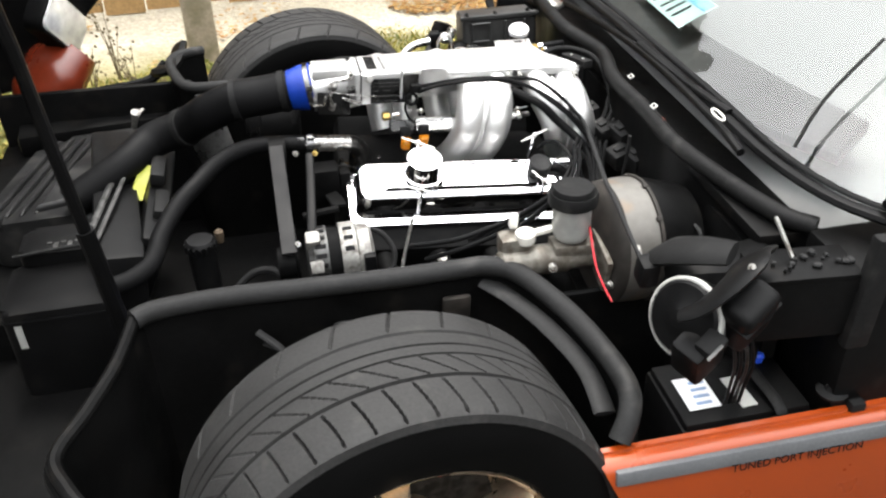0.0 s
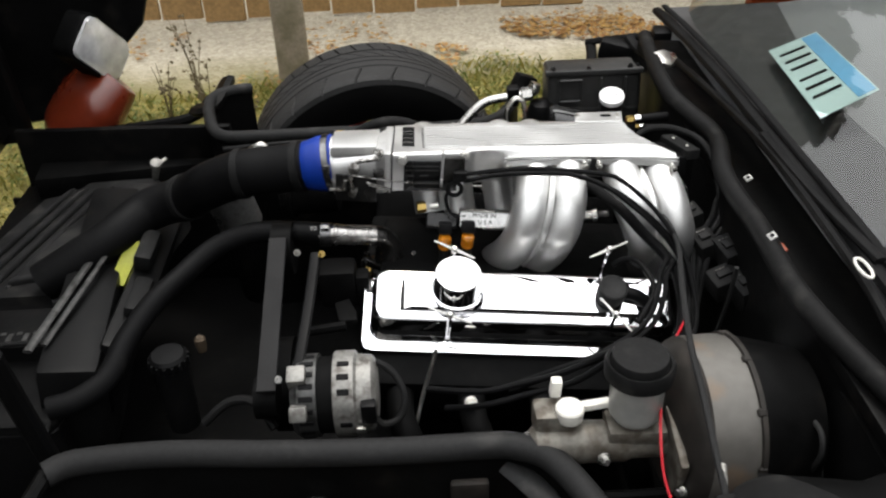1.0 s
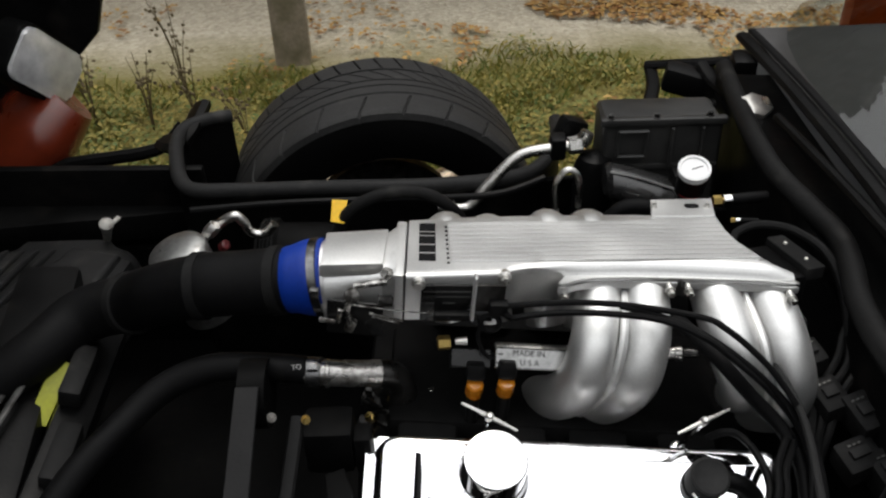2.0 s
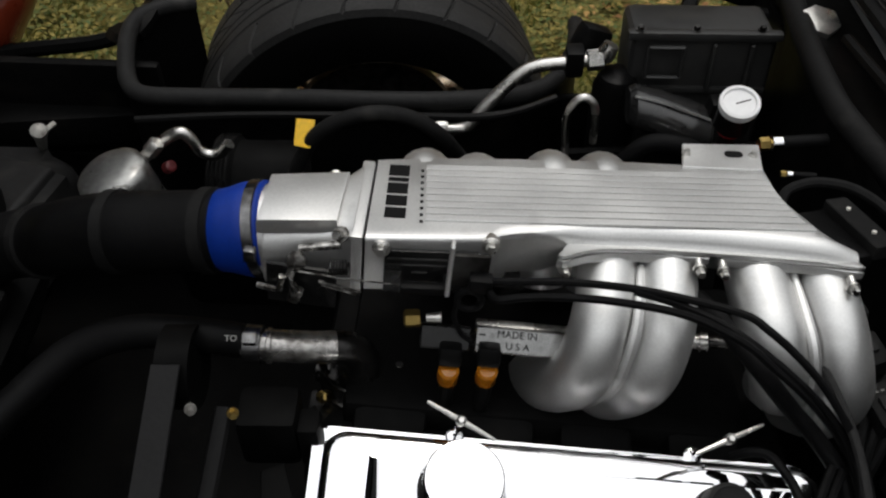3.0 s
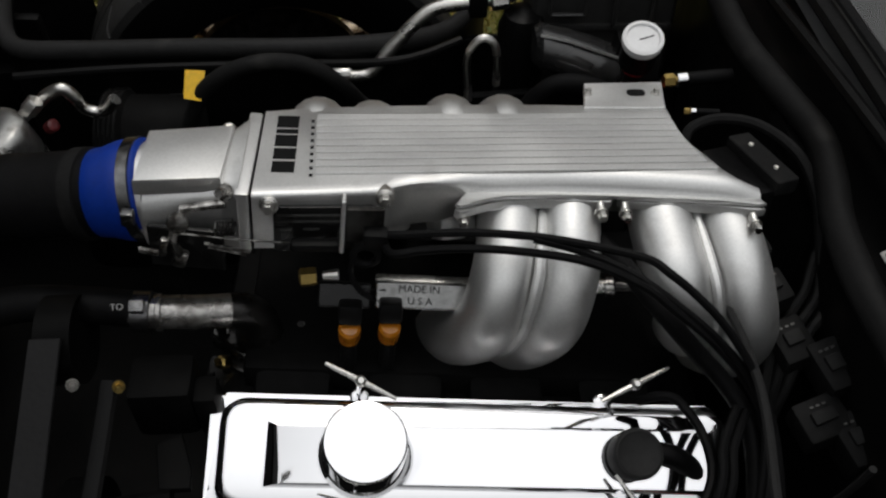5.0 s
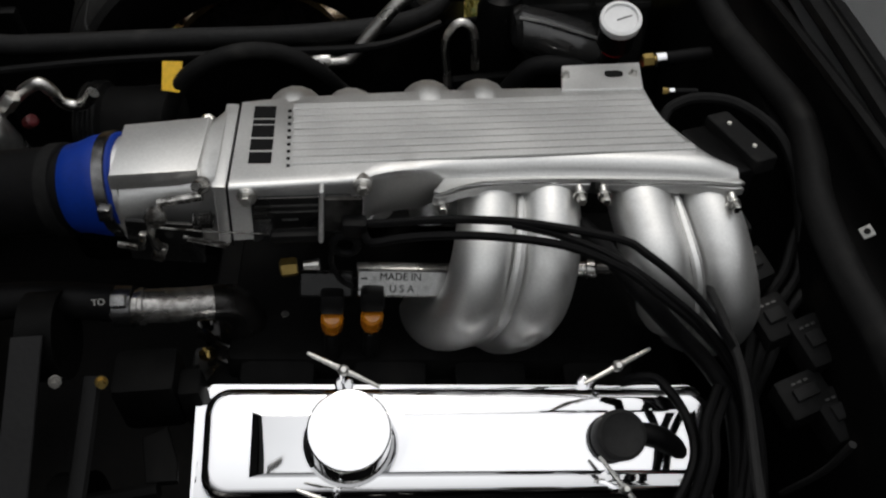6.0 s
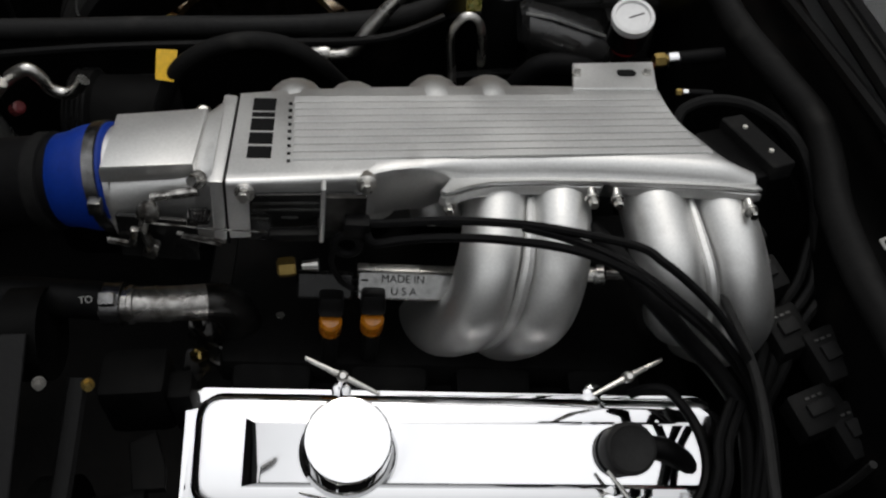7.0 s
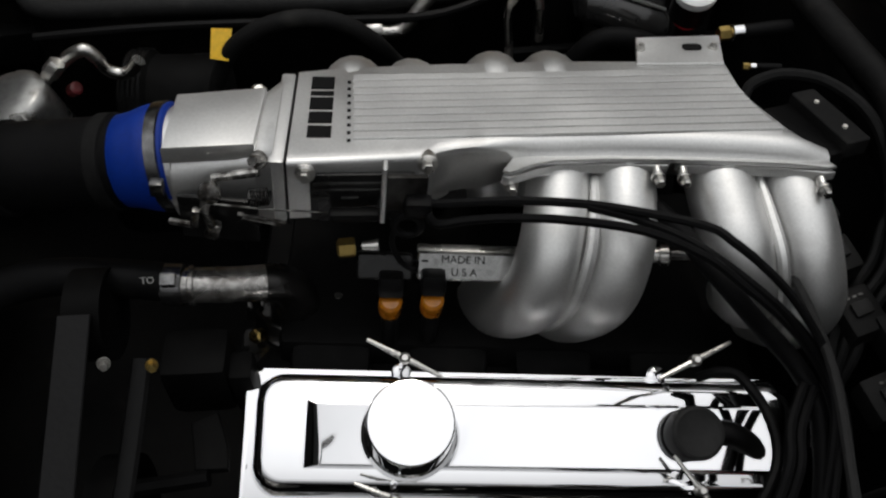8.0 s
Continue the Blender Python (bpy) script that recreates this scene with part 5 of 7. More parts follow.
lathe(bm, [(0.0165, -0.003), (0.0182, -0.002), (0.0182, 0.002), (0.0165, 0.003)], aim((-0.1745, -0.045, -0.1421), (1, 0.05, 0)), 24)
part("bead", bm, NECK, neck)
bm = B()
slab(bm, [(-0.134, -0.026), (-0.126, -0.030), (-0.095, -0.040), (-0.072, -0.038), (-0.046, -0.022), (-0.037, -0.012), (-0.041, -0.003), (-0.072, 0.004), (-0.100, 0.008), (-0.128, -0.008), (-0.136, -0.017)], -0.211, -0.201, 0.003, None, 2)
part("flange", bm, DARK_CAST, neck)
bm = B()
bolt(bm, (-0.0465, -0.0120, -0.200), (0, 0, 1), 0.0052, 0.009)
bolt(bm, (-0.1260, -0.0180, -0.200), (0, 0, 1), 0.0052, 0.009)
part("flange_bolt", bm, GREASY, neck)
bm = B()
lathe(bm, [(0.043, -0.246), (0.041, -0.214), (0.035, -0.211)], pose(-0.086, -0.018, 0), 28)
block(bm, (-0.075, -0.058, -0.236), (0.125, 0.060, 0.030), (10, 0, 0), 0.008)
part("housing", bm, DARK_CAST, neck)
bm = B()
lathe(bm, [(0.007, 0), (0.007, 0.012), (0.005, 0.014)], aim((-0.118, -0.046, -0.211), (-0.4, -0.6, 0.6)), 6)
part("sensor", bm, BRASS, neck, "small brass sensor")
bm = B()
sweep(bm, [(-0.150, -0.060, -0.250), (-0.142, -0.066, -0.222), (-0.128, -0.060, -0.212)], 0.0022, 6, 4)
part("sensor_lead", bm, RUBBER, neck)

stub = thing("rail_stub", "bright machined fuel rail end between the intake runners", "fitting", aim((0.234, -0.049, 0.673), (1, -0.15, 0.1)))
bm = B()
lathe(bm, [(0.006, -0.018), (0.0075, -0.016), (0.0075, 0.004), (0.010, 0.005), (0.010, 0.012), (0.007, 0.014)], None, 14)
part("fitting", bm, STEEL, stub)
bm = B()
lathe(bm, [(0.0065, 0.010), (0.0065, 0.030), (0.004, 0.032)], None, 12)
part("hose_end", bm, GREASY, stub)

# ---------------------------------------------------------------- chrome valve covers
COVER = ENGINE @ pose(0.106, -0.192, -0.178, 29, 0, 0)


def valve_cover(m, label):
    cover = thing("valve_cover", label, "valve cover", m, group="valve covers")
    bm = B()
    slab(bm, rounded(0.492, 0.128, 0.014, 8), -0.062, -0.055, 0.003, pose(0.018, 0.0105, 0), 2)
    part("flange", bm, CHROME, cover)
    bm = B()
    t = B()
    low, high = rounded(0.476, 0.108, 0.024, 6), rounded(0.462, 0.092, 0.022, 6)
    loops = [[t.verts.new((x + 0.0195, y + 0.0165, z)) for x, y in ring] for ring, z in ((low, -0.055), (low, -0.048), (high, -0.006), (rounded(0.456, 0.086, 0.020, 6), -0.0015), (rounded(0.446, 0.077, 0.017, 6), 0.0))]
    for a, b in zip(loops, loops[1:]):
        for k in range(len(a)):
            t.faces.new((a[k], a[(k + 1) % len(a)], b[(k + 1) % len(a)], b[k]))
    t.faces.new(loops[0])
    t.faces.new(loops[-1])
    merge(bm, t)
    part("dome", bm, CHROME, cover, angle=70)
    bm = B()
    t = B()
    foot, rim = ((-0.1705, -0.0130), (0.232, -0.0130), (0.232, 0.0445), (-0.1700, 0.0425)), ((-0.1540, -0.0095), (0.225, -0.0095), (0.225, 0.0410), (-0.1600, 0.0385))
    loops = [[t.verts.new((x, y, z)) for x, y in ring] for ring, z in ((foot, -0.0005), (foot, 0.0004), (rim, 0.0092))]
    for p, q in zip(loops, loops[1:]):
        for k in range(4):
            t.faces.new((p[k], p[(k + 1) % 4], q[(k + 1) % 4], q[k]))
    t.faces.new(loops[0])
    t.faces.new(loops[-1])
    merge(bm, t)
    part("raised_panel", bm, CHROME, cover)
    return cover


valve_cover(COVER, "mirror-bright chrome valve cover on the engine's side")
valve_cover(ENGINE @ pose(0.106, 0.260, -0.255, -29, 0, 0), "chrome valve cover half hidden behind the intake")

cap = thing("oil_filler_cap", "round chrome oil filler cap on the valve cover", "oil cap", COVER @ pose(-0.0855, 0.0125, 0.003, -10, 0, 0))
bm = B()
lathe(bm, [(0.030, 0), (0.030, 0.010)], None, 40)
part("neck", bm, CHROME, cap)
bm = B()
lathe(bm, [(0.034, 0.012), (0.0385, 0.013), (0.0390, 0.017), (0.0362, 0.0185), (0.0355, 0.022), (0.0352, 0.0515), (0.0347, 0.0540), (0.0335, 0.0552), (0.0320, 0.0555)], None, 56)
part("lid", bm, CHROME, cap, angle=30)
breather = thing("breather_grommet", "round black breather elbow in the valve cover", "breather", COVER @ pose(0.150, 0.019, 0.003))
bm = B()
lathe(bm, [(0.019, 0), (0.020, 0.010), (0.0222, 0.012), (0.0225, 0.032), (0.0215, 0.035), (0.019, 0.036), (0.0165, 0.0345)], None, 32)
part("cap", bm, SEAL_RUBBER, breather)
bm = B()
sweep(bm, [(0.018, 0.004, 0.010), (0.040, 0.0, 0.012), (0.060, -0.012, 0.0), (0.072, -0.03, -0.02)], 0.010, 12, 5)
part("elbow", bm, RUBBER, breather)


def wing_bolt(p, turn, lean, tall):
    w = thing("wing_bolt", "thin chrome T-handle hold-down bolt on the valve cover", "bolt", COVER @ pose(*p, 0, 0, 0), group="valve cover bolts")
    bm = B()
    sweep(bm, [(0, 0, 0), (0, 0, tall)], 0.0034, 10, smooth=False)
    lathe(bm, [(0.009, 0), (0.009, 0.004), (0.006, 0.006)], None, 16)
    part("shank", bm, CHROME, w)
    bm = B()
    c, s = math.cos(radians(turn)), math.sin(radians(turn))
    a, b = Vector((-0.034 * c, -0.034 * s, tall - lean)), Vector((0.034 * c, 0.034 * s, tall + lean))
    sweep(bm, [a, Vector((0, 0, tall)), b], [0.0015, 0.0030, 0.0015], 8, 4)
    lathe(bm, [(0.0045, -0.006), (0.005, 0), (0.0045, 0.004), (0.0025, 0.006)], pose(0, 0, tall), 14)
    part("handle", bm, STEEL, w)
    return w


inv = COVER.inverted() @ ENGINE
for p, turn, lean in (((0.015, -0.148, -0.106), -25, 0.0), ((0.251, -0.151, -0.095), 27, 0.0), ((0.010, -0.240, -0.166), -20, 0), ((0.256, -0.232, -0.160), -52, 0)):
    q = inv @ Vector(p)
    wing_bolt((q.x, q.y, -0.056), turn, lean, q.z + 0.056)

FAR_COVER = ENGINE @ pose(0.106, 0.260, -0.255, -29, 0, 0)
for p, turn in (((-0.02, -0.045, -0.056), 35), ((0.13, -0.045, -0.056), 30), ((0.22, -0.045, -0.056), -60)):
    w = wing_bolt((0, 0, 0), turn, 0.0, 0.115)
    w.matrix_world = FAR_COVER @ pose(*p)

# ---------------------------------------------------------------- plug wires and cables
def cable(name, pts, r, mat, label, m=None, category="cable", group="", n=8):
    bm = B()
    sweep(bm, pts, r, n, 6)
    return solo(name, bm, mat, label, category, m, group)


CABLE_A = [(0.026, -.046, -.022), (.03, -.056, -.021), (.092, -.064, -.007), (.137, -.070, -.001), (.181, -.078, .002), (.2425, -.098, .0060), (.2621, -.115, .0050), (.2885, -.125, -.0110), (.316, -.138, -.0328), (.3436, -.160, -.0628), (.361, -.185, -.0909), (.370, -.215, -.1222), (.372, -.245, -.1500), (.352, -.300, -.150), (.330, -.360, -.152), (.315, -.430, -.145), (.310, -.500, -.150)]
CABLE_B = [(0.030, -.050, -.035), (.036, -.080, -.020), (.060, -.083, -.012), (.091, -.086, -.005), (.136, -.092, .001), (.1924, -.108, .0075), (.2399, -.122, -.0035), (.2706, -.132, -.0213), (.3095, -.143, -.0487), (.3456, -.158, -.083), (.3604, -.185, -.1072), (.3661, -.213, -.1339), (.350, -.270, -.165), (.325, -.320, -.19)]
CABLE_C = [(.1549, -.074, -.001), (.194, -.084, -.0035), (.2344, -.105, -.0060), (.2730, -.128, -.0190), (.3150, -.143, -.0470), (.3470, -.162, -.078), (.3600, -.195, -.112), (.350, -.25, -.165), (.32, -.30, -.20)]
LOOM = [(.228, -.030, -.040), (.2458, -.060, -.0414), (.2592, -.095, -.0413), (.2759, -.118, -.0485), (.3053, -.130, -.0752), (.3333, -.145, -.0972), (.3505, -.170, -.113), (.3577, -.200, -.1362), (.3530, -.245, -.165), (.33, -.30, -.21)]
for line in (CABLE_A, CABLE_B, CABLE_C):
    cable("plug_wire", line, 0.0037, RUBBER, "black spark plug wire looping over the runners", ENGINE, group="plug wires")
cable("plug_wire", LOOM, 0.0085, RUBBER, "thick black wire sleeve behind the valve cover", ENGINE, group="plug wires", n=12)
CURL = [(.3460, -.172, -.100), (.3280, -.205, -.108), (.3216, -.235, -.118), (.3066, -.265, -.1434), (.2803, -.290, -.157), (.2504, -.305, -.1696), (.2221, -.315, -.1821), (.1624, -.320, -.2073), (.0977, -.315, -.2427)]
for dx, dz in ((0.0, 0.0), (-0.010, 0.004)):
    cable("plug_wire", [(x + dx, y, z + dz) for x, y, z in CURL], 0.0042, RUBBER, "black spark plug wire curling under the valve cover", ENGINE, group="plug wires")
cable("plug_wire", [(.262, -.146, -.125), (.2742, -.150, -.112), (.2876, -.155, -.1075), (.2963, -.170, -.1063), (.3063, -.185, -.1133), (.312, -.205, -.122), (.3091, -.225, -.1275), (.2981, -.245, -.135), (.2800, -.268, -.150)], 0.0045, RUBBER, "black spark plug wire curling over the valve cover", ENGINE, group="plug wires")

# ---------------------------------------------------------------- front of the engine
alternator = thing("alternator", "silver alternator with slotted housings beside the engine", "alternator", pose(-0.174, -0.327, 0.566, 0, 90, 0))
bm = B()
lathe(bm, [(0.030, -0.066), (0.052, -0.062), (0.060, -0.052), (0.060, -0.026)], None, 32)
part("front_housing", bm, STRIP_METAL, alternator)
# slots are raised black blocks, the shade of the openings put into colour
for k in range(9):
    a = 165 + 17 * k
    bm = B()
    block(bm, (0.0600 * math.cos(radians(a)), 0.0600 * math.sin(radians(a)), -0.040), (0.004, 0.008, 0.020), (0, 0, a), 0.001, 1)
    part("vent_slot_shade", bm, INK, alternator)
bm = B()
lathe(bm, [(0.055, -0.027), (0.055, -0.002)], None, 32)
part("stator", bm, SHADE_BLACK, alternator)
bm = B()
lathe(bm, [(0.061, -0.003), (0.062, 0.0), (0.062, 0.026), (0.056, 0.030), (0.054, 0.050), (0.046, 0.056), (0.030, 0.058)], None, 36)
part("rear_housing", bm, ALT_CASE, alternator, "pale cast rear housing")
# rear slots likewise: black blocks in place of shaded openings
for a, z, rr in ((186, 0.012, 0.0615), (206, 0.012, 0.0615), (226, 0.012, 0.0615), (272, 0.014, 0.0615)):
    bm = B()
    block(bm, (rr * math.cos(radians(a)), rr * math.sin(radians(a)), z), (0.004, 0.009, 0.017), (0, 0, a), 0.001, 1)
    part("vent_slot_shade", bm, INK, alternator)
bm = B()
lathe(bm, [(0.012, -0.12), (0.030, -0.118), (0.030, -0.086), (0.012, -0.084)], None, 28)
part("pulley", bm, SHADE_BLACK, alternator)
bm = B()
block(bm, (-0.052, -0.020, -0.052), (0.030, 0.026, 0.026), (0, 0, 22), 0.004)
block(bm, (-0.020, -0.056, -0.050), (0.030, 0.022, 0.024), (0, 0, 60), 0.004)
part("mounting_ear", bm, ALT_CASE, alternator)
bm = B()
block(bm, (-0.012, -0.052, 0.046), (0.034, 0.018, 0.022), (0, 0, 0), 0.004)
part("terminal", bm, PLASTIC, alternator)
bm = B()
block(bm, (0.012, -0.062, 0.034), (0.010, 0.008, 0.014), (0, 0, 0), 0.002)
part("stud", bm, STEEL, alternator)

FRONT = Matrix.Translation((0.018, -0.006, 0.013))
belt = thing("drive_belt", "grey ribbed serpentine belt on its pulleys", "belt", FRONT)
bm = B()
a, b = Vector((-0.285, -0.092, 0.678)), Vector((-0.290, -0.352, 0.592))
ang = math.degrees(math.atan2(a.z - b.z, a.y - b.y))
block(bm, a.lerp(b, 0.5), (0.028, (a - b).length, 0.0045), (ang, 0, 0), 0.001, 1)
part("belt_run", bm, material("grey_belt", (0.0055, 0.0055, 0.0058), 0.5, 0, 0.2, 200, 12, 0.3, 0.08, spec=0.15), belt)
for p, r in (((-0.285, -0.065, 0.640), 0.042), ((-0.288, -0.20, 0.47), 0.075)):
    bm = B()
    lathe(bm, [(0.012, -0.016), (r * 0.7, -0.014), (r, -0.016), (r, 0.016), (r * 0.7, 0.012), (0.012, 0.014)], aim(p, (1, 0, 0)), 32)
    part("pulley", bm, SHADE_BLACK, belt)

brace = thing("alternator_brace", "dark flat brace with bright end bolts", "bracket", Matrix.Translation((0.009, -0.005, 0.004)))
bm = B()
sweep(bm, [(-0.216, -0.138, 0.684), (-0.224, -0.22, 0.650), (-0.236, -0.335, 0.612)], 0.0085, 8, 5, flat=0.5)
part("strap", bm, PLASTIC, brace)
for p, mat_ in (((-0.206, -0.146, 0.688), BRASS), ((-0.243, -0.145, 0.692), ALT_CASE), ((-0.238, -0.338, 0.618), STEEL), ((-0.262, -0.338, 0.610), STEEL)):
    bm = B()
    bolt(bm, p, (0.3, -0.8, 0.5), 0.0036, 0.008)
    part("bolt", bm, mat_, brace)
bm = B()
sweep(bm, [(-0.245, -0.205, 0.585), (-0.175, -0.200, 0.590)], 0.008, 8, smooth=False)
part("cross_rod", bm, SHADE_BLACK, brace)
bm = B()
block(bm, (-0.19, -0.10, 0.600), (0.060, 0.05, 0.07), (0, 0, 0), 0.01)
block(bm, (-0.15, -0.11, 0.595), (0.022, 0.03, 0.06), (0, 0, 0), 0.006)
part("pump_body", bm, SHADE_BLACK, brace)
bm = B()
slab(bm, [(-0.195, -0.150), (-0.172, -0.140), (-0.160, -0.175), (-0.158, -0.196), (-0.186, -0.196)], 0.590, 0.597, 0.002)
part("gusset", bm, SHADE_BLACK, brace)

hose = thing("radiator_hose", "thick black upper radiator hose with a steel end clamp", "hose", Matrix.Translation((0.006, -0.019, 0.010)))
bm = B()
sweep(bm, [(-.196, -.030, .652), (-.26, -.022, .656), (-.33, -.019, .655), (-.39, -.035, .640), (-.44, -.085, .620), (-.475, -.130, .606), (-.508, -.190, .582), (-.528, -.245, .558), (-.56, -.285, .553), (-.60, -.300, .550)], 0.0178, 14, 6)
part("tube", bm, RUBBER, hose)
bm = B()
lathe(bm, [(0.0185, -0.009), (0.020, -0.008), (0.020, 0.008), (0.0185, 0.009)], aim((-.205, -.030, .652), (-1, 0.05, 0.05)), 28)
part("clamp_band", bm, BAND, hose, "tarnished steel clamp")
bm = B()
block(bm, (-.205, -.040, .672), (0.014, 0.012, 0.010), (20, 0, 0), 0.002)
part("clamp_screw", bm, BAND, hose)
line_of_text("TO", 0.0085, MILKY, hose, pose(-0.224, -0.038, 0.6700, 40, 0, 3))

dip = thing("dipstick_tube", "thin grey dipstick tube below the valve cover", "dipstick", FRONT)
bm = B()
sweep(bm, [(-.048, -.262, .575), (-.073, -.285, .50), (-.092, -.325, .44)], 0.0033, 8, 5)
part("tube", bm, STEEL, dip)
cable("alternator_wire", [(-.136, -.300, .592), (-.112, -.312, .580), (-.097, -.334, .555), (-.105, -.352, .530), (-.128, -.362, .528), (-.142, -.360, .545)], 0.0052, RUBBER_GREY, "grey looped wire behind the alternator", FRONT)
cable("plug_wire", [(.205, -.385, .668), (.134, -.381, .625), (.07, -.372, .598), (.016, -.363, .58), (-.056, -.324, .555)], 0.0046, RUBBER, "black plug wire running under the valve cover", Matrix.Translation((0.010, -0.002, 0.010)), group="plug wires")
cable("plug_wire", [(.215, -.380, .660), (.15, -.385, .612), (.08, -.380, .585), (.02, -.372, .562), (-.03, -.34, .53)], 0.0046, RUBBER, "black plug wire running under the valve cover", Matrix.Translation((0.010, -0.002, 0.010)), group="plug wires")
cable("plug_wire", [(-.02, -.40, .50), (.02, -.42, .515), (.06, -.44, .51), (.11, -.46, .49)], 0.0046, RUBBER, "black plug wire running under the valve cover", Matrix.Translation((0.010, -0.002, 0.010)), group="plug wires")
for p, w in (((-.003, -.295, .497), (0.2, -0.6, 0.5)), ((.018, -.372, .492), (0.8, -0.4, 0.3))):
    boot = thing("plug_boot", "grey plug boot with pale ceramic end", "plug boot", FRONT @ aim(p, w), group="plug boots")
    bm = B()
    lathe(bm, [(0.007, -0.03), (0.008, -0.01), (0.008, 0.008)], None, 12)
    part("boot", bm, RUBBER_GREY, boot)
    bm = B()
    lathe(bm, [(0.009, 0.006), (0.010, 0.012), (0.007, 0.018)], None, 10)
    part("collar", bm, WHITE, boot)
header = thing("exhaust_header", "sooty exhaust header tubes below the cylinder head", "exhaust", ENGINE)
for x in (-0.06, 0.05, 0.16, 0.27):
    bm = B()
    sweep(bm, [(x, -0.235, -0.31), (x + 0.005, -0.285, -0.325), (x + 0.03, -0.315, -0.37), (x + 0.06, -0.30, -0.46)], 0.021, 12, 5)
    part("tube", bm, SHADE_BLACK, header)

# ---------------------------------------------------------------- brake master cylinder and booster
master = thing("brake_master_cylinder", "grimy cast master cylinder with round fluid reservoir", "master cylinder", Matrix.Translation((0.009, 0.0066, 0.0066)))
bm = B()
lathe(bm, [(0.018, 0), (0.024, 0.006), (0.024, 0.05), (0.027, 0.06), (0.027, 0.12), (0.023, 0.13), (0.023, 0.20)], aim((0.072, -0.497, 0.606), (1, 0.03, -0.05)), 24)
block(bm, (0.105, -0.480, 0.632), (0.055, 0.040, 0.040), (0, 0, 0), 0.008)
block(bm, (0.205, -0.493, 0.622), (0.075, 0.045, 0.022), (0, 3, 0), 0.006)
block(bm, (0.250, -0.515, 0.60), (0.012, 0.09, 0.075), (15, 0, 0), 0.01)
part("master_body", bm, material("grimy_cast_metal", (0.15, 0.14, 0.12), 0.55, 0.4, 0.3, 120, 20, 0.4, 0.1, dirt=(0.07, 0.058, 0.045), dirt_at=0.52), master)
bm = B()
lathe(bm, [(0.014, -0.004), (0.016, 0.0), (0.014, 0.004)], aim((0.070, -0.497, 0.607), (-1, 0, 0)), 20)
bolt(bm, (0.160, -0.527, 0.605), (0.2, -0.9, 0.2), 0.006, 0.008)
bolt(bm, (0.253, -0.560, 0.575), (-0.8, -0.5, 0.2), 0.006, 0.008)
part("fitting", bm, STEEL, master)
bm = B()
lathe(bm, [(0.020, 0.0), (0.026, 0.004), (0.033, 0.016), (0.0335, 0.078), (0.036, 0.082)], pose(0.204, -0.489, 0.634), 36)
part("reservoir", bm, MILKY, master, "milky grey plastic reservoir")
bm = B()
lathe(bm, [(0.036, 0.074), (0.042, 0.078), (0.043, 0.094), (0.040, 0.100), (0.037, 0.099), (0.036, 0.092), (0.035, 0.104), (0.033, 0.108), (0.010, 0.109)], pose(0.204, -0.489, 0.630), 40)
part("reservoir_cap", bm, RUBBER_GREY, master, "black screw cap")
bm = B()
lathe(bm, [(0.015, 0), (0.017, 0.003), (0.018, 0.018), (0.016, 0.021), (0.006, 0.022)], pose(0.122, -0.490, 0.640), 24)
block(bm, (0.108, -0.462, 0.668), (0.014, 0.014, 0.026), (0, 5, 0), 0.003)
block(bm, (0.155, -0.478, 0.650), (0.040, 0.012, 0.010), (0, -8, 0), 0.003)
part("white_cap", bm, WHITE, master, "small off-white plastic cap")
booster = thing("brake_booster", "round weathered brake booster drum with pale grey band", "brake booster", aim((0.341, -0.462, 0.608), (-1, -0.06, 0.06)))
bm = B()
lathe(bm, [(0.111, 0.0), (0.112, 0.020), (0.1105, 0.060)], None, 56, cap=False)
part("band", bm, BOOST, booster, "pale weathered outer band")
bm = B()
lathe(bm, [(0.1105, 0.058), (0.108, 0.066), (0.098, 0.076), (0.080, 0.082), (0.050, 0.086), (0.03, 0.092)], None, 56)
part("front_shell", bm, BOOST_DARK, booster)
bm = B()
lathe(bm, [(0.111, -0.004), (0.115, -0.003), (0.115, 0.003), (0.111, 0.004)], None, 56)
part("rim_flange", bm, BOOST_DARK, booster)
bm = B()
for k in range(10):
    a = radians(36 * k + 12)
    block(bm, (0.113 * math.cos(a), 0.113 * math.sin(a), 0.002), (0.006, 0.010, 0.012), (0, 0, math.degrees(a)), 0.002, 1)
part("crimp", bm, BOOST_DARK, booster)
bm = B()
lathe(bm, [(0.09, -0.09), (0.105, -0.03), (0.110, -0.004)], None, 40)
part("rear_shell", bm, PAINT_BLACK, booster)
cable("firewall_rod", [(.40, -.272, .712), (.40, -.264, .65), (.398, -.243, .565)], 0.0032, SEAL_RUBBER, "thin dark rod on the firewall", category="rod")
cable("drain_tube", [(.418, -.50, .655), (.42, -.545, .664), (.42, -.560, .640), (.42, -.548, .60), (.42, -.525, .54)], 0.0035, SEAL_RUBBER, "thin bent drain tube beside the booster", category="tube")
heat = thing("fender_baffle", "dusty dark grey pressed baffle beside the brake booster", "panel")
bm = B()
slab(bm, [(-0.39, 0.50), (-0.42, 0.61), (-0.46, 0.635), (-0.52, 0.62), (-0.56, 0.56), (-0.55, 0.46), (-0.44, 0.44)], -0.005, 0.005, 0.004, pose(0.438, 0, 0, 90, 0, 90), 2)
part("panel", bm, RUBBER_GREY, heat)
cable("speed_cable", [(.334, -.03, .66), (.334, -.12, .695), (.331, -.206, .705), (.310, -.30, .715), (.296, -.367, .718), (.282, -.45, .716), (.275, -.522, .712), (.266, -.61, .702), (.262, -.66, .695), (.262, -.70, .67)], 0.0042, SEAL_RUBBER, "long grey cable sagging past the booster", Matrix.Translation((0.004, 0.006, 0.006)))
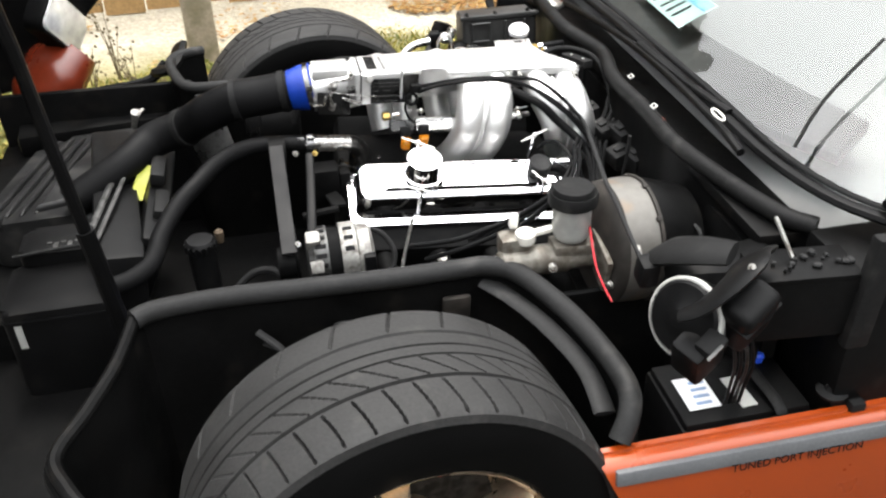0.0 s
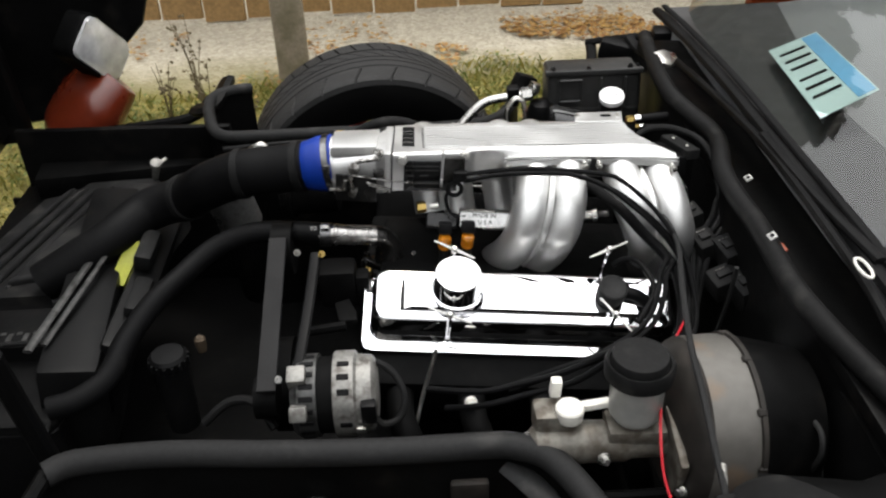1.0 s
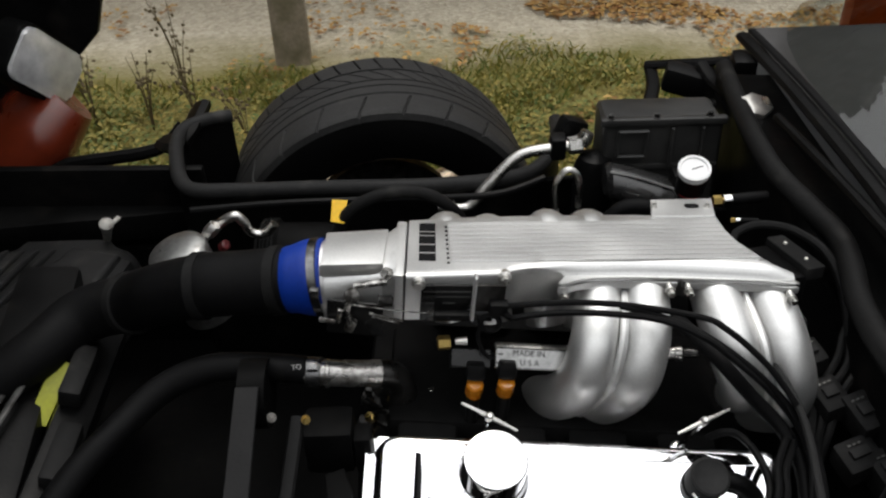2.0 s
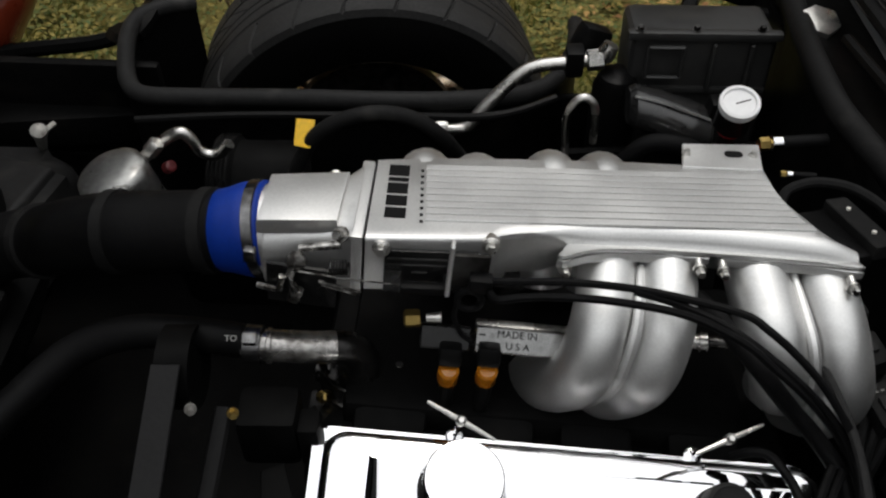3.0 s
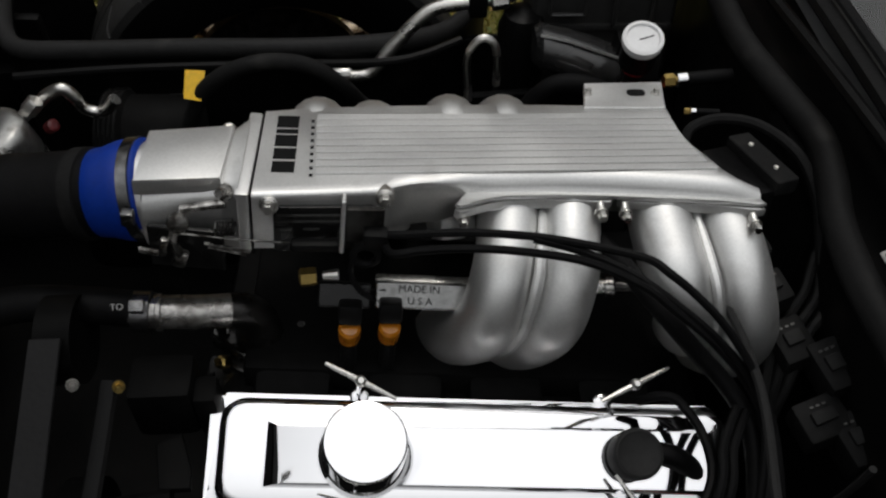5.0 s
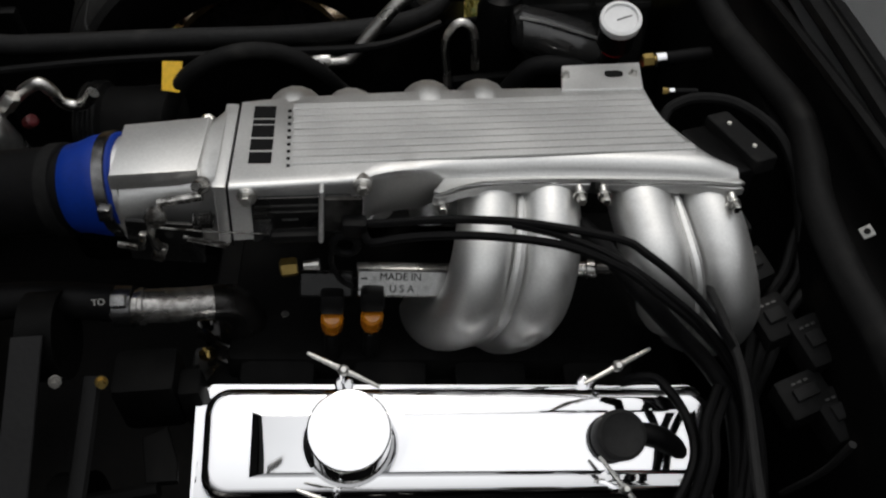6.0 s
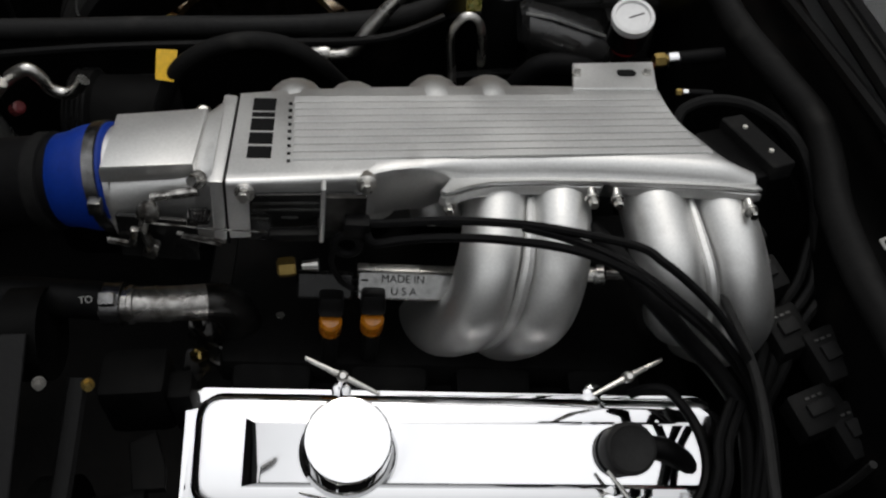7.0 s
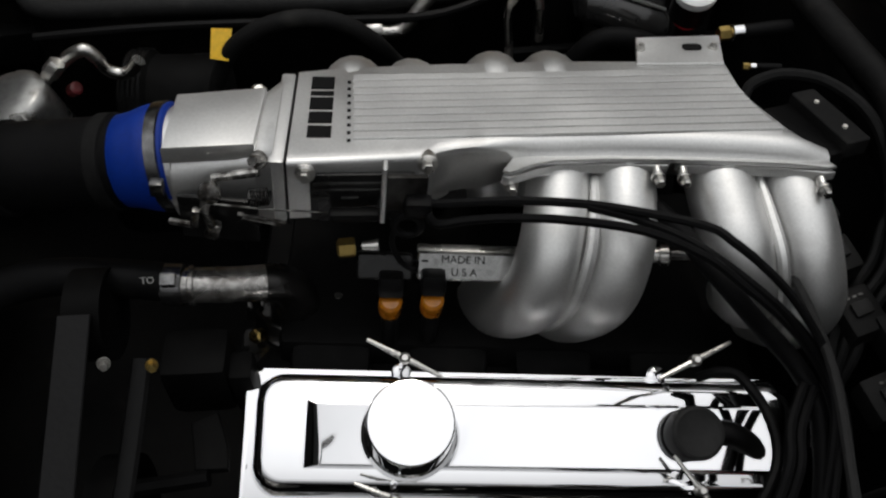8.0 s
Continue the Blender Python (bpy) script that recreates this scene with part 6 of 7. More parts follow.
end = thing("cable_ferrule", "bright ferrule on the end of the cable", "ferrule", Matrix.Translation((0.004, 0.006, 0.006)))
bm = B()
sweep(bm, [(.268, -.632, .700), (.263, -.655, .695)], 0.0045, 10, smooth=False)
part("sleeve", bm, ALT_CASE, end)
cable("red_wire", [(.330, -.28, .61), (.310, -.315, .615), (.278, -.358, .605), (.250, -.41, .60), (.252, -.44, .640), (.236, -.50, .662), (.226, -.545, .650), (.225, -.575, .622), (.231, -.60, .600), (.237, -.622, .585)], 0.0018, RED, "thin red wire beside the brake booster", Matrix.Translation((0.005, 0.006, 0.010)), category="wire")
for k in range(3):
    d = 0.011 * k
    cable("wire_harness", [(.500, .045, .690), (.470 + d * 0.4, -.005, .682), (.450 + d * 0.5, -.03 - d * 0.5, .676), (.434 + d, -.06 - d * 0.5, .661), (.405 + d, -.09 - d * 0.5, .640), (.392 + d * 0.8, -.12 - d * 0.5, .618), (.390 + d * 0.5, -.145, .578), (.385, -.175, .53)], 0.0050, SEAL_RUBBER, "black harness wire along the firewall", group="firewall wires")


# ---------------------------------------------------------------- battery corner
battery = thing("battery", "black car battery with white and blue label", "battery", pose(0.386, -0.768, 0.313))
bm = B()
block(bm, (0, 0, 0.095), (0.215, 0.148, 0.19), bevel=0.006)
part("case", bm, PLASTIC, battery)
bm = B()
block(bm, (0, 0, 0.194), (0.205, 0.138, 0.016), bevel=0.005)
part("lid", bm, PLASTIC, battery)
bm = B()
block(bm, (-0.058, -0.006, 0.2033), (0.052, 0.070, 0.0012))
part("label", bm, PAPER, battery, "white label")
bm = B()
for k in range(4):
    block(bm, (-0.056 + 0.002 * k, -0.030 + 0.015 * k, 0.2046), (0.026, 0.006, 0.0008))
part("label_line", bm, material("faded_blue_print", (0.20, 0.28, 0.42), 0.5, 0, 0.15, 120, 20, 0.05, 0.05), battery)
bm = B()
block(bm, (0.008, -0.018, 0.2033), (0.026, 0.068, 0.0012), (0, 0, 4))
part("warning_label", bm, MILKY, battery, "worn grey label")
bm = B()
sweep(bm, [(0.045, 0.06, 0.215), (0.046, 0.0, 0.213), (0.048, -0.06, 0.212), (0.050, -0.080, 0.195), (0.050, -0.082, 0.14)], 0.010, 8, 5, flat=0.3)
part("strap", bm, RUBBER_GREY, battery, "rubber hold-down strap")
bm = B()
lathe(bm, [(0.010, 0), (0.011, 0.012), (0.008, 0.016)], pose(0.072, 0.045, 0.202), 16)
part("terminal_cap", bm, BLUE_DARK, battery, "bright blue terminal cap")

servo = thing("vacuum_servo", "round black vacuum servo with pale rim on a bracket", "vacuum servo", aim((0.261, -0.820, 0.714), (-0.84, -0.42, 0.34)))
bm = B()
lathe(bm, [(0.030, -0.060), (0.050, -0.040), (0.056, -0.010), (0.056, 0.002)], None, 36)
part("body", bm, PLASTIC, servo)
bm = B()
lathe(bm, [(0.0565, -0.010), (0.0585, -0.008), (0.0595, 0.000), (0.0565, 0.002)], None, 48)
part("rim_band", bm, MILKY, servo, "pale rim band")
bm = B()
lathe(bm, [(0.056, 0.000), (0.050, 0.006), (0.030, 0.009), (0.016, 0.016), (0.012, 0.018)], None, 36)
part("diaphragm", bm, PLASTIC, servo)
motor = thing("servo_motor", "black moulded housing beside the vacuum servo", "housing", pose(0.338, -0.845, 0.726, 18, -20, 26))
bm = B()
block(bm, (0, 0, 0), (0.075, 0.055, 0.095), (0, 0, 0), 0.018, 4)
part("housing", bm, PLASTIC, motor)
bm = B()
block(bm, (0.0, 0.0, 0.015), (0.077, 0.057, 0.006), (0, 0, 0), 0.003)
part("seam_lip", bm, RUBBER, motor)
arm = thing("servo_bracket", "black pressed bracket carrying the vacuum servo", "bracket", Matrix.Translation((0.0, 0.013, 0.014)))
bm = B()
sweep(bm, [(0.238, -0.858, 0.728), (0.262, -0.872, 0.748), (0.295, -0.874, 0.778), (0.323, -0.862, 0.793), (0.345, -0.835, 0.786), (0.385, -0.80, 0.768)], [0.014, 0.021, 0.028, 0.033, 0.030, 0.024], 12, 6, flat=0.28)
part("arm", bm, PLASTIC, arm)
bm = B()
sweep(bm, [(0.262, -0.705, 0.715), (0.282, -0.725, 0.738), (0.305, -0.770, 0.765), (0.335, -0.805, 0.778)], [0.022, 0.034, 0.032, 0.026], 10, 6, flat=0.4)
part("rear_arm", bm, RUBBER_GREY, arm)
bm = B()
block(bm, (0.252, -0.720, 0.705), (0.030, 0.034, 0.045), (10, 0, 0), 0.008)
part("clevis", bm, PLASTIC, arm)
bm = B()
bolt(bm, (0.320, -0.878, 0.806), (-0.2, -0.7, 0.7), 0.0040, 0.006)
part("bolt", bm, ALT_CASE, arm)
module = thing("relay_module", "black module with plugged connectors above the battery", "module", pose(0.276, -0.843, 0.669, 14, -24, 24))
bm = B()
block(bm, (0, 0, 0), (0.062, 0.05, 0.085), bevel=0.010)
part("case", bm, PLASTIC, module)
bm = B()
block(bm, (0.004, -0.018, 0.046), (0.036, 0.030, 0.022), (0, 0, 0), 0.004)
part("connector", bm, RUBBER_GREY, module)
bm = B()
block(bm, (-0.006, -0.032, 0.056), (0.030, 0.005, 0.004), (0, 0, 0), 0.001)
part("clip", bm, STRIP_METAL, module)
for k in range(4):
    d = 0.008 * k
    cable("connector_wire", [(.295 + d, -.862, .700), (.320 + d, -.868, .670 + d * 0.5), (.335 + d * 1.2, -.862, .62), (.345 + d, -.845, .56), (.352 + d, -.83, .515)], 0.0028, (RUBBER_GREY, RUBBER, ALU_DARK, RUBBER)[k], "thin wire of the loom above the battery", Matrix.Translation((0, 0.013, 0.014)), group="battery loom", category="wire")

# ---------------------------------------------------------------- rear of the bay
relay = thing("relay_box", "dark relay box with two pale screws by the firewall", "relay box")
bm = B()
r_m = Matrix.Translation((0.3985, 0.040, 0.7475)) @ pose(0, 0, 0, -6, 5, 17)
slab(bm, rounded(0.026, 0.082, 0.003, 2), -0.012, 0.004, 0.001, r_m, 1)
part("plate", bm, RUBBER_GREY, relay)
bm = B()
slab(bm, rounded(0.036, 0.080, 0.005, 2), -0.040, -0.006, 0.004, r_m @ pose(-0.026, 0, 0), 2)
part("case", bm, PLASTIC, relay)
for y in (0.020, -0.020):
    bm = B()
    lathe(bm, [(0.0022, 0.003), (0.0022, 0.006)], r_m @ pose(0, y, 0), 10)
    part("screw", bm, WHITE, relay)
cable("rear_cable", [(.335, .085, .735), (.345, .095, .745), (.373, .098, .752), (.411, .087, .75), (.439, .047, .745), (.452, .010, .72), (.452, -.04, .68)], 0.0055, RUBBER_GREY, "black cable looped behind the plenum")
for p, s in (((.412, -.105, .640), (.034, .045, .04)), ((.440, -.135, .640), (.030, .050, .045)), ((.425, -.175, .615), (.045, .04, .04)), ((.452, -.195, .610), (.035, .05, .05)), ((.40, -.06, .66), (.03, .035, .05)), ((.378, -.02, .69), (.03, .05, .05))):
    conn = thing("connector_block", "black harness connector on the firewall", "connector", pose(*p, 10, -14, 14), group="firewall connectors")
    bm = B()
    block(bm, (0, 0, 0), s, bevel=0.005)
    part("shell", bm, RUBBER_GREY, conn)
    bm = B()
    block(bm, (0, 0, s[2] / 2 + 0.002), (s[0] * 0.5, s[1] * 0.3, 0.006), bevel=0.002)
    part("latch", bm, SEAL_RUBBER, conn)
    bm = B()
    for k in range(3):
        block(bm, (-0.006 + 0.006 * k, s[1] * 0.28, s[2] / 2 + 0.0006), (0.0035, 0.002, 0.0012))
    part("pale_mark", bm, STRIP_METAL, conn)
for p in ((.470, -.092, .752), (0.425, -0.308, 0.787)):
    c = thing("panel_clip", "small pale square clip on the cowl wall", "clip", pose(*p, 15, -25, 8), group="cowl clips")
    bm = B()
    block(bm, (0, 0, 0), (0.011, 0.011, 0.003), bevel=0.001)
    part("leaf", bm, MILKY, c)
    bm = B()
    lathe(bm, [(0.003, 0.0016), (0.003, 0.0022)], None, 10)
    part("hole", bm, INK, c)
flake = thing("orange_fragment", "small chipped orange fragment beside the cowl clip", "fragment", pose(0.461, -0.265, 0.738, 15, -25, 30))
bm = B()
slab(bm, [(-0.005, -0.009), (0.003, -0.010), (0.006, 0.002), (0.001, 0.011), (-0.004, 0.006)], -0.003, 0.002, 0.001, None, 1)
part("chip", bm, ORANGE, flake)
loop = thing("wire_loop", "white looped wire lying on the cowl", "loop", Matrix.Translation((.483, -.438, .822)) @ pose(0, 0, 0, 20, 0, 20))
bm = B()
sweep(bm, [(0.007 * math.cos(a), 0.015 * math.sin(a), 0) for a in [2 * math.pi * k / 12 for k in range(13)]], 0.0020, 6, 3)
part("wire", bm, WHITE, loop)

gauge = thing("pressure_gauge", "white-faced pressure gauge on its fitting", "gauge", aim((0.3255, 0.251, 0.707), (-0.06, -0.34, 1)))
bm = B()
lathe(bm, [(0.010, -0.05), (0.010, 0.0), (0.021, 0.006), (0.021, 0.040)], None, 28)
part("body", bm, PLASTIC, gauge)
bm = B()
lathe(bm, [(0.018, 0.038), (0.0225, 0.040), (0.0235, 0.046), (0.023, 0.050), (0.019, 0.051), (0.018, 0.048)], None, 36)
part("bezel", bm, PAPER, gauge, "white bezel ring")
bm = B()
lathe(bm, [(0.0185, 0.0465), (0.0185, 0.0475)], None, 32)
part("dial", bm, MILKY, gauge)
bm = B()
block(bm, (0.004, 0.002, 0.0482), (0.018, 0.0014, 0.0006), (0, 0, 25))
part("needle", bm, INK, gauge)
bm = B()
lathe(bm, [(0.012, -0.004), (0.017, -0.002), (0.017, 0.005), (0.012, 0.007)], None, 24)
part("collar", bm, RED, gauge, "red collar at the foot")
cable("red_lead", [(.335, .245, .665), (.338, .225, .690), (.332, .212, .700), (.318, .208, .690), (.308, .222, .670)], 0.004, RED, "short red lead at the foot of the gauge", category="wire")
for p, w, size in (((.346, .206, .716), (1, 0.1, 0), 1.0), ((.341, .118, .746), (1, -0.1, 0), 0.45)):
    f = thing("hose_fitting", "brass fitting with bright hose end behind the plenum", "fitting", aim(p, w) @ Matrix.Scale(size, 4), group="hose fittings")
    bm = B()
    lathe(bm, [(0.007, 0), (0.008, 0.002), (0.008, 0.012), (0.006, 0.013)], None, 6)
    part("brass_nut", bm, BRASS, f)
    bm = B()
    lathe(bm, [(0.006, 0.013), (0.009, 0.015), (0.009, 0.026), (0.006, 0.028)], None, 14)
    part("ferrule", bm, CHROME, f)
    bm = B()
    lathe(bm, [(0.008, 0.028), (0.0085, 0.06), (0.008, 0.08)], None, 12)
    part("hose", bm, RUBBER, f)

# ---------------------------------------------------------------- far side of the bay
acbox = thing("heater_box", "matt black heater and air box by the firewall", "heater box")
bm = B()
block(bm, (0.333, 0.482, 0.608), (0.196, 0.100, 0.206), (-3, 0, -1), 0.014, 3)
part("case", bm, HEATER, acbox)
bm = B()
block(bm, (0.330, 0.438, 0.7165), (0.205, 0.016, 0.012), (-3, 0, -1), 0.004)
block(bm, (0.330, 0.434, 0.634), (0.190, 0.012, 0.010), (-3, 0, -1), 0.003)
part("case_lip", bm, HEATER, acbox)
bm = B()
for c, size in (((0.280, 0.427, 0.704), (0.050, 0.008, 0.005)), ((0.280, 0.428, 0.657), (0.050, 0.008, 0.005)), ((0.2565, 0.4275, 0.6805), (0.005, 0.008, 0.047)), ((0.3035, 0.4275, 0.6805), (0.005, 0.008, 0.047)), ((0.345, 0.429, 0.672), (0.006, 0.008, 0.070)), ((0.395, 0.429, 0.672), (0.006, 0.008, 0.070))):
    block(bm, c, size, (-3, 0, -1), 0.002, 1)
part("case_rib", bm, HEATER, acbox)
bm = B()
for p in ((0.244, 0.440, 0.722), (0.318, 0.440, 0.722), (0.405, 0.440, 0.722)):
    bolt(bm, p, (0, -0.1, 1), 0.0045, 0.006)
part("case_screw", bm, GREASY, acbox)
bm = B()
loft(bm, [[(x, y0 + 0.5 * d * math.cos(a), z0 + h * math.sin(a)) for a in [2 * math.pi * k / 16 for k in range(16)]] for x, y0, z0, d, h in ((0.232, 0.392, 0.636, 0.050, 0.024), (0.240, 0.388, 0.637, 0.066, 0.030), (0.270, 0.382, 0.631, 0.074, 0.030), (0.305, 0.376, 0.622, 0.078, 0.029), (0.334, 0.372, 0.616, 0.074, 0.026), (0.342, 0.372, 0.615, 0.060, 0.021))])
part("duct_cover", bm, BLOWER, acbox, "shiny black moulded cover")
# the glossy cover's edge highlight, modelled as a thin silver strip
bm = B()
sweep(bm, [(0.236, 0.372, 0.664), (0.270, 0.364, 0.660), (0.305, 0.357, 0.650), (0.336, 0.353, 0.640)], 0.0022, 6, 4)
part("cover_highlight", bm, CANISTER, acbox, "thin bright strip standing in for the edge highlight")
bm = B()
block(bm, (0.352, 0.376, 0.640), (0.034, 0.030, 0.034), (0, 8, 0), 0.006)
part("relay", bm, PLASTIC, acbox)
hinge = thing("hood_latch_frame", "black latch frame at the bay's far corner", "bracket")
bm = B()
for p in (((.375, .765, .655), (.50, .70, .69), (.607, .655, .718)), ((.385, .76, .65), (.375, .69, .645), (.352, .625, .635)), ((.36, .62, .64), (.45, .59, .66), (.50, .57, .68)), ((.46, .69, .69), (.47, .63, .68), (.48, .56, .69))):
    sweep(bm, p, 0.013, 8, 4, flat=0.6)
part("bar", bm, PAINT_BLACK, hinge)
bm = B()
block(bm, (.44, .68, .660), (.10, .05, .05), (0, 10, -20), 0.012)
block(bm, (.53, .66, .690), (.05, .06, .06), (0, 0, -10), 0.012)
part("latch", bm, PLASTIC, hinge)
bm = B()
slab(bm, [(-0.026, -0.020), (0.004, -0.028), (0.016, -0.016), (0.026, -0.006), (0.022, 0.020), (-0.006, 0.026), (-0.028, 0.010)], -0.008, 0.006, 0.003, pose(.478, .441, .735, 14, 10, 0), 2)
part("bright_bracket", bm, STEEL, hinge)
pipe = thing("refrigerant_pipe", "bare aluminium refrigerant pipe with nut", "pipe")
bm = B()
sweep(bm, [(.205, .458, .667), (.175, .456, .664), (.147, .455, .661), (.111, .455, .655), (.085, .452, .640), (.045, .440, .602), (.018, .430, .572), (.000, .427, .566), (-.04, .430, .566)], 0.0095, 14, 6)
part("tube", bm, STEEL, pipe)
bm = B()
lathe(bm, [(0.013, -0.012), (0.015, -0.010), (0.015, 0.010), (0.013, 0.012)], aim((.192, .457, .665), (1, 0.05, 0.1)), 6)
lathe(bm, [(0.012, -0.012), (0.013, 0.0), (0.011, 0.012)], aim((.208, .460, .676), (0.4, 0.1, 0.9)), 14)
lathe(bm, [(0.012, -0.014), (0.014, -0.01), (0.014, 0.01), (0.012, 0.014)], aim((-.025, .429, .567), (1, -0.05, 0.05)), 12)
part("nut", bm, STEEL, pipe)
bm = B()
block(bm, (.163, .457, .664), (.026, .032, .040), (0, 0, 0), 0.006)
part("insulator", bm, PLASTIC, pipe)
drier = thing("receiver_drier", "black upright receiver canister beside the heater box", "canister", pose(0.225, 0.445, 0.50))
bm = B()
lathe(bm, [(0.030, 0), (0.034, 0.01), (0.034, 0.13), (0.026, 0.15), (0.010, 0.155)], None, 28)
part("shell", bm, PLASTIC, drier)
bm = B()
block(bm, (-0.035, 0.06, 0.165), (0.05, 0.03, 0.05), (0, 25, 20), 0.01)
part("switch", bm, PLASTIC, drier)
cable("vacuum_pipe", [(.131, .236, .665), (.130, .24, .691), (.128, .24, .729), (.137, .24, .750), (.148, .24, .755), (.159, .24, .744), (.162, .24, .716), (.163, .242, .690)], 0.0046, STEEL, "thin bright bent vacuum pipe", category="pipe", n=10)
cable("heater_hose", [(-.222, .278, .560), (-.208, .280, .604), (-.195, .280, .636), (-.175, .280, .668), (-.138, .280, .693), (-.094, .281, .702), (-.052, .284, .691), (-.020, .290, .661), (0, .320, .61), (.012, .35, .57)], 0.0098, RUBBER_GREY, "thick black heater hose looping over the far valve cover", category="hose", n=14)
cable("heater_hose", [(.20, .27, .62), (.235, .268, .665), (.28, .262, .668), (.318, .268, .64)], 0.012, RUBBER, "short black heater hose behind the plenum", category="hose", n=12)
cable("brake_line", [(-.45, .40, .60), (-.30, .405, .605), (-.10, .41, .602), (.05, .40, .61), (.14, .43, .62)], 0.006, PLASTIC, "black line along the far rail", category="pipe")
tag = thing("warning_tag", "bright yellow folded tag on the compressor", "tag", pose(-0.190, 0.284, 0.668, 40, 0, 5))
bm = B()
slab(bm, [(-0.014, -0.015), (0.006, -0.020), (0.014, 0.016), (-0.009, 0.019)], 0, 0.0015, 0.0)
part("sheet", bm, YELLOW, tag)
for q in ((-.145, .215, .655), (-.118, .205, .640), (-.16, .20, .63)):
    f = thing("small_fitting", "bright small fitting beside the throttle", "fitting", aim(q, (0.2, -0.3, 1)), group="small fittings")
    bm = B()
    lathe(bm, [(0.007, -0.012), (0.009, -0.008), (0.009, 0.004), (0.005, 0.008)], None, 8)
    part("nut", bm, CANISTER, f)
compressor = thing("compressor", "black air conditioning compressor at the engine's front", "compressor", aim((-0.275, 0.330, 0.545), (-1, 0.05, 0)))
bm = B()
lathe(bm, [(0.03, -0.07), (0.055, -0.065), (0.06, -0.05), (0.06, 0.02), (0.066, 0.025), (0.066, 0.05), (0.03, 0.055)], None, 32)
part("shell", bm, SHADE_BLACK, compressor)
bm = B()
for z in (0.028, 0.034, 0.040, 0.046):
    lathe(bm, [(0.066, z - 0.002), (0.0685, z), (0.066, z + 0.002)], None, 36)
part("pulley_groove", bm, GLOSS_BLACK, compressor)
bm = B()
lathe(bm, [(0.050, 0.052), (0.052, 0.058), (0.030, 0.060), (0.012, 0.066)], None, 28)
part("clutch_plate", bm, SHADE_BLACK, compressor)
bm = B()
block(bm, (-0.055, 0.0, -0.03), (0.03, 0.05, 0.04), (0, 0, 0), 0.008)
part("port_block", bm, GLOSS_BLACK, compressor)
muffler = thing("silver_canister", "dull silver domed canister with hex fittings", "canister", aim((-0.430, 0.256, 0.597), (-0.22, -0.10, 1)))
bm = B()
lathe(bm, [(0.044, -0.10), (0.046, 0.014), (0.047, 0.022), (0.0445, 0.031), (0.038, 0.0355), (0.018, 0.038), (0.004, 0.0385)], None, 40)
part("shell", bm, CANISTER, muffler, angle=60)
bm = B()
to_can = aim((-0.430, 0.256, 0.597), (-0.22, -0.10, 1)).inverted()
for p, w, r in (((-0.386, 0.285, 0.643), (0.7, 0.1, 0.7), 0.0105), ((-0.410, 0.208, 0.632), (0.1, -0.8, 0.6), 0.0120)):
    lathe(bm, [(r * 0.9, -0.012), (r, -0.010), (r, 0.008), (r * 0.85, 0.010)], to_can @ aim(p, w), 6)
    lathe(bm, [(r * 0.75, -0.030), (r * 0.75, -0.010)], to_can @ aim(p, w), 12)
part("hex_fitting", bm, STEEL, muffler)
bm = B()
lathe(bm, [(0.008, 0), (0.008, 0.012), (0.005, 0.014)], to_can @ aim((-0.378, 0.288, 0.606), (0.7, -0.3, 0.6)), 10)
part("red_cap", bm, DULL_RED, muffler, "small red cap")
cable("canister_pipe", [(-.389, .298, .633), (-.373, .300, .645), (-.360, .300, .653), (-.349, .300, .655), (-.340, .300, .643), (-.333, .300, .626), (-.320, .300, .619), (-.306, .300, .623), (-.293, .300, .638)], 0.0078, STEEL, "bright S-bent pipe leaving the canister", category="pipe", n=14)
for q, s in (((-.599, .41, .572), 1.2),):
    f = thing("bright_fitting", "bright flat-topped fitting by the far front rail", "fitting", aim(q, (0.3, -0.4, 0.9)), group="front fittings")
    bm = B()
    lathe(bm, [(0.006, -0.06), (0.008 * s, -0.006), (0.010 * s, -0.005), (0.010 * s, 0.002), (0.006 * s, 0.004)], None, 14)
    part("cap", bm, ALT_CASE, f)
    bm = B()
    block(bm, (0.014 * s, 0.002, -0.004), (0.016 * s, 0.008, 0.005), (0, 0, 20), 0.002)
    part("lever", bm, ALT_CASE, f)

# ---------------------------------------------------------------- radiator end
shroud = thing("air_cleaner_lid", "broad ribbed black air cleaner lid ahead of the engine", "air cleaner", Matrix.Translation((-0.726, 0.213, 0.532)) @ pose(0, 0, 0, -4, -6, -9))
bm = B()
slab(bm, rounded(0.30, 0.47, 0.07), -0.10, 0.0, 0.035, None, 5)
slab(bm, [(-0.02, -0.20), (0.10, -0.17), (0.13, 0.0), (0.13, 0.17), (0.03, 0.20), (0.0, 0.0)], -0.02, 0.014, 0.010, None, 4)
part("lid", bm, LID, shroud)
for k in range(4):
    bm = B()
    sweep(bm, [(-0.118 + 0.032 * k, -0.20, -0.008), (-0.113 + 0.032 * k, -0.16, 0.002), (-0.105 + 0.030 * k, 0.16, 0.002), (-0.103 + 0.030 * k, 0.20, -0.008)], 0.0085, 8, 4, flat=0.7)
    part("lid_rib", bm, LID, shroud)
radiator = thing("radiator_shroud", "black radiator shroud with pale metal edge strips", "radiator", Matrix.Translation((0.023, -0.007, 0.019)))
bm = B()
block(bm, (-0.645, 0.0, 0.46), (0.09, 0.56, 0.24), (0, 8, 7), 0.015)
block(bm, (-0.57, -0.02, 0.50), (0.05, 0.40, 0.16), (0, 25, 0), 0.012)
part("shell", bm, PLASTIC, radiator)
for p, q, r in (((-.660, -.236, .588), (-.631, .006, .590), 0.0075), ((-.638, -.226, .590), (-.598, .070, .596), 0.005)):
    bm = B()
    sweep(bm, [p, q], r, 8, smooth=False, flat=0.5)
    part("edge_strip", bm, STRIP_METAL, radiator)
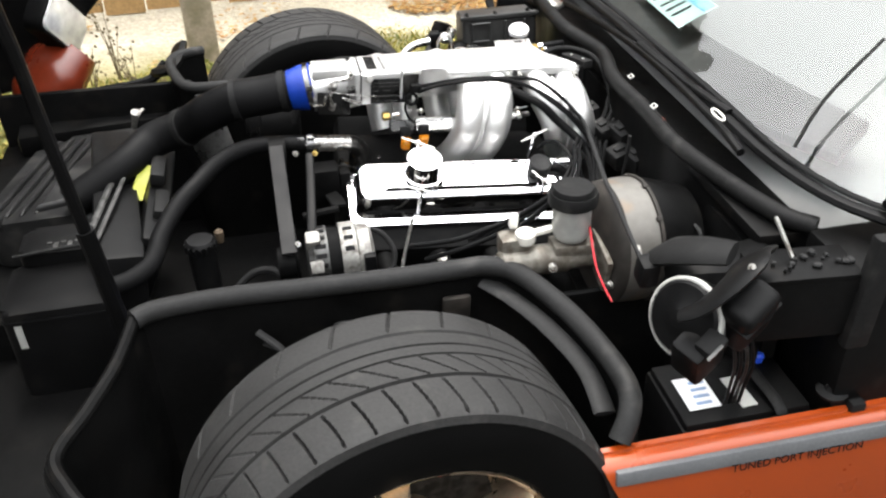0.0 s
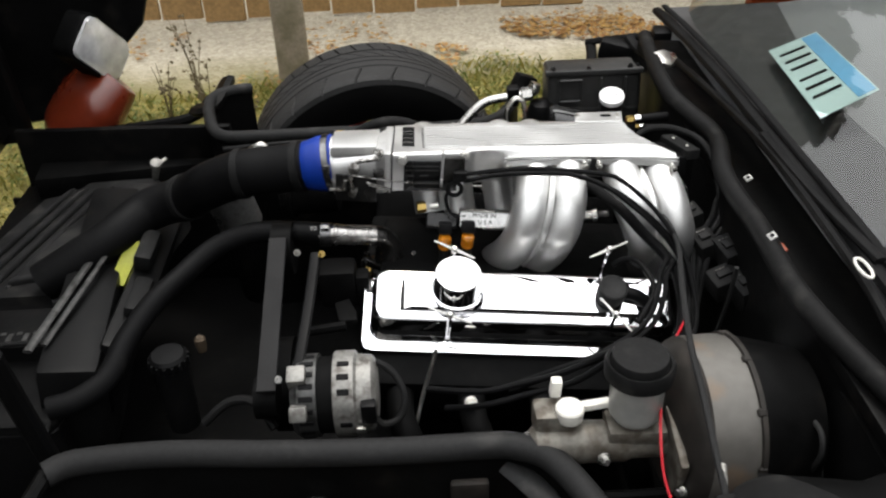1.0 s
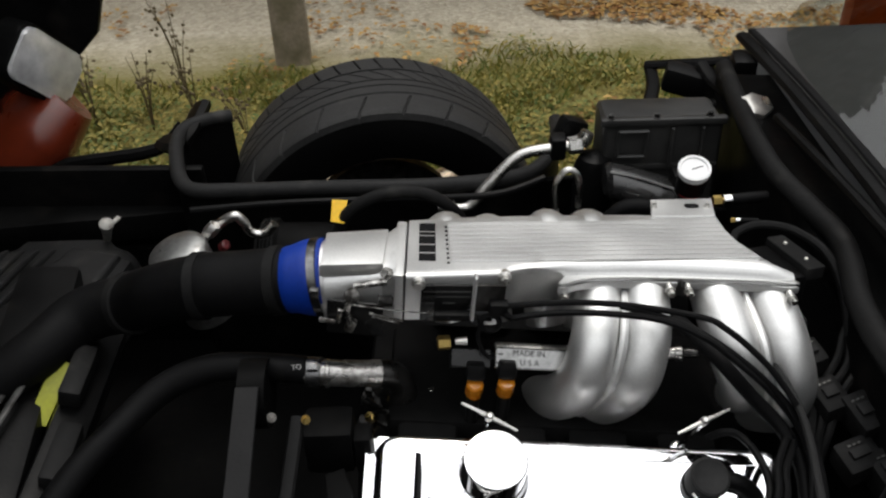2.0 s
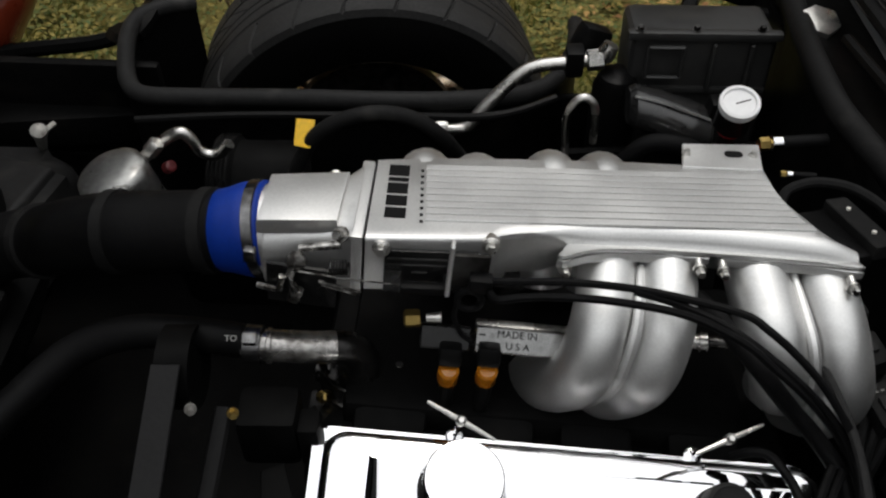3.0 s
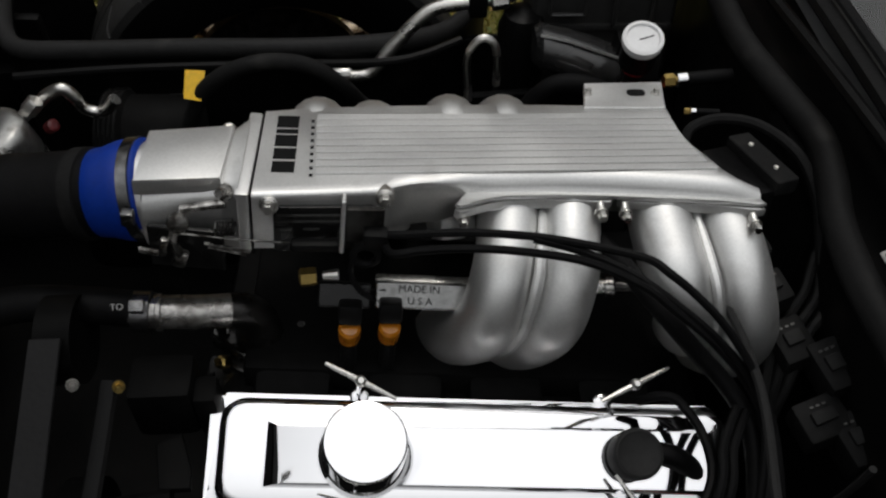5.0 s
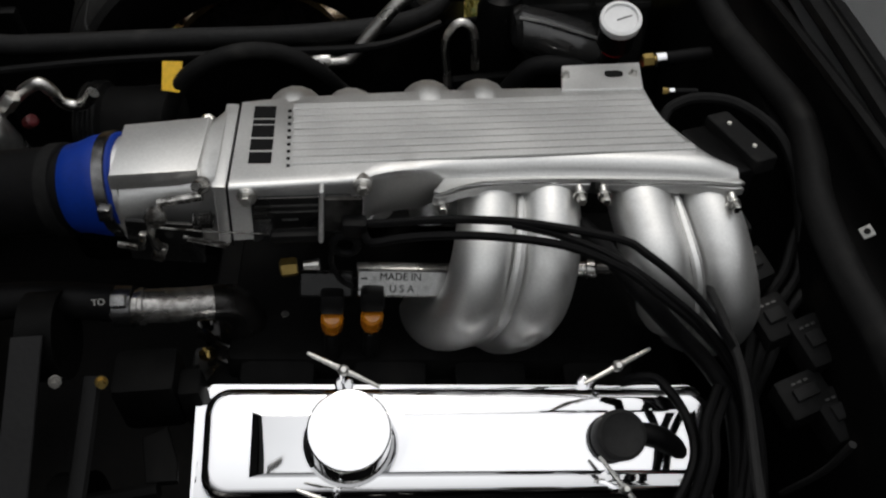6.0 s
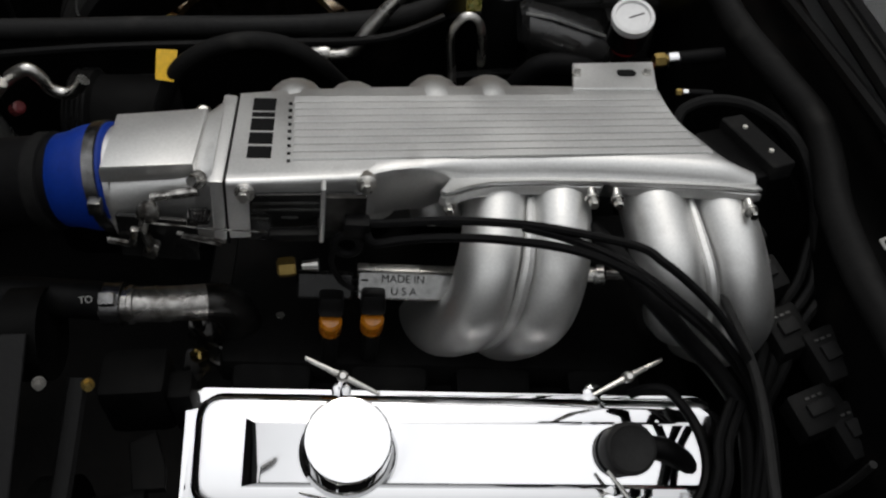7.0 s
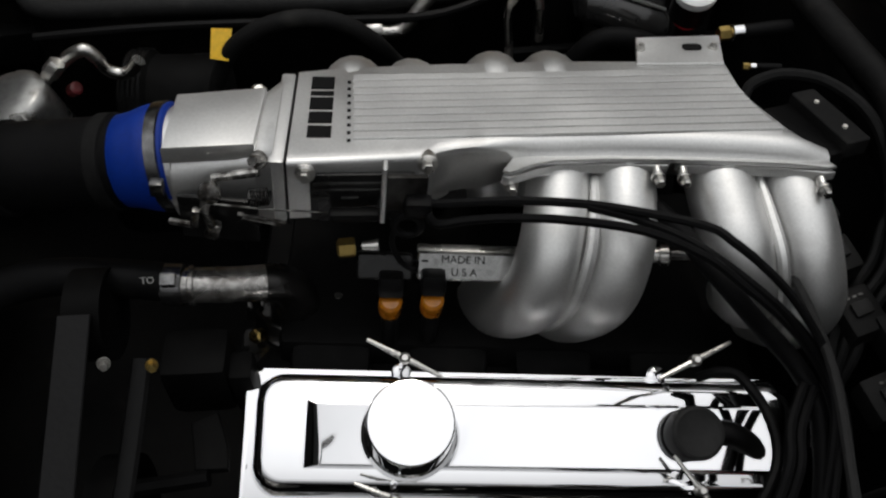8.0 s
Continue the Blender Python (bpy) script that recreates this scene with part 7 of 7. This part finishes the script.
bm = B()
for cc in ((-.54, .02, .592), (-.53, -.10, .575)):
    block(bm, cc, (0.03, 0.09, 0.03), (0, 15, 0), 0.008)
part("tank", bm, RUBBER_GREY, radiator)
label = thing("yellow_label", "yellow-green warning label on the radiator shroud", "label", Matrix.Translation((-.553, -0.002, .597)) @ pose(0, 0, 0, 30, 14, -12))
bm = B()
block(bm, (0, 0, 0), (0.026, 0.085, 0.002), bevel=0.0005, seg=1)
part("sheet", bm, YELLOW_GREEN, label)
steering = thing("pump_reservoir", "black pump reservoir with a ribbed round cap", "reservoir", pose(-0.432, -0.247, 0.509))
bm = B()
lathe(bm, [(0.024, -0.06), (0.026, 0.0), (0.026, 0.06)], None, 24)
part("tank", bm, PLASTIC, steering)
bm = B()
lathe(bm, [(0.026, 0.06), (0.028, 0.064), (0.028, 0.078), (0.024, 0.083), (0.01, 0.084)], None, 24)
part("cap", bm, PLASTIC, steering)
bm = B()
for k in range(16):
    a = k * math.pi / 8
    block(bm, (0.0285 * math.cos(a), 0.0285 * math.sin(a), 0.070), (0.005, 0.005, 0.014), (0, 0, math.degrees(a)), 0.001, 1)
part("cap_rib", bm, PLASTIC, steering)
sender = thing("rusty_sender", "rusty brown sender beside the pump reservoir", "sender", pose(-0.402, -0.177, 0.559))
bm = B()
lathe(bm, [(0.007, -0.022), (0.009, -0.008), (0.009, 0.002), (0.005, 0.006)], None, 12)
part("shell", bm, material("rusty_brown", (0.06, 0.042, 0.025), 0.7, 0.3, 0.3, 140, 20, 0.3, 0.1), sender)
cable("pump_hose", [(-.40, -.30, .49), (-.36, -.29, .52), (-.32, -.30, .525), (-.29, -.33, .50)], 0.007, RUBBER_GREY, "thin grey return hose by the pump", FRONT, category="hose")
washer = thing("washer_tank", "black tank with a white paper strip behind the front rail", "tank", pose(-0.694, -0.238, 0.480))
bm = B()
slab(bm, rounded(0.20, 0.17, 0.02), -0.17, 0.052, 0.012, None, 3)
part("tank", bm, PLASTIC, washer)
bm = B()
slab(bm, rounded(0.205, 0.175, 0.02), 0.030, 0.036, 0.002, None, 1)
slab(bm, rounded(0.19, 0.10, 0.02), 0.03, 0.080, 0.010, pose(0.01, 0.115, 0, 0, 0, 0), 3)
part("tank_lid", bm, PLASTIC, washer)
bm = B()
block(bm, (-0.072, -0.0865, 0.002), (0.012, 0.002, 0.050))
part("paper_strip", bm, MILKY, washer, "white paper strip")
bm = B()
for k in range(5):
    block(bm, (-0.03 + 0.013 * k, 0.10 - 0.01 * (k % 2), 0.0808), (0.008, 0.007 + 0.012 * (k % 2), 0.0014))
part("faded_mark", bm, STRIP_METAL, washer)
bm = B()
sweep(bm, [(0.085, 0.05, 0.083), (0.09, -0.02, 0.060), (0.088, -0.09, 0.040)], 0.005, 8, 4)
sweep(bm, [(-0.09, 0.06, 0.083), (0.03, 0.065, 0.088), (0.09, 0.05, 0.083)], 0.004, 8, 4)
part("cable", bm, RUBBER_GREY, washer)

# glossy blue block added in place of a blue glint
glint = thing("blue_glint", "dark blue block standing in for a glint near the front rail", "connector", pose(-0.467, -0.358, 0.483, 0, 0, 8))
bm = B()
block(bm, (0, 0, 0), (0.06, 0.03, 0.02), bevel=0.005)
part("shell", bm, material("dark_blue_glint", (0.006, 0.012, 0.06), 0.15, 0, 0.2, 60, 9, 0.1, 0.05), glint)
